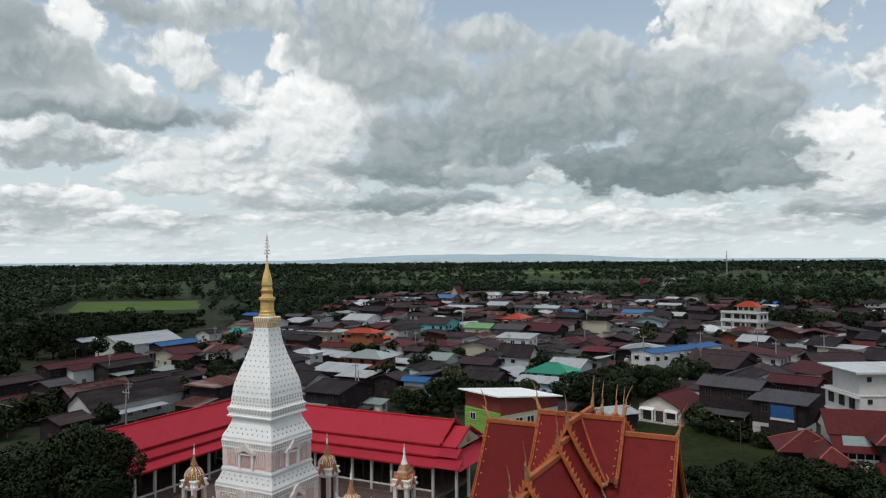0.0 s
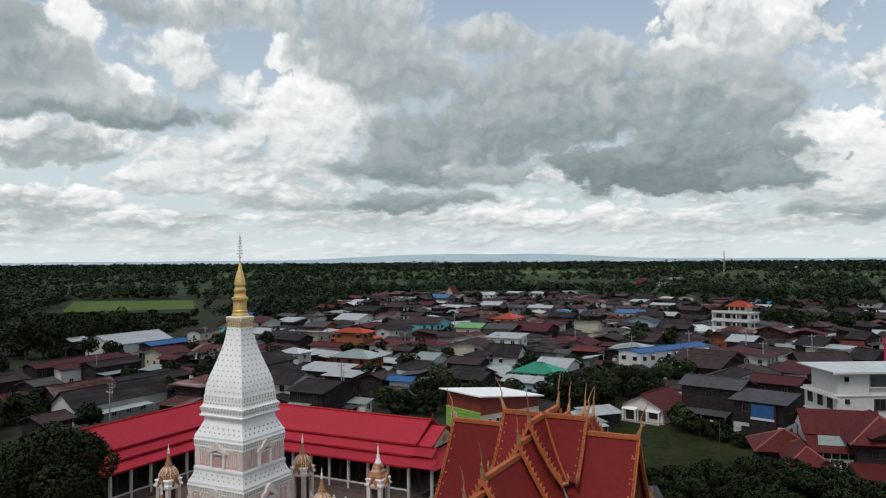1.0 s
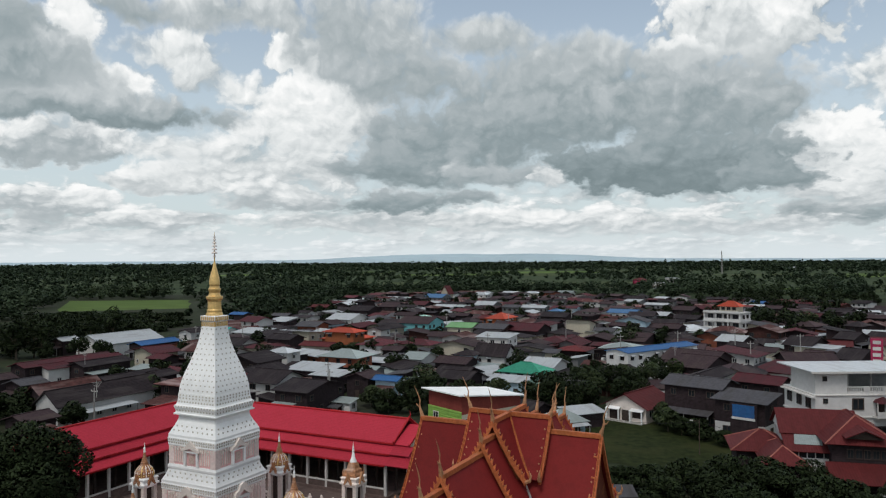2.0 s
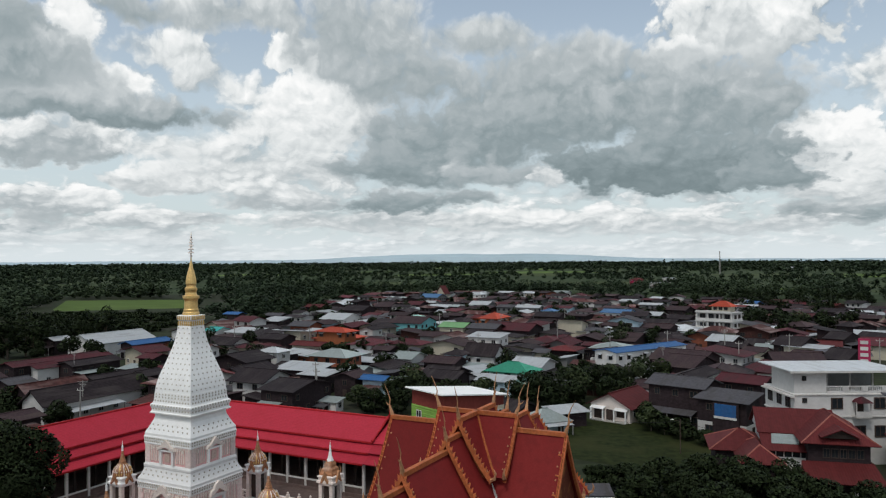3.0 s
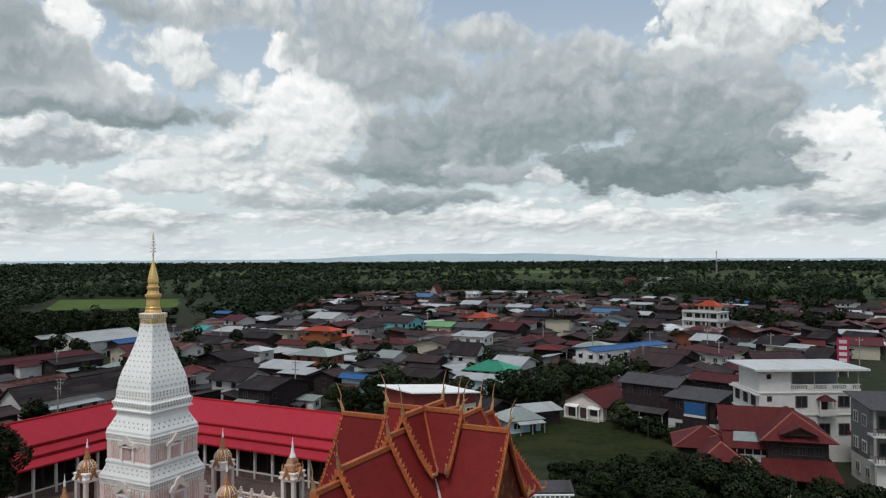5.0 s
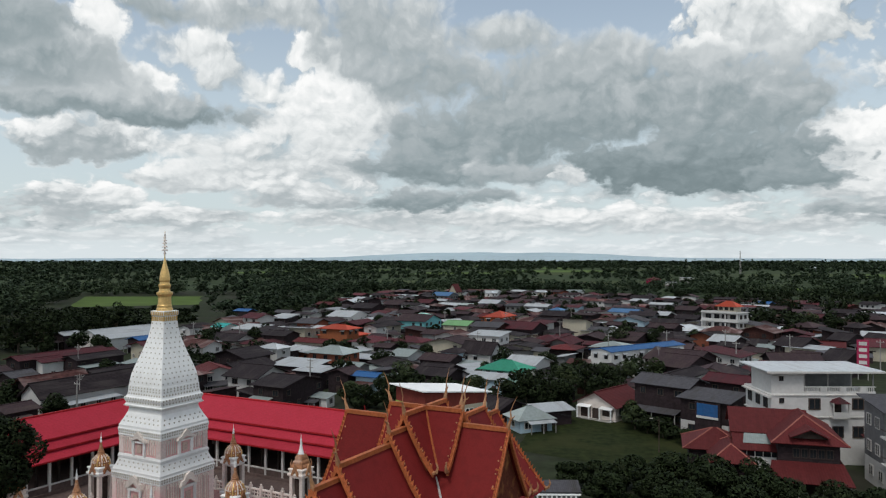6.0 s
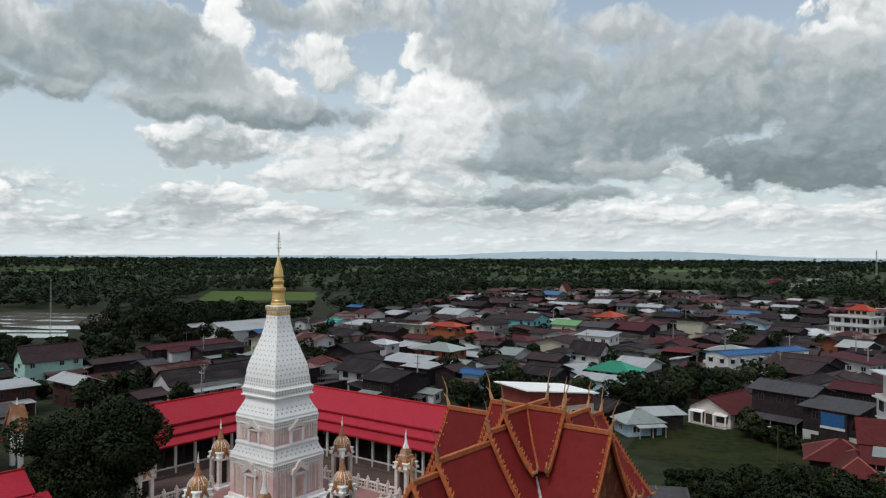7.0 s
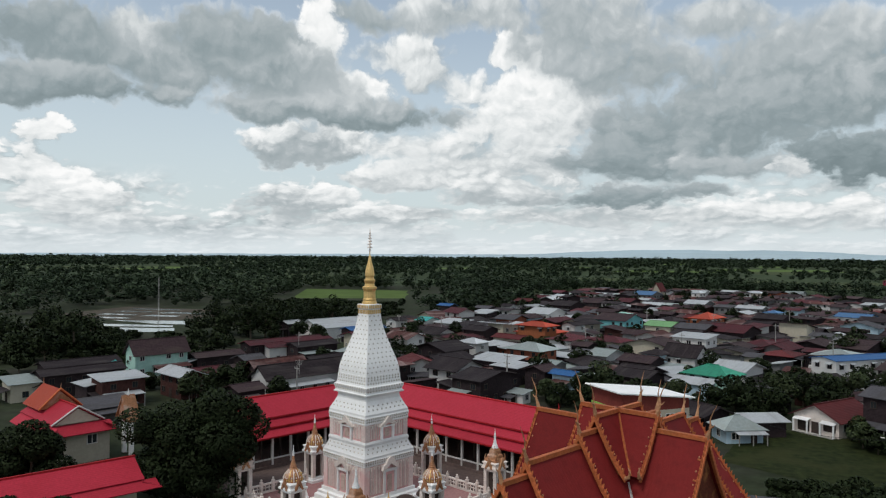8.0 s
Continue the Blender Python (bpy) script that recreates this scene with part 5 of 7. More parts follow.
        for i in range(n):
            u = (i + 0.5) / n * d - hd
            if rng.random() < 0.8:
                put_window(t, hw + 0.05, u, zf, 90, size, size, awn and not far and fl > 0, dim)
            if not far and x > -40 and rng.random() < 0.3 or x < -40 and rng.random() < 0.6:
                put_window(t, -hw - 0.05, u, zf, -90, size, size, False, dim)
    return t


# houses one by one: middle, heading, size, eaves height, roof and walls
house(-27.0, 250.6, -27, 11.4, 6.6, 7.25, "hip", "l", "orange", "orange", over=1.0)
house(-27.4, 261.9, -27, 13.4, 12.2, 3.85, "hip", "l", "orange", "orange", over=0.8, rh=1.6)
house(-33.5, 239.0, -27, 11.2, 5.6, 3.85, "gable", "l", "red", "cream")
house(-19.7, 198.7, -27, 11.0, 7.9, 5.85, "hip", "l", "sage", "brick", over=1.1, rh=1.3)
house(-38.4, 206.9, -27, 7.0, 5.7, 5.85, "hip", "l", "white", "white", rh=0.9)
house(-25.4, 182.2, -27, 12.2, 6.4, 4.45, "shed", "l", "white", "wood", rh=0.9)
house(-20.2, 174.8, -27, 7.4, 5.6, 4.25, "shed", "l", "white", "wood", rh=0.5)
house(-21.2, 152.1, -27, 7.9, 12.9, 5.25, "gable", "l", "dark", "wood", rh=1.3)
house(-5.9, 165.1, -27, 5.2, 3.2, 4.65, "gable", "l", "blue", "sky", over=0.9)
house(-0.2, 204.3, -27, 5.6, 8.5, 4.25, "gable", "l", "sage", "white")
house(-7.9, 213.1, -27, 5.6, 5.6, 3.25, "shed", "l", "grey", "wood", rh=0.5)
house(-1.7, 239.1, -27, 12.0, 8.0, 4.25, "hip", "l", "maroon", "cream")
house(-2.5, 296.3, -27, 13.6, 13.6, 6.25, "gable", "l", "brown", "teal")
house(14.5, 282.2, -28, 10.0, 8.7, 5.65, "gable", "l", "lime", "cream")
house(-1.8, 319.9, -27, 7.1, 5.6, 6.25, "hip", "l", "mint", "white")
house(-35.5, 324.4, -27, 11.7, 13.6, 5.65, "gable", "l", "white", "white")
house(-17.3, 272.8, -27, 5.6, 6.5, 5.65, "gable", "r", "dark", "white")
house(-12.9, 249.6, -27, 5.6, 5.6, 4.25, "gable", "l", "brown", "wood")
house(-47.6, 253.0, -27, 9.4, 7.9, 4.65, "gable", "l", "dark", "wood")
house(-63.6, 322.9, -27, 8.7, 7.6, 4.85, "shed", "l", "white", "wood")
house(-69.5, 350.0, -27, 9.0, 5.6, 5.25, "gable", "l", "grey", "wood")
house(-61.3, 367.5, -27, 5.6, 5.9, 5.25, "gable", "l", "dark", "white")
house(-57.3, 448.7, -27, 11.4, 7.2, 5.25, "gable", "l", "maroon", "wood")
house(9.9, 547.0, -27, 5.9, 7.9, 6.75, "gable", "r", "red", "cream", rh=5)
house(2.8, 511.7, -27, 13.6, 13.6, 5.25, "gable", "l", "sky", "grey")
house(32.4, 425.5, -29, 11.5, 11.2, 5.25, "gable", "l", "white", "grey")
house(14.7, 430.2, -27, 11.1, 5.6, 5.25, "gable", "l", "dark", "wood")
house(35.5, 516.6, -28, 5.6, 8.7, 6.75, "hip", "l", "white", "white")
house(8.3, 257.6, -27, 12.0, 7.4, 4.65, "gable", "l", "brown", "grey")
house(9.7, 192.7, -28, 8.6, 7.4, 4.65, "gable", "l", "brown", "wood")
house(10.0, 171.9, -28, 7.9, 7.8, 4.05, "gable", "l", "dark", "wood")
house(-12.4, 185.3, -27, 5.6, 5.6, 3.65, "gable", "l", "sage", "grey")
house(-11.8, 168.2, -27, 5.6, 5.6, 4.85, "gable", "r", "brown", "wood")
house(13.2, 203.8, -28, 5.6, 6.2, 5.25, "hip", "l", "dark", "sky")
house(-8.3, 226.5, -27, 5.6, 5.6, 3.85, "gable", "l", "brown", "wood")
house(-21.9, 421.3, -27, 10.1, 13.6, 4.85, "gable", "l", "brown", "wood")
house(-35.1, 392.0, -27, 13.1, 13.6, 4.85, "gable", "l", "dark", "wood")
house(-19.2, 427.9, -27, 8.9, 10.3, 4.85, "gable", "l", "rust", "wood")
house(-5.7, 435.8, -27, 9.0, 11.2, 4.85, "gable", "l", "maroon", "wood")
house(5.3, 326.1, -27, 7.3, 6.6, 5.05, "gable", "l", "brown", "wood")
house(16.3, 349.1, -27, 5.7, 5.6, 4.85, "gable", "l", "brown", "wood")
house(26.8, 327.1, -29, 5.6, 7.3, 5.25, "gable", "l", "red", "orange")
house(25.8, 174.6, -30, 9.6, 6.6, 5.2, "hip", "l", "green", "mint", over=1.1, rh=1.5)
house(21.4, 168.6, -30, 8.6, 3.0, 3.5, "shed", "l", "white", "sky", rh=0.7)
house(20.6, 205.0, -28, 9.0, 7.4, 5.0, "gable", "l", "dark", "white", rh=2.6)
house(31.4, 316.4, -28, 8.3, 13.6, 6.25, "hip", "l", "orange", "orange")
house(24.1, 242.2, -28, 10.9, 7.7, 5.85, "shed", "l", "white", "white", rh=0.8)
house(32.0, 186.6, -31, 7.9, 9.7, 4.65, "gable", "l", "white", "white")
house(38.3, 281.1, -30, 13.6, 13.6, 4.65, "gable", "l", "maroon", "wood")
house(50.0, 301.2, -32, 8.9, 8.5, 5.25, "gable", "l", "dark", "wood")
house(56.4, 397.4, -31, 12.9, 6.9, 5.25, "gable", "l", "white", "grey")
house(75.1, 564.4, -31, 12.9, 7.9, 5.25, "hip", "l", "white", "cream")
house(37.4, 545.4, -27, 10.4, 7.8, 5.75, "gable", "l", "white", "white")
house(33.0, 430.1, -28, 13.6, 5.6, 4.85, "gable", "l", "grey", "grey")
house(14.8, 438.4, -27, 13.6, 5.6, 4.85, "gable", "l", "grey", "wood")
house(61.3, 356.6, -32, 5.6, 5.6, 6.25, "hip", "l", "sky", "sky")
house(43.9, 400.6, -29, 8.7, 5.6, 5.25, "shed", "l", "grey", "grey")
house(59.1, 340.8, -32, 12.0, 10.1, 4.85, "gable", "l", "dark", "wood")
house(32.6, 300.2, -29, 8.3, 11.0, 4.25, "gable", "l", "brown", "wood")
house(9.6, 178.0, -27, 7.7, 11.0, 3.65, "gable", "l", "dark", "wood")
house(63.3, 200.4, -54, 7.2, 29.2, 6.85, "gable", "r", "blue", "white", rh=0.6, over=0.4)
house(116.0, 299.0, -44, 11.8, 3.6, 3.45, "shed", "l", "grey", "cream")
house(94.2, 356.1, -38, 13.6, 8.9, 5.25, "gable", "l", "sky", "white")
house(79.2, 271.2, -40, 10.5, 5.6, 4.85, "gable", "l", "dark", "white")
house(66.6, 271.0, -37, 7.3, 5.6, 4.85, "gable", "l", "grey", "white")
house(186.3, 419.6, -46, 6.6, 8.0, 5.25, "gable", "l", "blue", "wood")
house(146.9, 284.2, -49, 8.9, 10.5, 5.25, "hip", "l", "brown", "wood", over=1)
house(169.9, 325.6, -49, 7.1, 7.8, 5.25, "gable", "l", "maroon", "wood")
house(198.1, 395.5, -49, 9.0, 6.3, 5.25, "gable", "l", "dark", "wood")
house(177.0, 379.1, -47, 8.1, 7.7, 5.25, "gable", "l", "brown", "wood")
house(197.1, 353.5, -51, 10.4, 9.5, 5.25, "gable", "l", "dark", "wood")
house(164.5, 280.8, -52, 5.6, 9.3, 5.25, "hip", "l", "dark", "wood")
house(140.4, 241.9, -52, 5.6, 11.4, 4.85, "gable", "l", "dark", "wood")
house(120.2, 235.8, -49, 7.4, 5.6, 4.25, "shed", "l", "white", "grey", rh=0.4)
house(117.4, 218.5, -51, 11.4, 5.6, 4.65, "shed", "l", "white", "cream", rh=0.4)
house(99.2, 210.9, -47, 5.6, 5.6, 4.65, "gable", "l", "brown", "cream")
house(101.3, 239.7, -45, 7.7, 10.3, 4.45, "gable", "l", "white", "wood")
house(98.1, 224.5, -46, 7.9, 5.7, 4.45, "gable", "l", "dark", "wood")
house(108.7, 200.5, -50, 6.5, 9.6, 4.25, "gable", "l", "brown", "wood")
house(82.7, 233.3, -42, 5.6, 8.1, 4.25, "gable", "l", "brown", "wood")
house(72.2, 246.8, -39, 8.4, 13.6, 4.25, "gable", "l", "brown", "wood")
house(127.0, 413.9, -40, 12.4, 5.6, 5.25, "gable", "l", "white", "grey")
house(129.6, 373.2, -42, 9.7, 10.5, 5.25, "gable", "l", "brown", "wood")
house(140.2, 378.2, -43, 8.5, 9.1, 5.25, "gable", "l", "maroon", "wood")
house(122.1, 448.0, -38, 9.2, 5.6, 5.25, "shed", "l", "white", "grey")
house(102.2, 426.8, -37, 7.4, 7.0, 5.25, "gable", "l", "brown", "grey")
house(142.6, 446.1, -41, 10.6, 5.6, 5.25, "gable", "l", "dark", "grey")
house(115.8, 326.2, -42, 9.2, 9.3, 4.65, "gable", "l", "dark", "wood")
house(78.5, 293.6, -38, 9.5, 5.6, 4.65, "gable", "l", "brown", "wood")
house(93.4, 283.9, -41, 9.9, 7.9, 4.65, "gable", "l", "brown", "wood")
house(109.2, 343.0, -40, 5.6, 8.5, 4.85, "gable", "l", "white", "wood")
house(231.3, 838.8, -38, 11.3, 13.6, 7.25, "hip", "l", "red", "pink")
house(298.2, 935.9, -40, 13.6, 13.6, 6.25, "flat", "l", "white", "white")
house(230.7, 759.6, -40, 10.1, 13.6, 6.25, "flat", "l", "white", "white")
house(847.0, 1766.3, -47, 13.6, 13.6, 7.25, "gable", "l", "white", "grey")
house(70.9, 191.2, -43, 7.2, 13.6, 4.85, "gable", "l", "brown", "wood")
house(69.8, 182.5, -44, 8.6, 13.6, 5.05, "gable", "l", "brown", "wood")
house(54.7, 139.4, -41, 10.5, 7.7, 7.5, "gable", "l", "grey", "wood")
house(59.0, 128.6, -43, 8.5, 6.0, 6.6, "shed", "l", "grey", "wood", lower="white", rh=0.8)
house(67.2, 141.0, -44, 8.2, 6.2, 7.7, "gable", "l", "maroon", "wood")
house(60.4, 150.0, -40, 5.4, 12.6, 7.5, "gable", "r", "dark", "white")
house(72.1, 191.4, -41, 13.1, 13.6, 5.25, "gable", "l", "brown", "wood")
house(80.4, 112.5, -10, 5.6, 5.6, 7.75, "shed", "l", "grey", "wood", lower="cream")
house(77.3, 106.0, -10, 5.6, 2.6, 4.45, "shed", "l", "red", "cream")
house(102.0, 194.3, -10, 11.9, 13.6, 4.0, "gable", "l", "brown", "wood")
house(117.4, 225.7, -47, 7.7, 13.6, 4.85, "gable", "l", "dark", "wood")
house(115.7, 195.0, -49, 5.6, 13.4, 4.85, "gable", "l", "dark", "wood")
house(-109.6, 158.0, -27, 5.6, 13.7, 6.05, "gable", "r", "brown", "mint", rh=3)
house(-101.5, 171.6, -27, 5.6, 13.4, 3.65, "gable", "r", "brown", "wood")
house(-87.6, 146.1, -27, 5.6, 9.8, 3.65, "gable", "r", "maroon", "wood")
house(-92.2, 123.8, -27, 5.6, 8.7, 5.45, "shed", "r", "white", "brownwood", rh=0.6)
house(-97.2, 122.8, -27, 6.2, 5.6, 4.25, "shed", "l", "white", "wood", rh=0.6)
house(-85.4, 135.1, -27, 9.6, 4.8, 5.2, "gable", "l", "white", "brownwood", over=1.0, rh=0.9)
house(-108.4, 130.7, -27, 5.6, 16.9, 5.05, "gable", "r", "dark", "wood")
house(-111.1, 133.2, -27, 5.6, 15.5, 6.25, "gable", "r", "dark", "wood")
house(-107.6, 137.2, -27, 2.5, 2.5, 5.85, "shed", "l", "teal", "white")
house(-114.2, 120.6, -27, 5.6, 5.6, 3.85, "shed", "r", "sage", "cream")
house(-81.7, 108.3, -27, 5.6, 7.9, 3.65, "shed", "r", "grey", "grey", rh=0.8)
house(-92.4, 186.2, -27, 5.6, 5.7, 4.65, "gable", "r", "maroon", "white")
house(-92.3, 192.0, -27, 5.6, 24.9, 5.45, "gable", "r", "maroon", "wood")
house(-71.6, 151.9, -27, 5.6, 13.5, 4.65, "gable", "r", "rust", "wood", rh=2)
house(-63.0, 150.3, -27, 6.4, 24.7, 4.25, "gable", "r", "dark", "white", rh=2.4)
house(-83.1, 192.6, -27, 5.6, 13.9, 4.85, "gable", "r", "dark", "wood")
house(-66.9, 171.6, -27, 5.6, 14.6, 4.45, "gable", "r", "dark", "wood")
house(-87.0, 165.0, -27, 5.6, 5.6, 4.25, "gable", "r", "grey", "wood")
house(-104.2, 252.9, -27, 13.0, 24.0, 4.3, "gable", "r", "white", "white", rh=2.6, windows=False)
house(-121.0, 249.3, -27, 5.8, 6.2, 4.85, "gable", "r", "white", "wood")
house(-88.7, 243.5, -27, 5.6, 15.5, 4.45, "gable", "r", "blue", "wood")
house(-87.4, 206.3, -27, 5.6, 5.6, 4.45, "gable", "r", "maroon", "white")
house(-71.5, 205.6, -27, 5.6, 5.6, 4.45, "gable", "l", "maroon", "wood")
house(-83.2, 263.0, -27, 5.6, 5.8, 6.05, "gable", "r", "dark", "white")
house(-75.4, 276.4, -27, 5.6, 6.4, 5.25, "gable", "l", "teal", "white")
house(-93.4, 364.8, -27, 8.6, 5.6, 4.85, "gable", "l", "blue", "wood")
house(-63.7, 324.6, -27, 10.3, 5.6, 4.85, "shed", "l", "white", "wood")
house(-66.2, 129.5, -27, 5.6, 5.6, 3.85, "gable", "r", "brown", "wood")
house(-61.6, 176.3, -27, 5.6, 5.6, 4.25, "gable", "r", "dark", "wood")


# ---------------------------------------------------------------- single large buildings


def white_block():
    """Three-storey white house with a roofed terrace on top."""
    t = thing("apartment_house", pose(61.6, 109.9, 0, 0, 0, 1.0), "large white three-storey house with roofed terrace", "house")
    W, D, F = 15.7, 9.4, 10.7
    part("wall", boxed(0, W, 0, D, 0, F), WALLS["white"], t)
    part("stair_room", boxed(0.12, 5.0, 0.12, 7.4, F, 14.0), WALLS["white"], t, "white stair room on the terrace")
    part("roof_slab", boxed(-0.9, W + 0.9, -0.9, D + 0.7, 14.02, 14.24, 0.04), ROOFS["white"], t, "wide pale metal roof slab")
    part("roof_fascia", boxed(-0.94, W + 0.94, -0.98, -0.9, 13.9, 14.2), FRAME, t)
    for z in (7.1, F - 0.25):
        part("cornice", boxed(-0.18, W + 0.18, -0.18, D + 0.18, z, z + 0.22, 0.03), FRAME, t)
    part("canopy", boxed(-0.7, 0.0, -0.5, D, F - 0.5, F - 0.28), FRAME, t, "pale concrete canopy")
    for x in (5.2, 8.7, 12.2, 15.5):
        part("roof_post", boxed(x - 0.08, x + 0.08, 0.25, 0.41, F, 14.05), POLE, t)
    part("parapet_base", boxed(5.0, W, 0.0, 0.2, F, F + 0.35), WALLS["white"], t)
    part("parapet_rail", boxed(5.0, W, 0.0, 0.2, F + 0.95, F + 1.1), WALLS["white"], t)
    for i in range(33):
        x = 5.2 + i * 0.32
        part("baluster", boxed(x - 0.06, x + 0.06, 0.04, 0.16, F + 0.35, F + 0.95), WALLS["white"], t)
    for x in (7.4, 10.4, 13.4):
        part("parapet_panel", boxed(x, x + 0.9, -0.03, 0.22, F + 0.3, F + 1.05), WALLS["white"], t)
    for x, z, w, h in ((1.6, 9.7, 0.6, 0.6), (6.5, 9.2, 1.5, 1.4), (13.0, 9.2, 1.5, 1.4), (1.6, 5.6, 0.6, 0.6), (6.5, 5.0, 1.4, 1.4), (10.0, 5.0, 1.4, 1.4), (13.0, 5.0, 1.4, 1.4), (1.6, 13.0, 0.55, 0.6)):
        put_window(t, x, -0.05 if z < F else 0.07, z, 0, w, h, False, True)
    put_door(t, 9.9, -0.05, 7.4, 0, 1.2, 2.2)
    for y, z in ((1.8, 9.3), (4.6, 9.3), (1.8, 5.2), (4.6, 5.2), (7.6, 9.3)):
        put_window(t, -0.05, y, z, -90, 1.2, 1.5, False, True)
    bm = bmesh.new()
    lathe(bm, [(1.15, 9.5), (0.7, 9.9), (0.08, 10.35)], square=True, cx=9.9, cy=-0.7)
    part("porch_roof", bm, ROOFS["maroon"], t, "small red-brown porch roof")
    part("balcony", boxed(8.7, 11.1, -1.3, 0.0, 7.2, 7.4), FRAME, t)
    part("balcony_rail", boxed(8.7, 11.1, -1.3, -1.2, 7.4, 8.2), WALLS["white"], t)
    for x in (8.8, 11.0):
        part("balcony_post", boxed(x - 0.07, x + 0.07, -1.25, -1.11, 8.2, 9.55), FRAME, t)
    part("terrace_back_wall", boxed(5.1, W - 0.2, 6.2, 6.4, F, 13.9), WALLS["grey"], t, "grey rear wall of the terrace")


white_block()


def balcony_house():
    """White three-storey block with open verandas and a red-roofed room on top."""
    t = thing("guest_house", pose(118.6, 291.5, 0, 0, 0, -45), "white three-storey block with verandas and red hipped top roof", "house")
    w, d = 7.3, 4.8
    part("core", boxed(-w, w, -d + 1.3, d, 0, 9.6), WALLS["white"], t)
    for z in (3.1, 6.3, 9.6):
        part("floor_slab", boxed(-w - 0.3, w + 0.3, -d - 0.3, d + 0.3, z, z + 0.3), WALLS["white"], t, "projecting white floor slab")
    for z in (3.4, 6.6):
        part("veranda_rail", boxed(-w, w, -d - 0.1, -d + 0.05, z + 0.02, z + 0.95), WALLS["white"], t)
        part("side_rail", boxed(w - 0.05, w + 0.1, -d, d, z + 0.02, z + 0.95), WALLS["white"], t)
    for z0, z1 in ((0, 3.1), (3.4, 6.3), (6.6, 9.6)):
        for x in (-w + 0.2, -2.4, 2.4, w - 0.2):
            part("column", boxed(x - 0.22, x + 0.22, -d, -d + 0.44, z0, z1), WALLS["white"], t)
    for z in (1.4, 4.9, 8.2):
        for x in (-5.0, -1.6, 1.6, 5.0):
            put_window(t, x, -d + 1.25, z, 0, 1.9, 1.6, False, True)
        for y in (-1.6, 2.0):
            put_window(t, w + 0.05, y, z, 90, 1.6, 1.3, False, True)
    part("roof_parapet", boxed(-w, w, -d - 0.1, -d + 0.1, 9.9, 10.5), WALLS["white"], t)
    part("top_room", boxed(-2.6, 4.6, -0.6, 4.4, 9.9, 12.3), WALLS["cream"], t, "cream room on the roof")
    for x in (-1.2, 1.0, 3.2):
        put_window(t, x, -0.65, 11.2, 0, 1.2, 1.0, False, True)
    hip_block(t, -2.6, 4.6, -0.6, 4.4, 12.3, 1.9, "x", ROOFS["orange"], 0.9)


def green_hall():
    t = thing("shop_building", pose(9.1, 119.5, 0, 0, 0, -52), "tall shop building with green slats below and red-brown walls above", "building")
    L, R = 8.8, 13.2
    bm = bmesh.new()
    lump(bm, [(-L, 0, 0), (0, 0, 0), (0, R, 0), (-L, R, 0), (-L, 0, 8.75), (0, 0, 8.75), (0, R, 7.5), (-L, R, 7.5)],
         [(3, 2, 1, 0), (4, 5, 6, 7), (0, 1, 5, 4), (1, 2, 6, 5), (2, 3, 7, 6), (3, 0, 4, 7)])
    part("wall", bm, WALLS["redbrown"], t)
    bm = bmesh.new()
    slab(bm, [(-L - 0.9, -0.9, 9.3), (0.7, -0.9, 9.3), (0.7, R + 0.7, 7.75), (-L - 0.9, R + 0.7, 7.75)], 0.2)
    part("roof", bm, WHITE, t, "white sheet roof with broad eaves")
    part("green_front", boxed(-L - 0.05, 0.02, -0.12, -0.02, 2.2, 6.4), WALLS["lime"], t, "light green slatted front")
    for i in range(12):
        z = 2.4 + i * 0.34
        part("slat", boxed(-L, 0, -0.17, -0.11, z, z + 0.10), WALLS["lime"], t)
    part("canopy", boxed(-L - 0.4, 0.4, -1.2, 0, 2.0, 2.15), ROOFS["white"], t)
    part("cream_side", boxed(0.0, 0.1, 0, R, 2.6, 5.9), WALLS["cream"], t, "cream-painted side wall")
    for i in range(5):
        for z in (4.6,):
            put_window(t, 0.14, 1.4 + i * 2.6, z, 90, 1.5, 1.1)
    put_window(t, -L * 0.75, -0.2, 5.0, 0, 1.2, 1.0)


green_hall()


def blue_shack():
    t = house(27.4, 132.6, 22, 6.4, 5.4, 2.6, "hip", "l", "sage", "sky", rh=1.5)
    t["label"] = "pale blue single-storey house with grey-green hipped roof"
    house(32.0, 137.2, 22, 6.5, 3.6, 2.8, "shed", "l", "white", "wood", rh=0.5, windows=False)


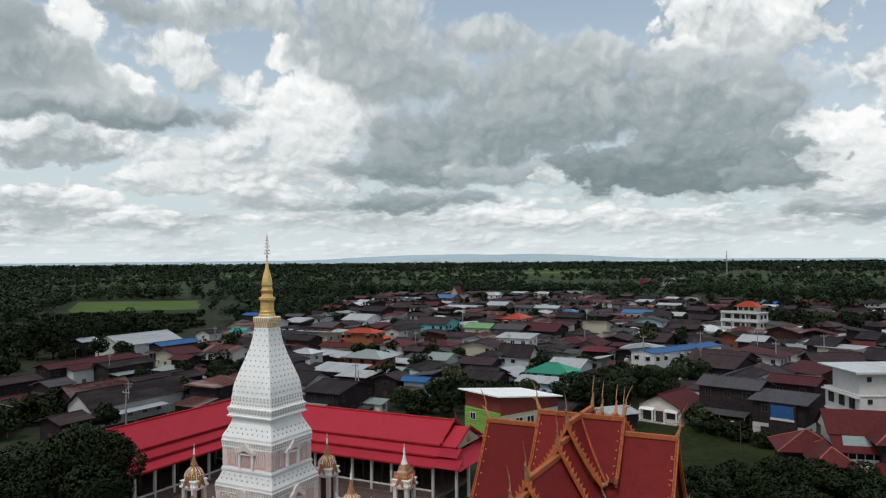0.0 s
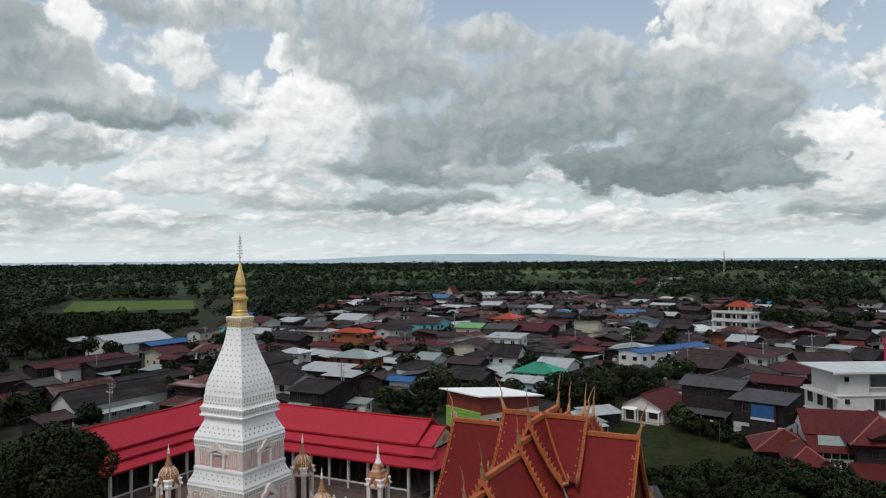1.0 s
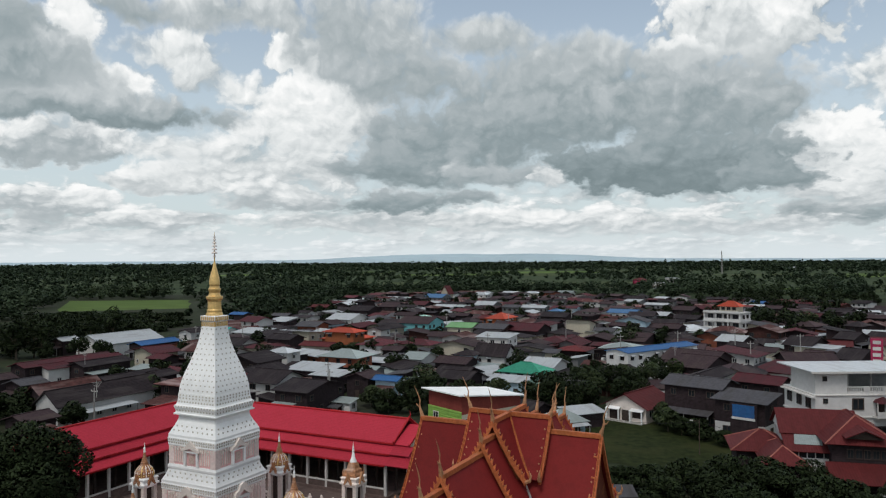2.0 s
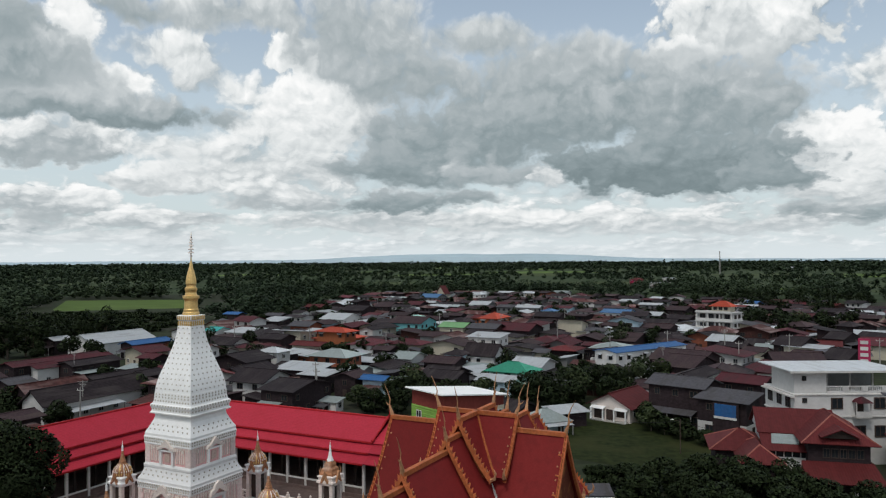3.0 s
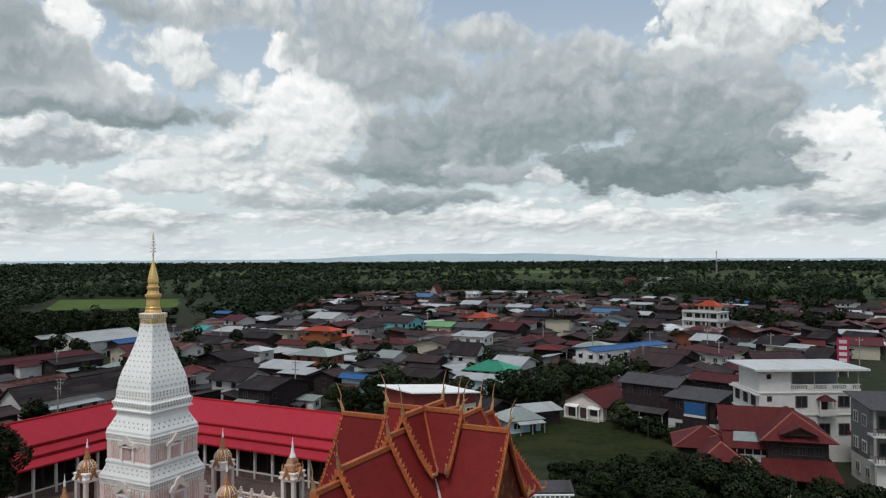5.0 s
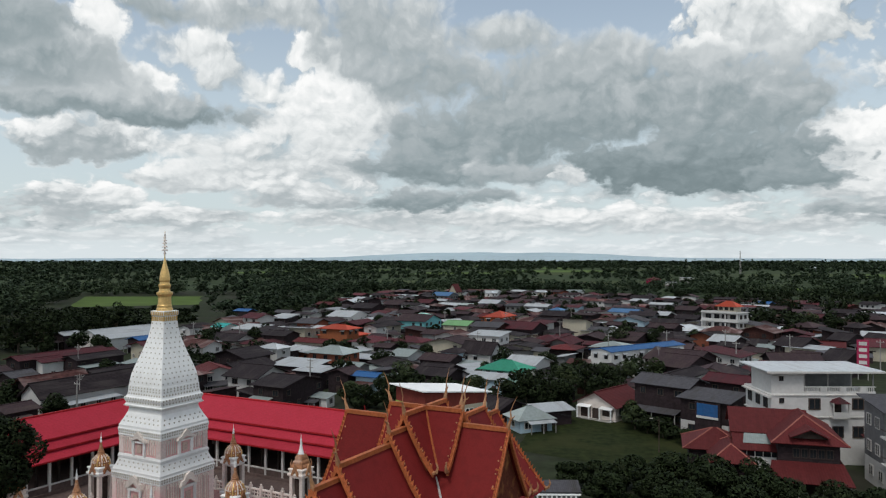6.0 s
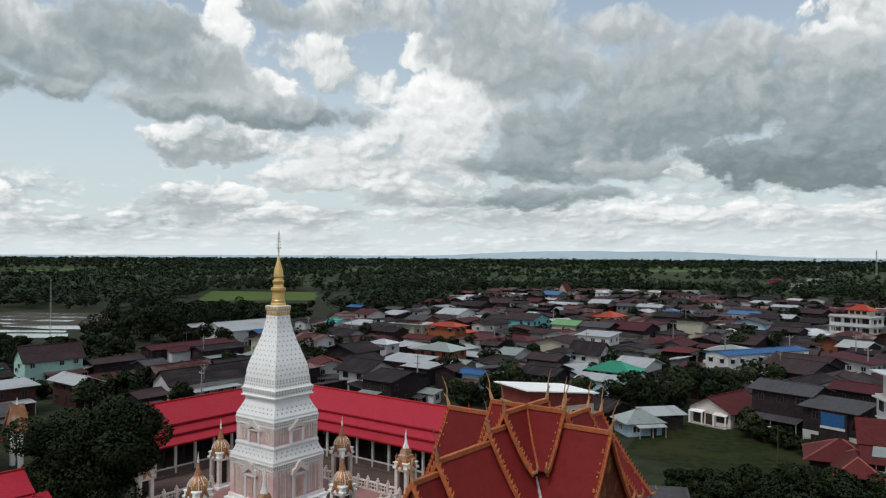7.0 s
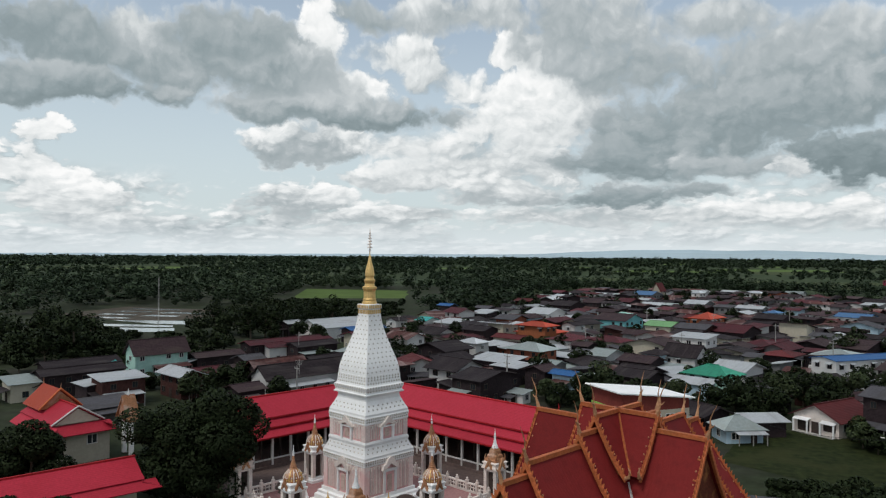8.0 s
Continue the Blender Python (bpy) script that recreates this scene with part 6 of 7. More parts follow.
def hip_block(t, x0, x1, y0, y1, he, rh, along, mat, over=0.9):
    """A hipped roof over a rectangle, ridge along 'x' or 'y', with pale hip caps."""
    cx, cy = (x0 + x1) / 2, (y0 + y1) / 2
    hx, hy = (x1 - x0) / 2 + over, (y1 - y0) / 2 + over
    r = max((hx - hy) if along == "x" else (hy - hx), 0.3)
    ends = [(cx - r, cy), (cx + r, cy)] if along == "x" else [(cx, cy - r), (cx, cy + r)]
    top = he + rh
    e = he - 0.25
    cor = [(cx - hx, cy - hy), (cx + hx, cy - hy), (cx + hx, cy + hy), (cx - hx, cy + hy)]
    A, B = [(*p, top) for p in ends]
    c = [(*p, e) for p in cor]
    bm = bmesh.new()
    if along == "x":
        quads = [[A, B, c[1], c[0]], [B, A, c[3], c[2]], [A, c[0], c[3]], [B, c[2], c[1]]]
        hips = [(A, c[0]), (A, c[3]), (B, c[1]), (B, c[2])]
    else:
        quads = [[A, B, c[3], c[0]], [B, A, c[1], c[2]], [A, c[0], c[1]], [B, c[2], c[3]]]
        hips = [(A, c[0]), (A, c[1]), (B, c[2]), (B, c[3])]
    for q in quads:
        slab(bm, q, 0.12)
    roof = part("roof", bm, mat, t)
    for p, q in hips + [(A, B)]:
        bm = bmesh.new()
        tube(bm, [p, q], [0.11, 0.11], 5)
        part("hip_cap", bm, ROOFS["red"] if p is A and q is B else HIPCAP, roof)


HIPCAP = surface("pale_terracotta_cap", (0.30, 0.11, 0.085), 0.8, 3.0, 0.2, 0.3)


balcony_house()


def narrow_house():
    """Tall narrow house with stacked balconies beside the villa."""
    t = thing("town_house", pose(70.9, 95.6, 0, 0, 0, -8), "tall narrow grey house with stacked railed balconies", "house")
    w, d = 8.0, 8.0
    part("ground_floor", boxed(0, w, 0.6, d, 0, 3.6), WALLS["white"], t, "whitewashed ground floor")
    part("upper_walls", boxed(0, w, 1.8, d, 3.6, 11.0), WALLS["grey"], t, "grey rendered upper walls")
    for z in (3.6, 7.2):
        part("balcony_slab", boxed(-0.3, w, -0.3, 1.9, z, z + 0.25), WALLS["white"], t)
        part("hand_rail", boxed(-0.25, w, -0.25, -0.17, z + 1.1, z + 1.18), FRAME_DARK, t)
        part("side_rail", boxed(-0.25, -0.17, -0.25, 1.8, z + 1.1, z + 1.18), FRAME_DARK, t)
        for i in range(20):
            x = -0.2 + i * 0.42
            part("rail_bar", boxed(x - 0.025, x + 0.025, -0.23, -0.19, z + 0.25, z + 1.1), FRAME_DARK, t)
    for x in (-0.15, 3.9, 7.8):
        for z0, z1 in ((0, 3.6), (3.85, 7.2), (7.45, 10.9)):
            part("post", boxed(x - 0.14, x + 0.14, -0.2, 0.08, z0, z1), POLE, t)
    bm = bmesh.new()
    slab(bm, [(-0.9, -1.0, 11.0), (w + 0.6, -1.0, 11.0), (w + 0.6, d + 0.5, 11.9), (-0.9, d + 0.5, 11.9)], 0.12)
    part("roof", bm, ROOFS["grey"], t, "low grey sheet roof")
    for z in (5.2, 8.8):
        for x in (2.0, 5.6):
            put_window(t, x, 1.75, z, 0, 1.5, 1.5, False, True)
        for y in (3.4, 6.2):
            put_window(t, -0.05, y, z, -90, 1.2, 1.3, False, False)
    for y in (2.4, 5.6):
        put_window(t, -0.05, y, 1.9, -90, 1.1, 1.2)
    put_door(t, 2.4, 0.55, 0.0, 0, 1.4, 2.3)


narrow_house()


def red_villa():
    t = thing("villa", pose(60.5, 99.0, 0, 0, 0, -15), "two-storey dark timber villa with nested red hipped roofs", "house")
    red = ROOFS["red"]
    part("main_wall", boxed(-2.8, 4.6, -3.6, 8.0, 0, 7.2), WALLS["wood"], t, "dark timber upper walls")
    hip_block(t, -2.8, 4.6, -3.6, 8.0, 7.2, 2.7, "y", red, 1.0)
    part("back_wall", boxed(-7.6, -2.3, 1.4, 8.0, 0, 7.0), WALLS["white"], t, "white rear wing wall")
    for s in (-1, 1):
        bm = bmesh.new()
        slab(bm, [(-8.4, 4.7, 9.7), (2.0, 4.7, 9.7), (2.0, 4.7 + s * 4.2, 7.0), (-8.4, 4.7 + s * 4.2, 7.0)], 0.12)
        part("rear_roof_slope", bm, red, t)
    bm = bmesh.new()
    lump(bm, [(-8.0, 1.2, 7.0), (-8.0, 8.2, 7.0), (-8.0, 4.7, 9.4), (-7.8, 1.2, 7.0), (-7.8, 8.2, 7.0), (-7.8, 4.7, 9.4)], [(0, 1, 2), (5, 4, 3), (0, 3, 4, 1), (1, 4, 5, 2), (2, 5, 3, 0)])
    part("rear_gable", bm, WALLS["white"], t)
    # balcony bay with lean-to roof and pale sheet patch
    part("balcony_wall", boxed(-7.6, -2.3, -2.2, 1.5, 0, 4.4), WALLS["white"], t, "white balcony front")
    part("balcony_screen", boxed(-7.5, -2.4, -2.1, 1.3, 4.4, 5.4), GLASS, t, "dark glazed balcony")
    for i in range(6):
        x = -7.5 + i * 1.02
        part("balcony_post", boxed(x - 0.06, x + 0.06, -2.24, -2.12, 4.4, 5.4), FRAME, t)
    bm = bmesh.new()
    slab(bm, [(-8.2, -2.9, 5.35), (-2.2, -2.9, 5.35), (-2.2, 1.2, 7.1), (-8.2, 1.2, 7.1)], 0.1)
    part("balcony_roof", bm, red, t)
    bm = bmesh.new()
    slab(bm, [(-6.9, -1.5, 6.02), (-3.4, -1.5, 6.02), (-3.2, 1.0, 7.09), (-6.5, 1.0, 7.09)], 0.05)
    part("roof_sheet", bm, ROOFS["sage"], t, "pale grey sheet patch on the roof")
    # front gablet
    for s in (-1, 1):
        bm = bmesh.new()
        slab(bm, [(0.9, -5.0, 9.0), (0.9, -1.5, 9.0), (0.9 + s * 2.4, -1.5, 7.9), (0.9 + s * 2.4, -5.0, 7.9)], 0.1)
        part("gablet_slope", bm, red, t)
    bm = bmesh.new()
    lump(bm, [(-1.3, -4.4, 7.7), (3.1, -4.4, 7.7), (0.9, -4.4, 8.8), (-1.3, -4.2, 7.7), (3.1, -4.2, 7.7), (0.9, -4.2, 8.8)], [(0, 1, 2), (5, 4, 3), (0, 3, 4, 1), (1, 4, 5, 2), (2, 5, 3, 0)])
    part("gablet_panel", bm, SHADEWOOD, t)
    # skirt roof over the ground floor
    bm = bmesh.new()
    slab(bm, [(-4.6, -8.2, 2.9), (5.4, -8.2, 2.9), (5.0, -3.7, 4.5), (-3.6, -3.7, 4.5)], 0.12)
    part("skirt_roof", bm, red, t)
    bm = bmesh.new()
    slab(bm, [(5.4, -8.2, 2.9), (6.6, 7.0, 2.9), (4.7, 6.5, 4.5), (5.0, -3.7, 4.5)], 0.12)
    part("skirt_roof", bm, red, t)
    for x in (-3.8, -1.0, 2.0, 4.8):
        part("column", boxed(x - 0.3, x + 0.3, -7.6, -7.0, 0, 3.1), WALLS["white"], t, "white square column")
    for x in (-0.6, 0.4, 1.4, 2.4, 3.4):
        put_window(t, x, -3.66, 5.6, 0, 0.7, 1.0, False, True)
    for x in (-2.4, 0.8, 4.2):
        put_door(t, x, -3.66, 0.1, 0, 1.6, 2.4)
    for y in (-1.5, 1.5, 4.5):
        put_window(t, 4.66, y, 5.7, 90, 1.1, 1.1)
    part("wing_wall", boxed(-13.8, -6.4, 1.6, 8.4, 0, 4.4), WALLS["wood"], t)
    hip_block(t, -13.8, -6.4, 1.6, 8.4, 4.4, 2.0, "x", red)
    part("wing_front_wall", boxed(-10.6, -6.4, -4.4, 1.6, 0, 4.2), WALLS["wood"], t)
    hip_block(t, -10.6, -6.4, -4.4, 4.0, 4.2, 1.7, "y", red)


red_villa()


def blue_panel():
    """A blue roller sheet on the timber house beside the lawn."""
    t = thing("blue_shutter", pose(55.4, 127.0, 0, 0, 0, -43), "bright blue sheet shutter on a timber wall", "shutter")
    part("sheet", boxed(0.6, 4.3, -0.14, -0.06, 4.0, 6.1), ROOFS["blue"], t)
    part("sill", boxed(0.5, 4.4, -0.2, -0.05, 3.6, 4.0), WALLS["white"], t)
    part("wall_backing", boxed(0.2, 4.7, -0.06, 0.9, 0, 6.3), WALLS["wood"], t)


blue_shack()
blue_panel()


def temple_lodge():
    """Temple quarters with nested red roofs, beside the big tree."""
    t = thing("temple_lodge", pose(-71.5, 88.8, 0, 0, 0, -27), "cream temple lodge with nested red and orange roofs", "temple building")
    part("wall", boxed(-9, 5.2, -4.2, 4.2, 0, 5.0), WALLS["cream"], t)
    for s in (-1, 1):
        bm = bmesh.new()
        slab(bm, [(-10, 0, 8.2), (4.2, 0, 8.2), (4.2, s * 3.7, 5.9), (-10, s * 3.7, 5.9)], 0.13)
        part("roof_slope", bm, RED, t)
        bm = bmesh.new()
        slab(bm, [(-10, s * 3.5, 5.75), (6.2, s * 3.5, 5.75), (6.2, s * 5.2, 4.6), (-10, s * 5.2, 4.6)], 0.13)
        part("skirt_roof", bm, RED, t)
        bm = bmesh.new()
        slab(bm, [(-11, 0, 9.9), (-3.2, 0, 9.9), (-3.2, s * 3.1, 7.0), (-11, s * 3.1, 7.0)], 0.13)
        part("upper_roof_slope", bm, ROOFS["orange"], t, "orange tiled upper slope")
        bm = bmesh.new()
        tube(bm, [(-3.1, 0, 10.0), (-3.1, s * 3.2, 7.0)], [0.15, 0.15], 6)
        part("bargeboard", bm, ORANGE, t)
        bm = bmesh.new()
        tube(bm, [(4.3, 0, 8.35), (4.3, s * 3.8, 5.95)], [0.13, 0.13], 6)
        part("bargeboard", bm, FRAME, t)
    bm = bmesh.new()
    slab(bm, [(4.1, -4.6, 5.7), (4.1, 4.6, 5.7), (6.4, 5.2, 4.6), (6.4, -5.2, 4.6)], 0.13)
    part("end_skirt_roof", bm, RED, t)
    for x, w, z0, z1, mat in ((4.0, 3.3, 5.8, 8.0, WALLS["cream"]), (-3.4, 2.8, 7.0, 9.6, GILT)):
        bm = bmesh.new()
        lump(bm, [(x, -w, z0), (x, w, z0), (x, 0, z1), (x - 0.2, -w, z0), (x - 0.2, w, z0), (x - 0.2, 0, z1)], [(0, 1, 2), (5, 4, 3), (0, 3, 4, 1), (1, 4, 5, 2), (2, 5, 3, 0)])
        part("gable_panel", bm, mat, t)
    for x, y in ((-10.8, 0), (-3.1, 0)):
        bm = bmesh.new()
        tube(bm, [(x, y, 9.8), (x, y, 10.3), (x + 0.2, y, 10.9)], [0.14, 0.08, 0.01], 6)
        part("finial", bm, GILT, t)
    part("ridge_cap", boxed(-10, 4.3, -0.14, 0.14, 8.15, 8.35), RED_DARK, t)
    put_window(t, 5.25, 1.6, 3.4, 90, 1.3, 1.2)
    put_window(t, 5.25, -1.6, 1.2, 90, 0.5, 0.5)
    put_window(t, 1.5, -4.25, 3.2, 0, 1.3, 1.1)
    put_window(t, -2.5, -4.25, 3.2, 0, 1.3, 1.1)


temple_lodge()


def low_hall():
    """Low red-roofed hall beside the big tree."""
    t = thing("low_hall", pose(-50.5, 66.0, 0, 0, 0, 60), "low hall with red tiled gable roof", "temple building")
    part("wall", boxed(-9.5, 7.2, -3.6, 3.6, 0, 3.8), WALLS["cream"], t)
    for s in (-1, 1):
        bm = bmesh.new()
        slab(bm, [(-10.5, 0, 6.3), (8.2, 0, 6.3), (8.2, s * 3.4, 4.3), (-10.5, s * 3.4, 4.3)], 0.13)
        part("roof_slope", bm, RED, t)
        bm = bmesh.new()
        slab(bm, [(-10.5, s * 3.2, 4.15), (9.6, s * 3.2, 4.15), (9.6, s * 4.8, 3.4), (-10.5, s * 4.8, 3.4)], 0.13)
        part("skirt_roof", bm, RED, t)
    part("ridge_cap", boxed(-10.5, 8.3, -0.14, 0.14, 6.25, 6.45), RED_DARK, t)
    bm = bmesh.new()
    slab(bm, [(7.8, -3.6, 4.2), (7.8, 3.6, 4.2), (9.8, 4.8, 3.4), (9.8, -4.8, 3.4)], 0.13)
    part("end_skirt_roof", bm, RED, t)
    bm = bmesh.new()
    lump(bm, [(7.9, -3.2, 4.2), (7.9, 3.2, 4.2), (7.9, 0, 6.1), (7.7, -3.2, 4.2), (7.7, 3.2, 4.2), (7.7, 0, 6.1)], [(0, 1, 2), (5, 4, 3), (0, 3, 4, 1), (1, 4, 5, 2), (2, 5, 3, 0)])
    part("gable_panel", bm, WALLS["cream"], t)


low_hall()


def bell_gate():
    t = thing("gate_tower", pose(-64.0, 93.0, 0, 0, 0, -27), "slim gate tower with pointed gilded red gable", "gate")
    for x in (-1.3, 1.3):
        part("pillar", boxed(x - 0.3, x + 0.3, -0.3, 0.3, 0, 5.2, 0.03), WHITE, t)
    part("beam", boxed(-1.8, 1.8, -0.5, 0.5, 5.2, 5.6, 0.03), GILT, t)
    for s in (-1, 1):
        bm = bmesh.new()
        slab(bm, [(-0.0, -1.0, 9.2), (-0.0, 1.0, 9.2), (s * 1.9, 1.2, 5.6), (s * 1.9, -1.2, 5.6)], 0.12)
        part("roof_slope", bm, GILT, t, "worn gilded red roof slope")
    bm = bmesh.new()
    lump(bm, [(-1.6, -0.9, 5.7), (1.6, -0.9, 5.7), (0, -0.9, 8.9), (-1.6, -0.7, 5.7), (1.6, -0.7, 5.7), (0, -0.7, 8.9)], [(0, 1, 2), (5, 4, 3), (0, 3, 4, 1), (1, 4, 5, 2), (2, 5, 3, 0)])
    part("gable_panel", bm, GILT, t)
    bm = bmesh.new()
    lathe(bm, [(0.2, 9.1), (0.12, 9.5), (0.01, 10.2)], 8)
    part("finial", bm, WHITE, t)


bell_gate()


def yard_fence(x0, y0, x1, y1):
    turn = math.degrees(math.atan2(y1 - y0, x1 - x0))
    length = math.hypot(x1 - x0, y1 - y0)
    t = thing("yard_fence", pose(x0, y0, 0, 0, 0, turn), "low white slatted concrete fence", "fence")
    part("top_rail", boxed(0, length, -0.12, 0.12, 1.5, 1.68), WHITE, t)
    part("base_rail", boxed(0, length, -0.14, 0.14, 0, 0.5), WHITE, t)
    for i in range(int(length / 0.6) + 1):
        part("slat", boxed(i * 0.6 - 0.1, i * 0.6 + 0.1, -0.08, 0.08, 0.5, 1.5), WHITE, t)


yard_fence(24.6, 90.2, 30.0, 90.2)
house(27.7, 93.0, 0, 4.4, 2.2, 1.5, "shed", "l", "grey", "grey", rh=0.5, windows=False, over=0.4)

house(-14.5, 152.5, -27, 5.0, 2.6, 2.0, "shed", "l", "sage", "white", rh=0.5, over=0.4)
house(21.5, 141.5, -48, 9.0, 6.0, 3.0, "gable", "l", "dark", "wood", rh=1.2, over=0.9)


def bungalow():
    t = thing("bungalow", pose(44.7, 145.1, 0, 0, 0, -42), "pale pink bungalow with red gabled roof and shaded porch", "house")
    w, d, he, rh = 4.2, 5.5, 3.1, 2.1
    bm = bmesh.new()
    sec = [(-w, 0), (w, 0), (w, he), (0, he + rh), (-w, he)]
    lump(bm, [(a, -d, c) for a, c in sec] + [(a, d, c) for a, c in sec], [(0, 1, 2, 3, 4), (9, 8, 7, 6, 5)] + [(i, i + 5, (i + 1) % 5 + 5, (i + 1) % 5) for i in range(5)])
    bmesh.ops.recalc_face_normals(bm, faces=bm.faces[:])
    part("wall", bm, PALE, t)
    k = rh / w
    # left slope in darker maroon, right slope in red
    for s, mat in ((-1, ROOFS["maroon"]), (1, ROOFS["red"])):
        bm = bmesh.new()
        slab(bm, [(0, -d - 0.7, he + rh + 0.1), (0, d + 0.7, he + rh + 0.1), (s * (w + 0.8), d + 0.7, he + 0.1 - 0.8 * k), (s * (w + 0.8), -d - 0.7, he + 0.1 - 0.8 * k)], 0.12)
        part("roof_slope", bm, mat, t)
    part("ridge_cap", boxed(-0.14, 0.14, -d - 0.72, d + 0.72, he + rh + 0.08, he + rh + 0.24), ROOFS["red"], t)
    # dark panels painted as the shade in porch openings, awnings and white columns in front
    for x0, x1, z0, z1 in ((-3.4, -1.2, 0.25, 2.3), (-0.8, 1.0, 0.1, 2.2), (1.4, 3.6, 0.9, 2.2)):
        part("porch_opening", boxed(x0, x1, -d - 0.04, -d + 0.1, z0, z1), SHADEWOOD, t, "dark panel painted as the shade in a porch opening")
    for x0, x1 in ((-3.8, -0.9), (1.2, 3.9)):
        bm = bmesh.new()
        slab(bm, [(x0, -d - 1.1, 2.35), (x1, -d - 1.1, 2.35), (x1, -d, 2.7), (x0, -d, 2.7)], 0.1)
        part("awning", bm, WHITE, t, "white porch awning")
        for x in (x0 + 0.15, x1 - 0.15):
            part("column", boxed(x - 0.12, x + 0.12, -d - 1.05, -d - 0.81, 0, 2.3), WHITE, t, "white porch column")
    part("step", boxed(-3.8, 3.9, -d - 1.3, -d, 0, 0.18), CONCRETE, t)
    for y in (-3.4, -0.5, 2.6):
        put_window(t, w + 0.04, y, 1.7, 90, 1.4, 1.1)


bungalow()

# ---------------------------------------------------------------- trees


def tree(x, y, tall, wide, clumps, size, seed, mat=None, name="tree", label="dense dark green broadleaf tree", foot=0.22, lobes_n=9):
    rng = np.random.default_rng(seed)
    t = thing(name, pose(x, y, 0), label, "tree", "trees" if clumps < 8000 else "")
    bm = bmesh.new()
    r0 = max(0.12, tall * 0.028)
    lean = rng.normal(size=2) * tall * 0.02
    top = (lean[0], lean[1], tall * 0.62)
    tube(bm, [(0, 0, 0), (lean[0] * 0.4, lean[1] * 0.4, tall * 0.3), top], [r0, r0 * 0.8, r0 * 0.4], 7)
    lobes = []
    for i in range(lobes_n):
        a = 2 * math.pi * (i + rng.uniform(-0.3, 0.3)) / lobes_n * 1.618 * 2
        rr = wide * rng.uniform(0.25, 0.68)
        zz = tall * rng.uniform(foot + 0.16, 0.80)
        lr = wide * rng.uniform(0.30, 0.48)
        lobes.append((rr * math.cos(a), rr * math.sin(a), zz, lr, min(lr * 0.8, tall * 0.2)))
        if i % 2 == 0:
            tube(bm, [(lean[0] * 0.4, lean[1] * 0.4, tall * 0.3), (rr * 0.5 * math.cos(a), rr * 0.5 * math.sin(a), (tall * 0.3 + zz) / 2), (rr * math.cos(a), rr * math.sin(a), zz)], [r0 * 0.5, r0 * 0.35, r0 * 0.1], 5)
    lobes.append((lean[0], lean[1], tall * 0.80, wide * 0.42, tall * 0.2))
    part("trunk", bm, BARK, t)
    pts, side = crown_points(rng, clumps, lobes)
    pts[:, 2] = np.maximum(pts[:, 2], 0.15)
    quads_mesh("crown", leaf_quads(rng, pts, side, np.full(clumps, size)), mat or LEAF, t)
    return t


FAR_CROWNS = []


def far_tree(x, y, tall, wide, seed):
    """One crown and stem of the joined trees that stand too far off to count."""
    rng = np.random.default_rng(seed)
    lobes = [(rng.normal() * wide * 0.42, rng.normal() * wide * 0.42, tall * rng.uniform(0.25, 0.75), wide * rng.uniform(0.32, 0.5), tall * 0.18) for _ in range(6)]
    lobes.append((0, 0, tall * 0.78, wide * 0.42, tall * 0.2))
    pts, side = crown_points(rng, 340, lobes)
    pts[:, 2] = np.maximum(pts[:, 2], 0.2)
    stem = np.stack([np.zeros(10), np.zeros(10), np.linspace(0.1, tall * 0.6, 10)], 1)
    round_stem = np.tile([0.0, -1.0, 0.0], (10, 1))
    FAR_CROWNS.append(leaf_quads(rng, np.concatenate([pts, stem]) + (x, y, 0), np.concatenate([side, round_stem]), np.full(350, 0.66)))


tree(-44.4, 77.6, 12.4, 6.2, 34000, 0.20, 1, label="large dense dark tree beside the cloister", foot=0.02, lobes_n=26)
tree(-38.3, 78.8, 14.2, 6.1, 36000, 0.20, 2, label="large dense dark tree beside the cloister", foot=0.0, lobes_n=26)
tree(-61.0, 72.0, 10.0, 5.5, 24000, 0.20, 3, label="spreading dark tree beside the lodge", foot=0.05, lobes_n=10)
tree(-44.0, 57.0, 6.3, 3.6, 11000, 0.18, 4, label="bushy tree in front of the low hall", foot=0.05)
tree(-50.0, 58.5, 5.6, 3.0, 9000, 0.18, 5, label="bushy tree in front of the low hall", foot=0.05)
# hedge trees between the lawn and the temple hall
for i, (x, y, h, w) in enumerate(((30, 99, 3.2, 3.0), (34, 97.5, 3.8, 3.4), (38.5, 98, 4.6, 3.4), (43, 96.5, 5.4, 4.2), (48, 96, 5.2, 4.0), (52.5, 93, 5.6, 4.4), (46, 90, 5.6, 4.0), (39, 91, 4.8, 3.8),
                                  (34, 91, 4.0, 3.4), (52, 87, 5.2, 4.2), (58, 84, 5.4, 4.0), (63, 82, 5.0, 3.6), (41, 85, 5.0, 4.0), (47, 82, 5.4, 4.4), (54, 79, 5.2, 4.2))):
    tree(x, y, h, w, 5200, 0.19, 20 + i, LEAF, label="low bushy tree at the edge of the lawn", foot=0.0, lobes_n=8)
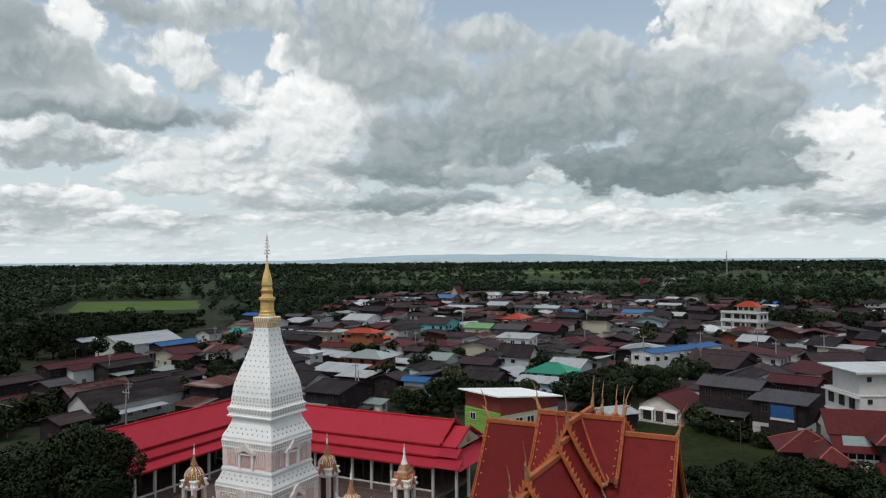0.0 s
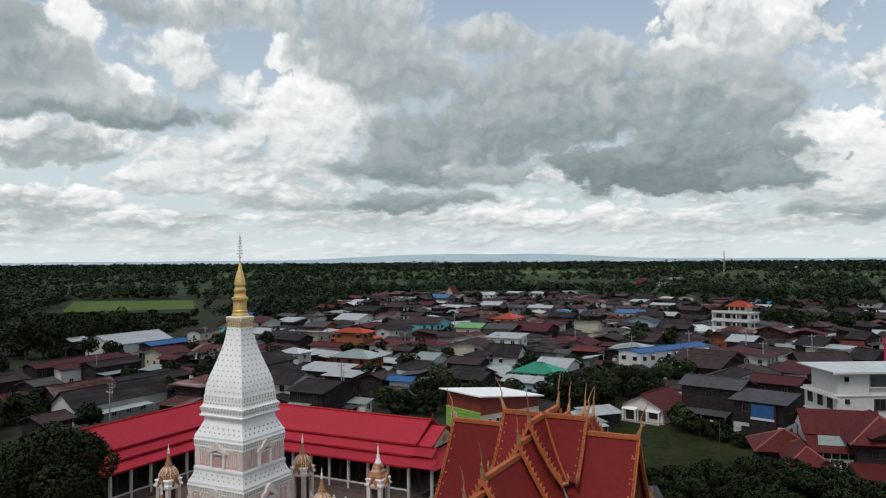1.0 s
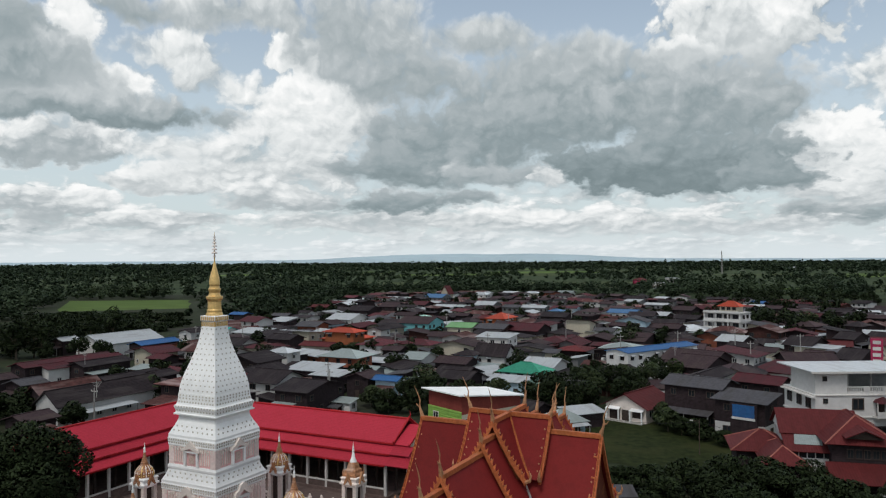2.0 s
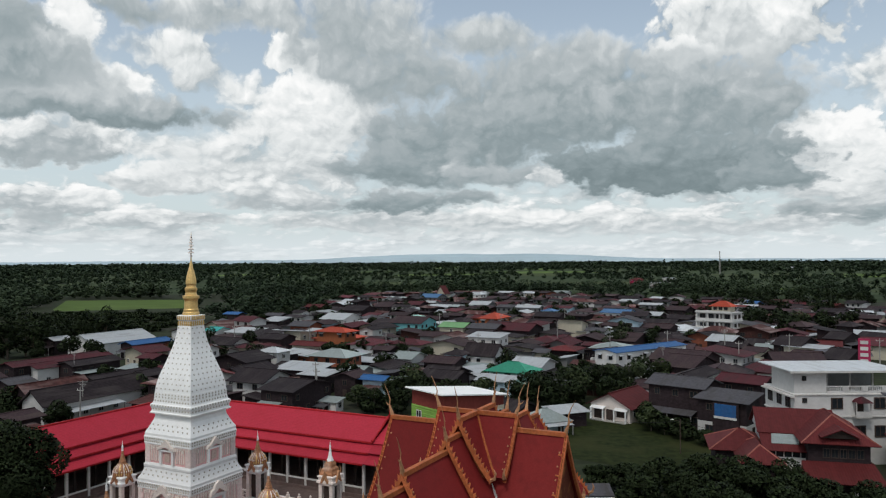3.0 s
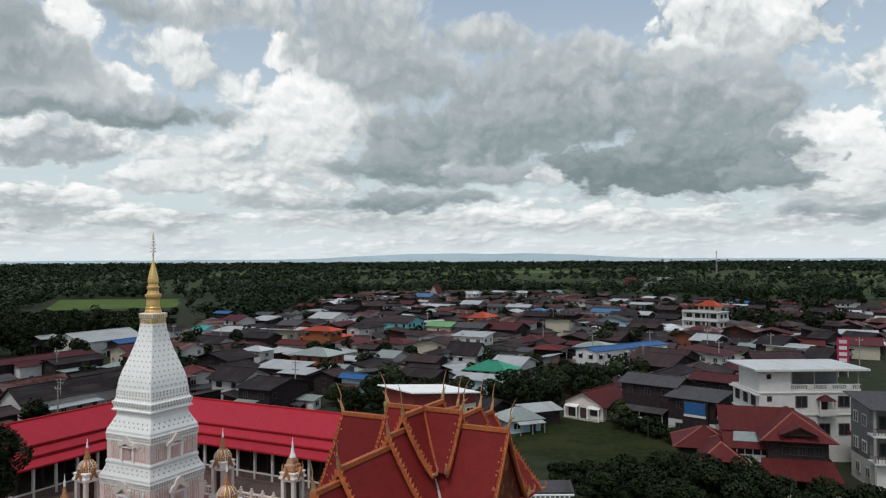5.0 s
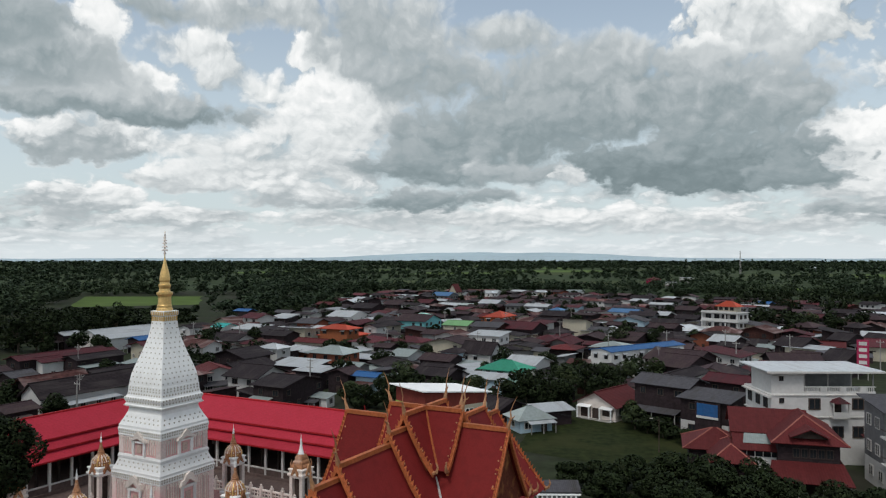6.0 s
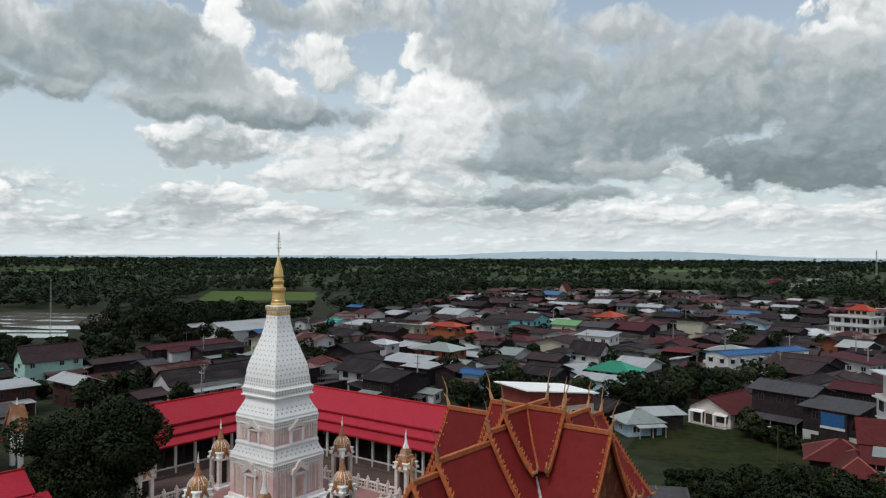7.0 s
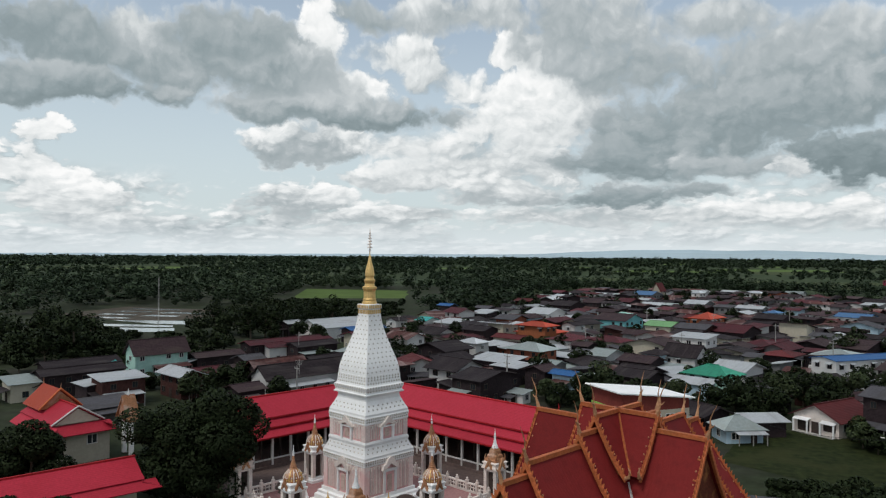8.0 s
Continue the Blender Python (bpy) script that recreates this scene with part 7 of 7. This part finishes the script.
# trees standing among the houses
TREES_BY_LAWN = [(1.5, 160, 8.5, 4.0), (-1.5, 156, 6.5, 3.2), (4.5, 163, 6, 3), (33, 158, 7, 4.5), (38, 161, 7.5, 4.5), (43, 166, 7.5, 4.8), (48, 163, 7, 4.2), (36, 152, 6, 3.8), (52, 168, 7.5, 4.2), (29, 163, 6.5, 4), (44, 157, 6, 3.6), (57, 176, 8.0, 3.8), (62, 178, 7, 3.4), (31, 150, 5, 3.2), (66, 152, 6, 3.2), (40, 176, 6, 3.4), (49, 175, 6.2, 3.4)]
TREES_NORTH = [(-61, 205, 7, 4.2), (-54, 178, 7.5, 4.5), (-50, 186, 7, 4), (-57, 160, 6.5, 3.8), (-72, 176, 6.5, 3.6), (-75, 140, 6, 3.4), (-62, 136, 5.5, 3.4), (-79, 130, 6.5, 3.8), (-95, 218, 8, 4.2), (-68, 238, 8, 4.5), (-72, 258, 8, 3.8), (-98, 226, 7, 4), (-110, 236, 7.5, 4.2), (-58, 256, 7, 3.6), (72, 258, 8, 4.5), (66, 246, 8, 4.8), (79, 246, 7.5, 4)]
TREES_WEST = [(-177, 177, 6, 4.2), (-157, 165, 5, 4), (-161, 178, 5, 4), (-134, 160, 4.5, 3.6), (-145, 179, 5, 4), (-144, 148, 5, 4), (-101, 135, 4, 3), (-114, 155, 4.5, 3.4), (-170, 212, 5, 4.4), (-180, 209, 7, 4.8), (-192, 204, 8, 5), (-113, 134, 4, 3.2), (-80, 143, 6, 3.8), (-77, 146, 6.5, 3.8), (-83, 141, 5.5, 3.6), (-73, 150, 6, 3.6), (-97, 139, 4, 3)]
TREES_MIDDLE = [(-128, 128, 4.5, 3.6), (-120, 143, 4.5, 3.4), (-150, 190, 6, 4.4), (-165, 190, 6, 4.4), (-128, 172, 4.5, 3.6), (-9, 156, 4.5, 3.4), (-5, 150, 5, 3.6), (0, 149, 5, 3.4), (5, 154, 5.5, 3.6), (-18, 158, 4, 3), (10, 158, 5.5, 3.6), (14, 155, 5, 3.4), (8, 148, 4.5, 3.2), (18, 160, 5.5, 3.4), (24, 156, 5.5, 3.8), (29, 157, 6, 3.8), (50, 126.5, 3.6, 2.4)]
TREES_FAR = [(46.5, 132.5, 4, 2.6), (52.5, 122, 2.6, 2.0), (48, 129.5, 3.2, 2.2), (150, 300, 9, 4.6), (158, 306, 9, 4.8), (165, 296, 8, 4), (145, 312, 9, 4.4), (5, 217, 5.5, 3), (-10, 228, 5, 3), (19, 232, 5.5, 3), (-49, 224, 6, 3.5), (-17, 216, 5, 2.8), (47, 137, 4.5, 2.4)]
for i, (x, y, h, w) in enumerate(TREES_BY_LAWN + TREES_NORTH + TREES_WEST + TREES_MIDDLE + TREES_FAR):
    tree(x, y, h, w, 2000 if y < 200 else 900, 0.28 if y < 200 else 0.42, 60 + i, LEAF if i % 4 else LEAF_B, label="dark green tree among the houses", foot=0.12, lobes_n=7)
# tall grove by the fish ponds and along the left edge
rg = random.Random(5)
for i in range(84):
    if i < 34:
        x, y = rg.uniform(-158, -116), rg.uniform(230, 300)
        x -= (y - 230) * 0.12
    else:
        y = rg.uniform(160, 225)
        x = rg.uniform(-185, -138) - (y - 160) * 0.25
    open_view = -0.91 < (x - 16) / (y + 2.6) < -0.71 and y < 262
    tree(x, y, rg.uniform(2.4, 3.4) if open_view else rg.uniform(7, 14), rg.uniform(4.0, 6.0), 1100, 0.46, 130 + i, LEAF, label="tall dark tree at the edge of the village", foot=0.06, lobes_n=8)
for i in range(30):
    x, y = rg.uniform(-150, -112), rg.uniform(168, 235)
    open_view = -0.91 < (x - (y - 168) * 0.1 - 16) / (y + 2.6) < -0.71
    tree(x - (y - 168) * 0.1, y, rg.uniform(2.4, 3.6) if open_view else rg.uniform(4, 7), rg.uniform(3.2, 4.6), 1000, 0.38, 230 + i, LEAF, label="dark tree at the edge of the village", foot=0.03, lobes_n=7)
for i in range(60):
    x = rg.uniform(120, 330)
    y = rg.uniform(0.9, 1.7) * x + 150
    far_tree(x, y, rg.uniform(6, 11), rg.uniform(3.5, 5.5), 300 + i)


# ---------------------------------------------------------------- further houses of the village, row behind row


ROOF_MIX = ["dark"] * 11 + ["brown"] * 9 + ["maroon"] * 5 + ["grey"] * 3 + ["rust"] * 5 + ["white"] * 3 + ["sage"] + ["red"] * 2
WALL_MIX = ["wood"] * 9 + ["brownwood"] * 2 + ["white"] * 7 + ["grey"] * 3 + ["cream"] * 4 + ["sky", "brick"]


def in_village(x, y):
    left = -62 - max(0, y - 140) * 0.22 if y < 300 else -96 + (y - 300) * 0.16
    top = 600 if -70 < x < 90 else (600 - (x - 90) * 1.1 if x >= 90 else 420)
    if -22 < x < 12 and y < 163 or 10 < x < 34 and y < 166:
        return False
    if x > 20 and y < 150 or 24 < x < 90 and y < 158:
        return False
    return 148 < y < top and left < x < min(60 + (y - 140), 0.62 * y + 30)


def further_houses():
    """Rows of houses behind those built one by one; the farthest are joined."""
    rng = random.Random(42)
    taken = [(o.location.x, o.location.y) for o in bpy.data.objects if o.parent is None and o.get("category") in ("house", "building")]
    trees = [(o.location.x, o.location.y) for o in bpy.data.objects if o.parent is None and o.get("category") == "tree"]
    c, s = math.cos(radians(-27)), math.sin(radians(-27))
    single = 0
    far_bm = bmesh.new()
    roof_names, wall_names = sorted(ROOFS), sorted(WALLS)
    for i in range(-44, 50):
        for j in range(9, 56):
            u, v = i * 13.0 + rng.uniform(-3, 3), j * 10.8 + rng.uniform(-3, 3)
            x, y = u * c - v * s, u * s + v * c
            if not in_village(x, y):
                continue
            if min(math.hypot(x - a, y - b) for a, b in taken) < 10.0 or min(math.hypot(x - a, y - b) for a, b in trees) < 5:
                continue
            if noise.noise((x / 60, y / 60, 3.0)) < -0.36:
                continue
            taken.append((x, y))
            two = rng.random() < 0.4
            rot, w, d = -27 + rng.choice((0, 0, 0, 90, -14, -30)), rng.uniform(8, 13), rng.uniform(7, 10)
            he = rng.uniform(4.4, 5.6) if two else rng.uniform(2.8, 3.6)
            rc, wc = rng.choice(ROOF_MIX), rng.choice(WALL_MIX)
            if y < 330 and single < 165:
                single += 1
                house(x, y, rot, w, d, he, rng.choice(("gable", "gable", "gable", "hip", "shed")), rng.choice("lr"), rc, wc, far=y > 260, rng=rng, over=1.1, rh=rng.uniform(0.10, 0.2) * d)
                continue
            # far away: body and two roof slopes with an overhang
            m = pose(x, y, 0, 0, 0, rot)
            first = len(far_bm.faces)
            k = rng.uniform(0.14, 0.32)
            rh = k * d / 2
            vs = block(far_bm, -w / 2, w / 2, -d / 2, d / 2, 0, he)
            for q in range(3):
                vs += block(far_bm, -w / 2 + 1 + q * w / 3.2, -w / 2 + 2.2 + q * w / 3.2, -d / 2 - 0.06, -d / 2, he - 1.9, he - 0.7)
            far_bm.faces.ensure_lookup_table()
            for f in far_bm.faces[first:first + 6]:
                f.material_index = len(roof_names) + wall_names.index(wc)
            for f in far_bm.faces[first + 6:]:
                f.material_index = len(roof_names) + len(wall_names)
            first = len(far_bm.faces)
            n0 = len(far_bm.verts)
            for sgn in (-1, 1):
                slab(far_bm, [(-w / 2 - 0.9, 0, he + rh), (w / 2 + 0.9, 0, he + rh), (w / 2 + 0.9, sgn * (d / 2 + 0.9), he - k * 0.9), (-w / 2 - 0.9, sgn * (d / 2 + 0.9), he - k * 0.9)], 0.12)
            far_bm.faces.ensure_lookup_table()
            far_bm.verts.ensure_lookup_table()
            for f in far_bm.faces[first:]:
                f.material_index = roof_names.index(rc)
            for vv in vs + far_bm.verts[n0:]:
                vv.co = m @ vv.co
    ob = part("far_houses", far_bm, ROOFS[roof_names[0]])
    for n in roof_names[1:]:
        ob.data.materials.append(ROOFS[n])
    for n in wall_names:
        ob.data.materials.append(WALLS[n])
    ob.data.materials.append(GLASS)
    tagged(ob, "crowd of far village houses with dark low roofs", "houses", kind="stuff")
    return taken


def shed(x, y, rot, w, d, h, rc, wc):
    t = thing("shed", pose(x, y, 0, 0, 0, rot), f"small {WALL_WORDS[wc]} shed with low {ROOF_WORDS[rc]} roof", "shed", "village sheds")
    bm = bmesh.new()
    vs = [(-w / 2, -d / 2, 0), (w / 2, -d / 2, 0), (w / 2, d / 2, 0), (-w / 2, d / 2, 0), (-w / 2, -d / 2, h), (w / 2, -d / 2, h), (w / 2, d / 2, h + 0.6), (-w / 2, d / 2, h + 0.6)]
    lump(bm, vs, [(3, 2, 1, 0), (4, 5, 6, 7), (0, 1, 5, 4), (1, 2, 6, 5), (2, 3, 7, 6), (3, 0, 4, 7)])
    part("wall", bm, WALLS[wc], t)
    bm = bmesh.new()
    slab(bm, [(-w / 2 - 0.7, -d / 2 - 0.7, h + 0.02), (w / 2 + 0.7, -d / 2 - 0.7, h + 0.02), (w / 2 + 0.7, d / 2 + 0.7, h + 0.82), (-w / 2 - 0.7, d / 2 + 0.7, h + 0.82)], 0.08)
    part("roof", bm, ROOFS[rc], t)


def sheds_between(taken):
    rng = random.Random(9)
    made = 0
    for _ in range(6000):
        y = rng.uniform(148, 330)
        x = rng.uniform(-110, 190)
        if made > 190:
            break
        if not in_village(x, y) or min(math.hypot(x - a, y - b) for a, b in taken) < 7.2:
            continue
        taken.append((x, y))
        made += 1
        shed(x, y, -27 + rng.choice((0, 90, 180, -90)) + rng.uniform(-6, 6), rng.uniform(4, 7.5), rng.uniform(3, 5), rng.uniform(2.3, 3.2), rng.choice(("rust", "grey", "dark", "brown", "white", "brown", "dark", "sage", "maroon")), rng.choice(("wood", "wood", "brownwood", "grey", "cream", "white")))


sheds_between(further_houses())

# scattered small trees between the houses
rg = random.Random(77)
spots = [(o.location.x, o.location.y) for o in bpy.data.objects if o.parent is None and o.get("category") in ("house", "building", "tree", "shed")]
made = 0
while made < 190:
    y = rg.uniform(165, 560)
    x = rg.uniform(-60 - (y - 150) * 0.2, 40 + (y - 150) * 0.62)
    if min(math.hypot(x - a, y - b) for a, b in spots) < 5.0:
        made += 0.02
        continue
    spots.append((x, y))
    if y > 235:
        far_tree(x, y, rg.uniform(4.5, 8.0), rg.uniform(2.4, 4.0), 400 + int(made))
        made += 1
        continue
    tree(x, y, rg.uniform(4.5, 8.0), rg.uniform(2.4, 4.0), 900, 0.36, 400 + int(made), LEAF if rg.random() < 0.75 else LEAF_B, label="small tree between village houses", foot=0.1, lobes_n=6)
    made += 1
# low scrub on the open ground before the rice field
for i in range(90):
    y = rg.uniform(322, 440)
    far_tree(rg.uniform(-0.53, -0.33) * y, y, rg.uniform(1.8, 3.2), rg.uniform(3.5, 6.0), 700 + i)
tagged(quads_mesh("far_trees", joined(FAR_CROWNS), LEAF), "dark green trees among and behind the far houses", "trees", kind="stuff")

# ---------------------------------------------------------------- poles, wires, masts


def power_pole(x, y, tall=8.5, turn=0.0):
    t = thing("power_pole", pose(x, y, 0, 0, 0, turn), "slim grey concrete power pole with crossarm", "pole", "power poles")
    bm = bmesh.new()
    lathe(bm, [(0.17, 0), (0.11, tall)], 8)
    part("post", bm, POLE, t)
    part("crossarm", boxed(-0.9, 0.9, -0.07, 0.07, tall - 0.7, tall - 0.55), POLE, t)
    for u in (-0.8, 0, 0.8):
        bm = bmesh.new()
        lathe(bm, [(0.06, tall - 0.55), (0.08, tall - 0.45), (0.03, tall - 0.3)], 6, cx=u)
        part("insulator", bm, FRAME, t)


for x, y, h in ((-18.5, 160.5, 7.5), (-20, 168, 8), (58, 215, 9), (76, 219, 9.5), (95, 224, 9.5), (88, 196, 9), (-76, 246, 9.5), (-62, 252, 9), (110, 214, 9),
                (20, 226, 8.5), (-9, 236, 8.5), (50, 262, 9), (-36, 250, 8.5), (102, 262, 9), (-60.5, 141, 7), (128, 200, 9), (33, 300, 9), (8, 306, 9), (64, 330, 9)):
    power_pole(x, y, h, -27)


def slim_post(x, y, tall):
    t = thing("lamp_post", pose(x, y, 0, 0, 0, 150), "slim dark post with a short arm on the lawn", "post")
    bm = bmesh.new()
    lathe(bm, [(0.12, 0), (0.10, 0.3), (0.075, 0.4), (0.06, tall)], 8)
    part("post", bm, FRAME_DARK, t)
    bm = bmesh.new()
    tube(bm, [(0, 0, tall - 0.6), (0.5, 0, tall - 0.3), (1.1, 0, tall - 0.25)], [0.04, 0.035, 0.03], 6)
    part("arm", bm, FRAME_DARK, t)
    part("lamp_head", boxed(0.95, 1.5, -0.1, 0.1, tall - 0.34, tall - 0.22, 0.03), FRAME, t)


slim_post(46.7, 116.8, 5.6)


def cable(a, b, sag):
    bm = bmesh.new()
    pts = [Vector(a).lerp(Vector(b), k / 10) - Vector((0, 0, sag * 4 * (k / 10) * (1 - k / 10))) for k in range(11)]
    tube(bm, pts, 0.035, 4)
    tagged(part("overhead_cable", bm, WIRE), "thin black overhead cable between poles", "cable", "overhead cables")


for a, b in (((46.7, 116.8, 5.2), (58.4, 104.0, 5.6)), ((46.7, 116.8, 5.2), (31, 128, 4.0)), ((58, 215, 8.4), (76, 219, 8.9)), ((76, 219, 8.9), (95, 224, 8.9)),
             ((-76, 246, 8.9), (-62, 252, 8.4)), ((95, 224, 8.9), (110, 214, 8.4))):
    cable(a, b, 0.7)


def mast(x, y, tall, wide, label):
    t = thing("radio_mast", pose(x, y, 0), label, "mast")
    for k in range(3):
        a = 2 * math.pi * k / 3
        bm = bmesh.new()
        tube(bm, [(wide * math.cos(a), wide * math.sin(a), 0), (wide * 0.5 * math.cos(a), wide * 0.5 * math.sin(a), tall * 0.96)], [wide * 0.22, wide * 0.16], 5)
        part("leg", bm, POLE, t)
    n = 16
    for i in range(n):
        z0, z1 = tall * 0.96 * i / n, tall * 0.96 * (i + 1) / n
        a0, a1 = 2 * math.pi * (i % 3) / 3, 2 * math.pi * ((i + 1) % 3) / 3
        w0, w1 = wide * (1 - 0.5 * i / n), wide * (1 - 0.5 * (i + 1) / n)
        bm = bmesh.new()
        tube(bm, [(w0 * math.cos(a0), w0 * math.sin(a0), z0), (w1 * math.cos(a1), w1 * math.sin(a1), z1)], [wide * 0.1, wide * 0.1], 4)
        part("brace", bm, POLE, t)
    bm = bmesh.new()
    lathe(bm, [(wide * 0.14, tall * 0.95), (wide * 0.05, tall)], 6)
    part("aerial", bm, POLE, t)


mast(545, 1420, 46, 1.6, "tall thin lattice radio mast far off")
mast(-192, 264, 21.5, 0.32, "thin grey mast beside the fish ponds")


def house_aerial(x, y, z0, tall):
    t = thing("roof_aerial", pose(x, y, z0, 0, 0, 20), "thin metal television aerial on a roof", "aerial", "roof aerials")
    bm = bmesh.new()
    lathe(bm, [(0.06, 0), (0.05, tall)], 6)
    part("post", bm, POLE, t)
    for k in range(4):
        w = 0.9 - 0.15 * k
        part("element", boxed(-w, w, -0.03, 0.03, tall - 0.3 - 0.28 * k, tall - 0.24 - 0.28 * k), POLE, t)


house_aerial(-60.5, 142.0, 5.0, 3.2)
house_aerial(-84, 186, 5.0, 3.6)
house_aerial(66, 190, 6.0, 2.6)


def banner(x, y):
    t = thing("sign_board", pose(x, y, 0, 0, 0, -30), "tall magenta sign board with pale bars", "sign")
    part("board", boxed(-1.4, 1.4, -0.15, 0.15, 3.0, 10.2, 0.03), WALLS["pink"], t)
    for k in range(4):
        part("lettering_bar", boxed(-0.9, 0.9, -0.19, -0.15, 4.0 + k * 1.6, 4.9 + k * 1.6), WALLS["white"], t)
    for u in (-1.1, 1.1):
        part("leg", boxed(u - 0.1, u + 0.1, -0.1, 0.1, 0, 3.0), POLE, t)


banner(117.5, 189.0)


def water_tank(x, y, z0):
    t = thing("water_tank", pose(x, y, z0), "round pale water tank on a short steel stand", "tank", "water tanks")
    bm = bmesh.new()
    lathe(bm, [(0.75, 1.2), (0.8, 1.3), (0.8, 2.7), (0.6, 2.95), (0.15, 3.05)], 12)
    part("drum", bm, FRAME, t)
    for sx in (-0.5, 0.5):
        for sy in (-0.5, 0.5):
            part("leg", boxed(sx - 0.06, sx + 0.06, sy - 0.06, sy + 0.06, 0, 1.25), POLE, t)


for x, y in ((123.6, 231.3), (126.4, 231.0), (77.6, 300.9), (52.0, 210.0), (-40.0, 214.5), (12.0, 232.0), (94.0, 262.0), (30.0, 262.0)):
    water_tank(x, y, 0.0)


def dish(x, y, z):
    t = thing("satellite_dish", pose(x, y, z, 0, 0, 200), "small grey satellite dish on a pole", "dish", "satellite dishes")
    bm = bmesh.new()
    lathe(bm, [(0.08, 0.0), (0.45, 0.08), (0.75, 0.25), (0.77, 0.27)], 14)
    for v in bm.verts:
        v.co = Matrix.Rotation(radians(-50), 3, "X") @ v.co + Vector((0, 0, 1.1))
    part("bowl", bm, POLE, t)
    bm = bmesh.new()
    lathe(bm, [(0.05, 0), (0.05, 1.15)], 6)
    part("post", bm, POLE, t)


dish(117.0, 228.0, 5.2)
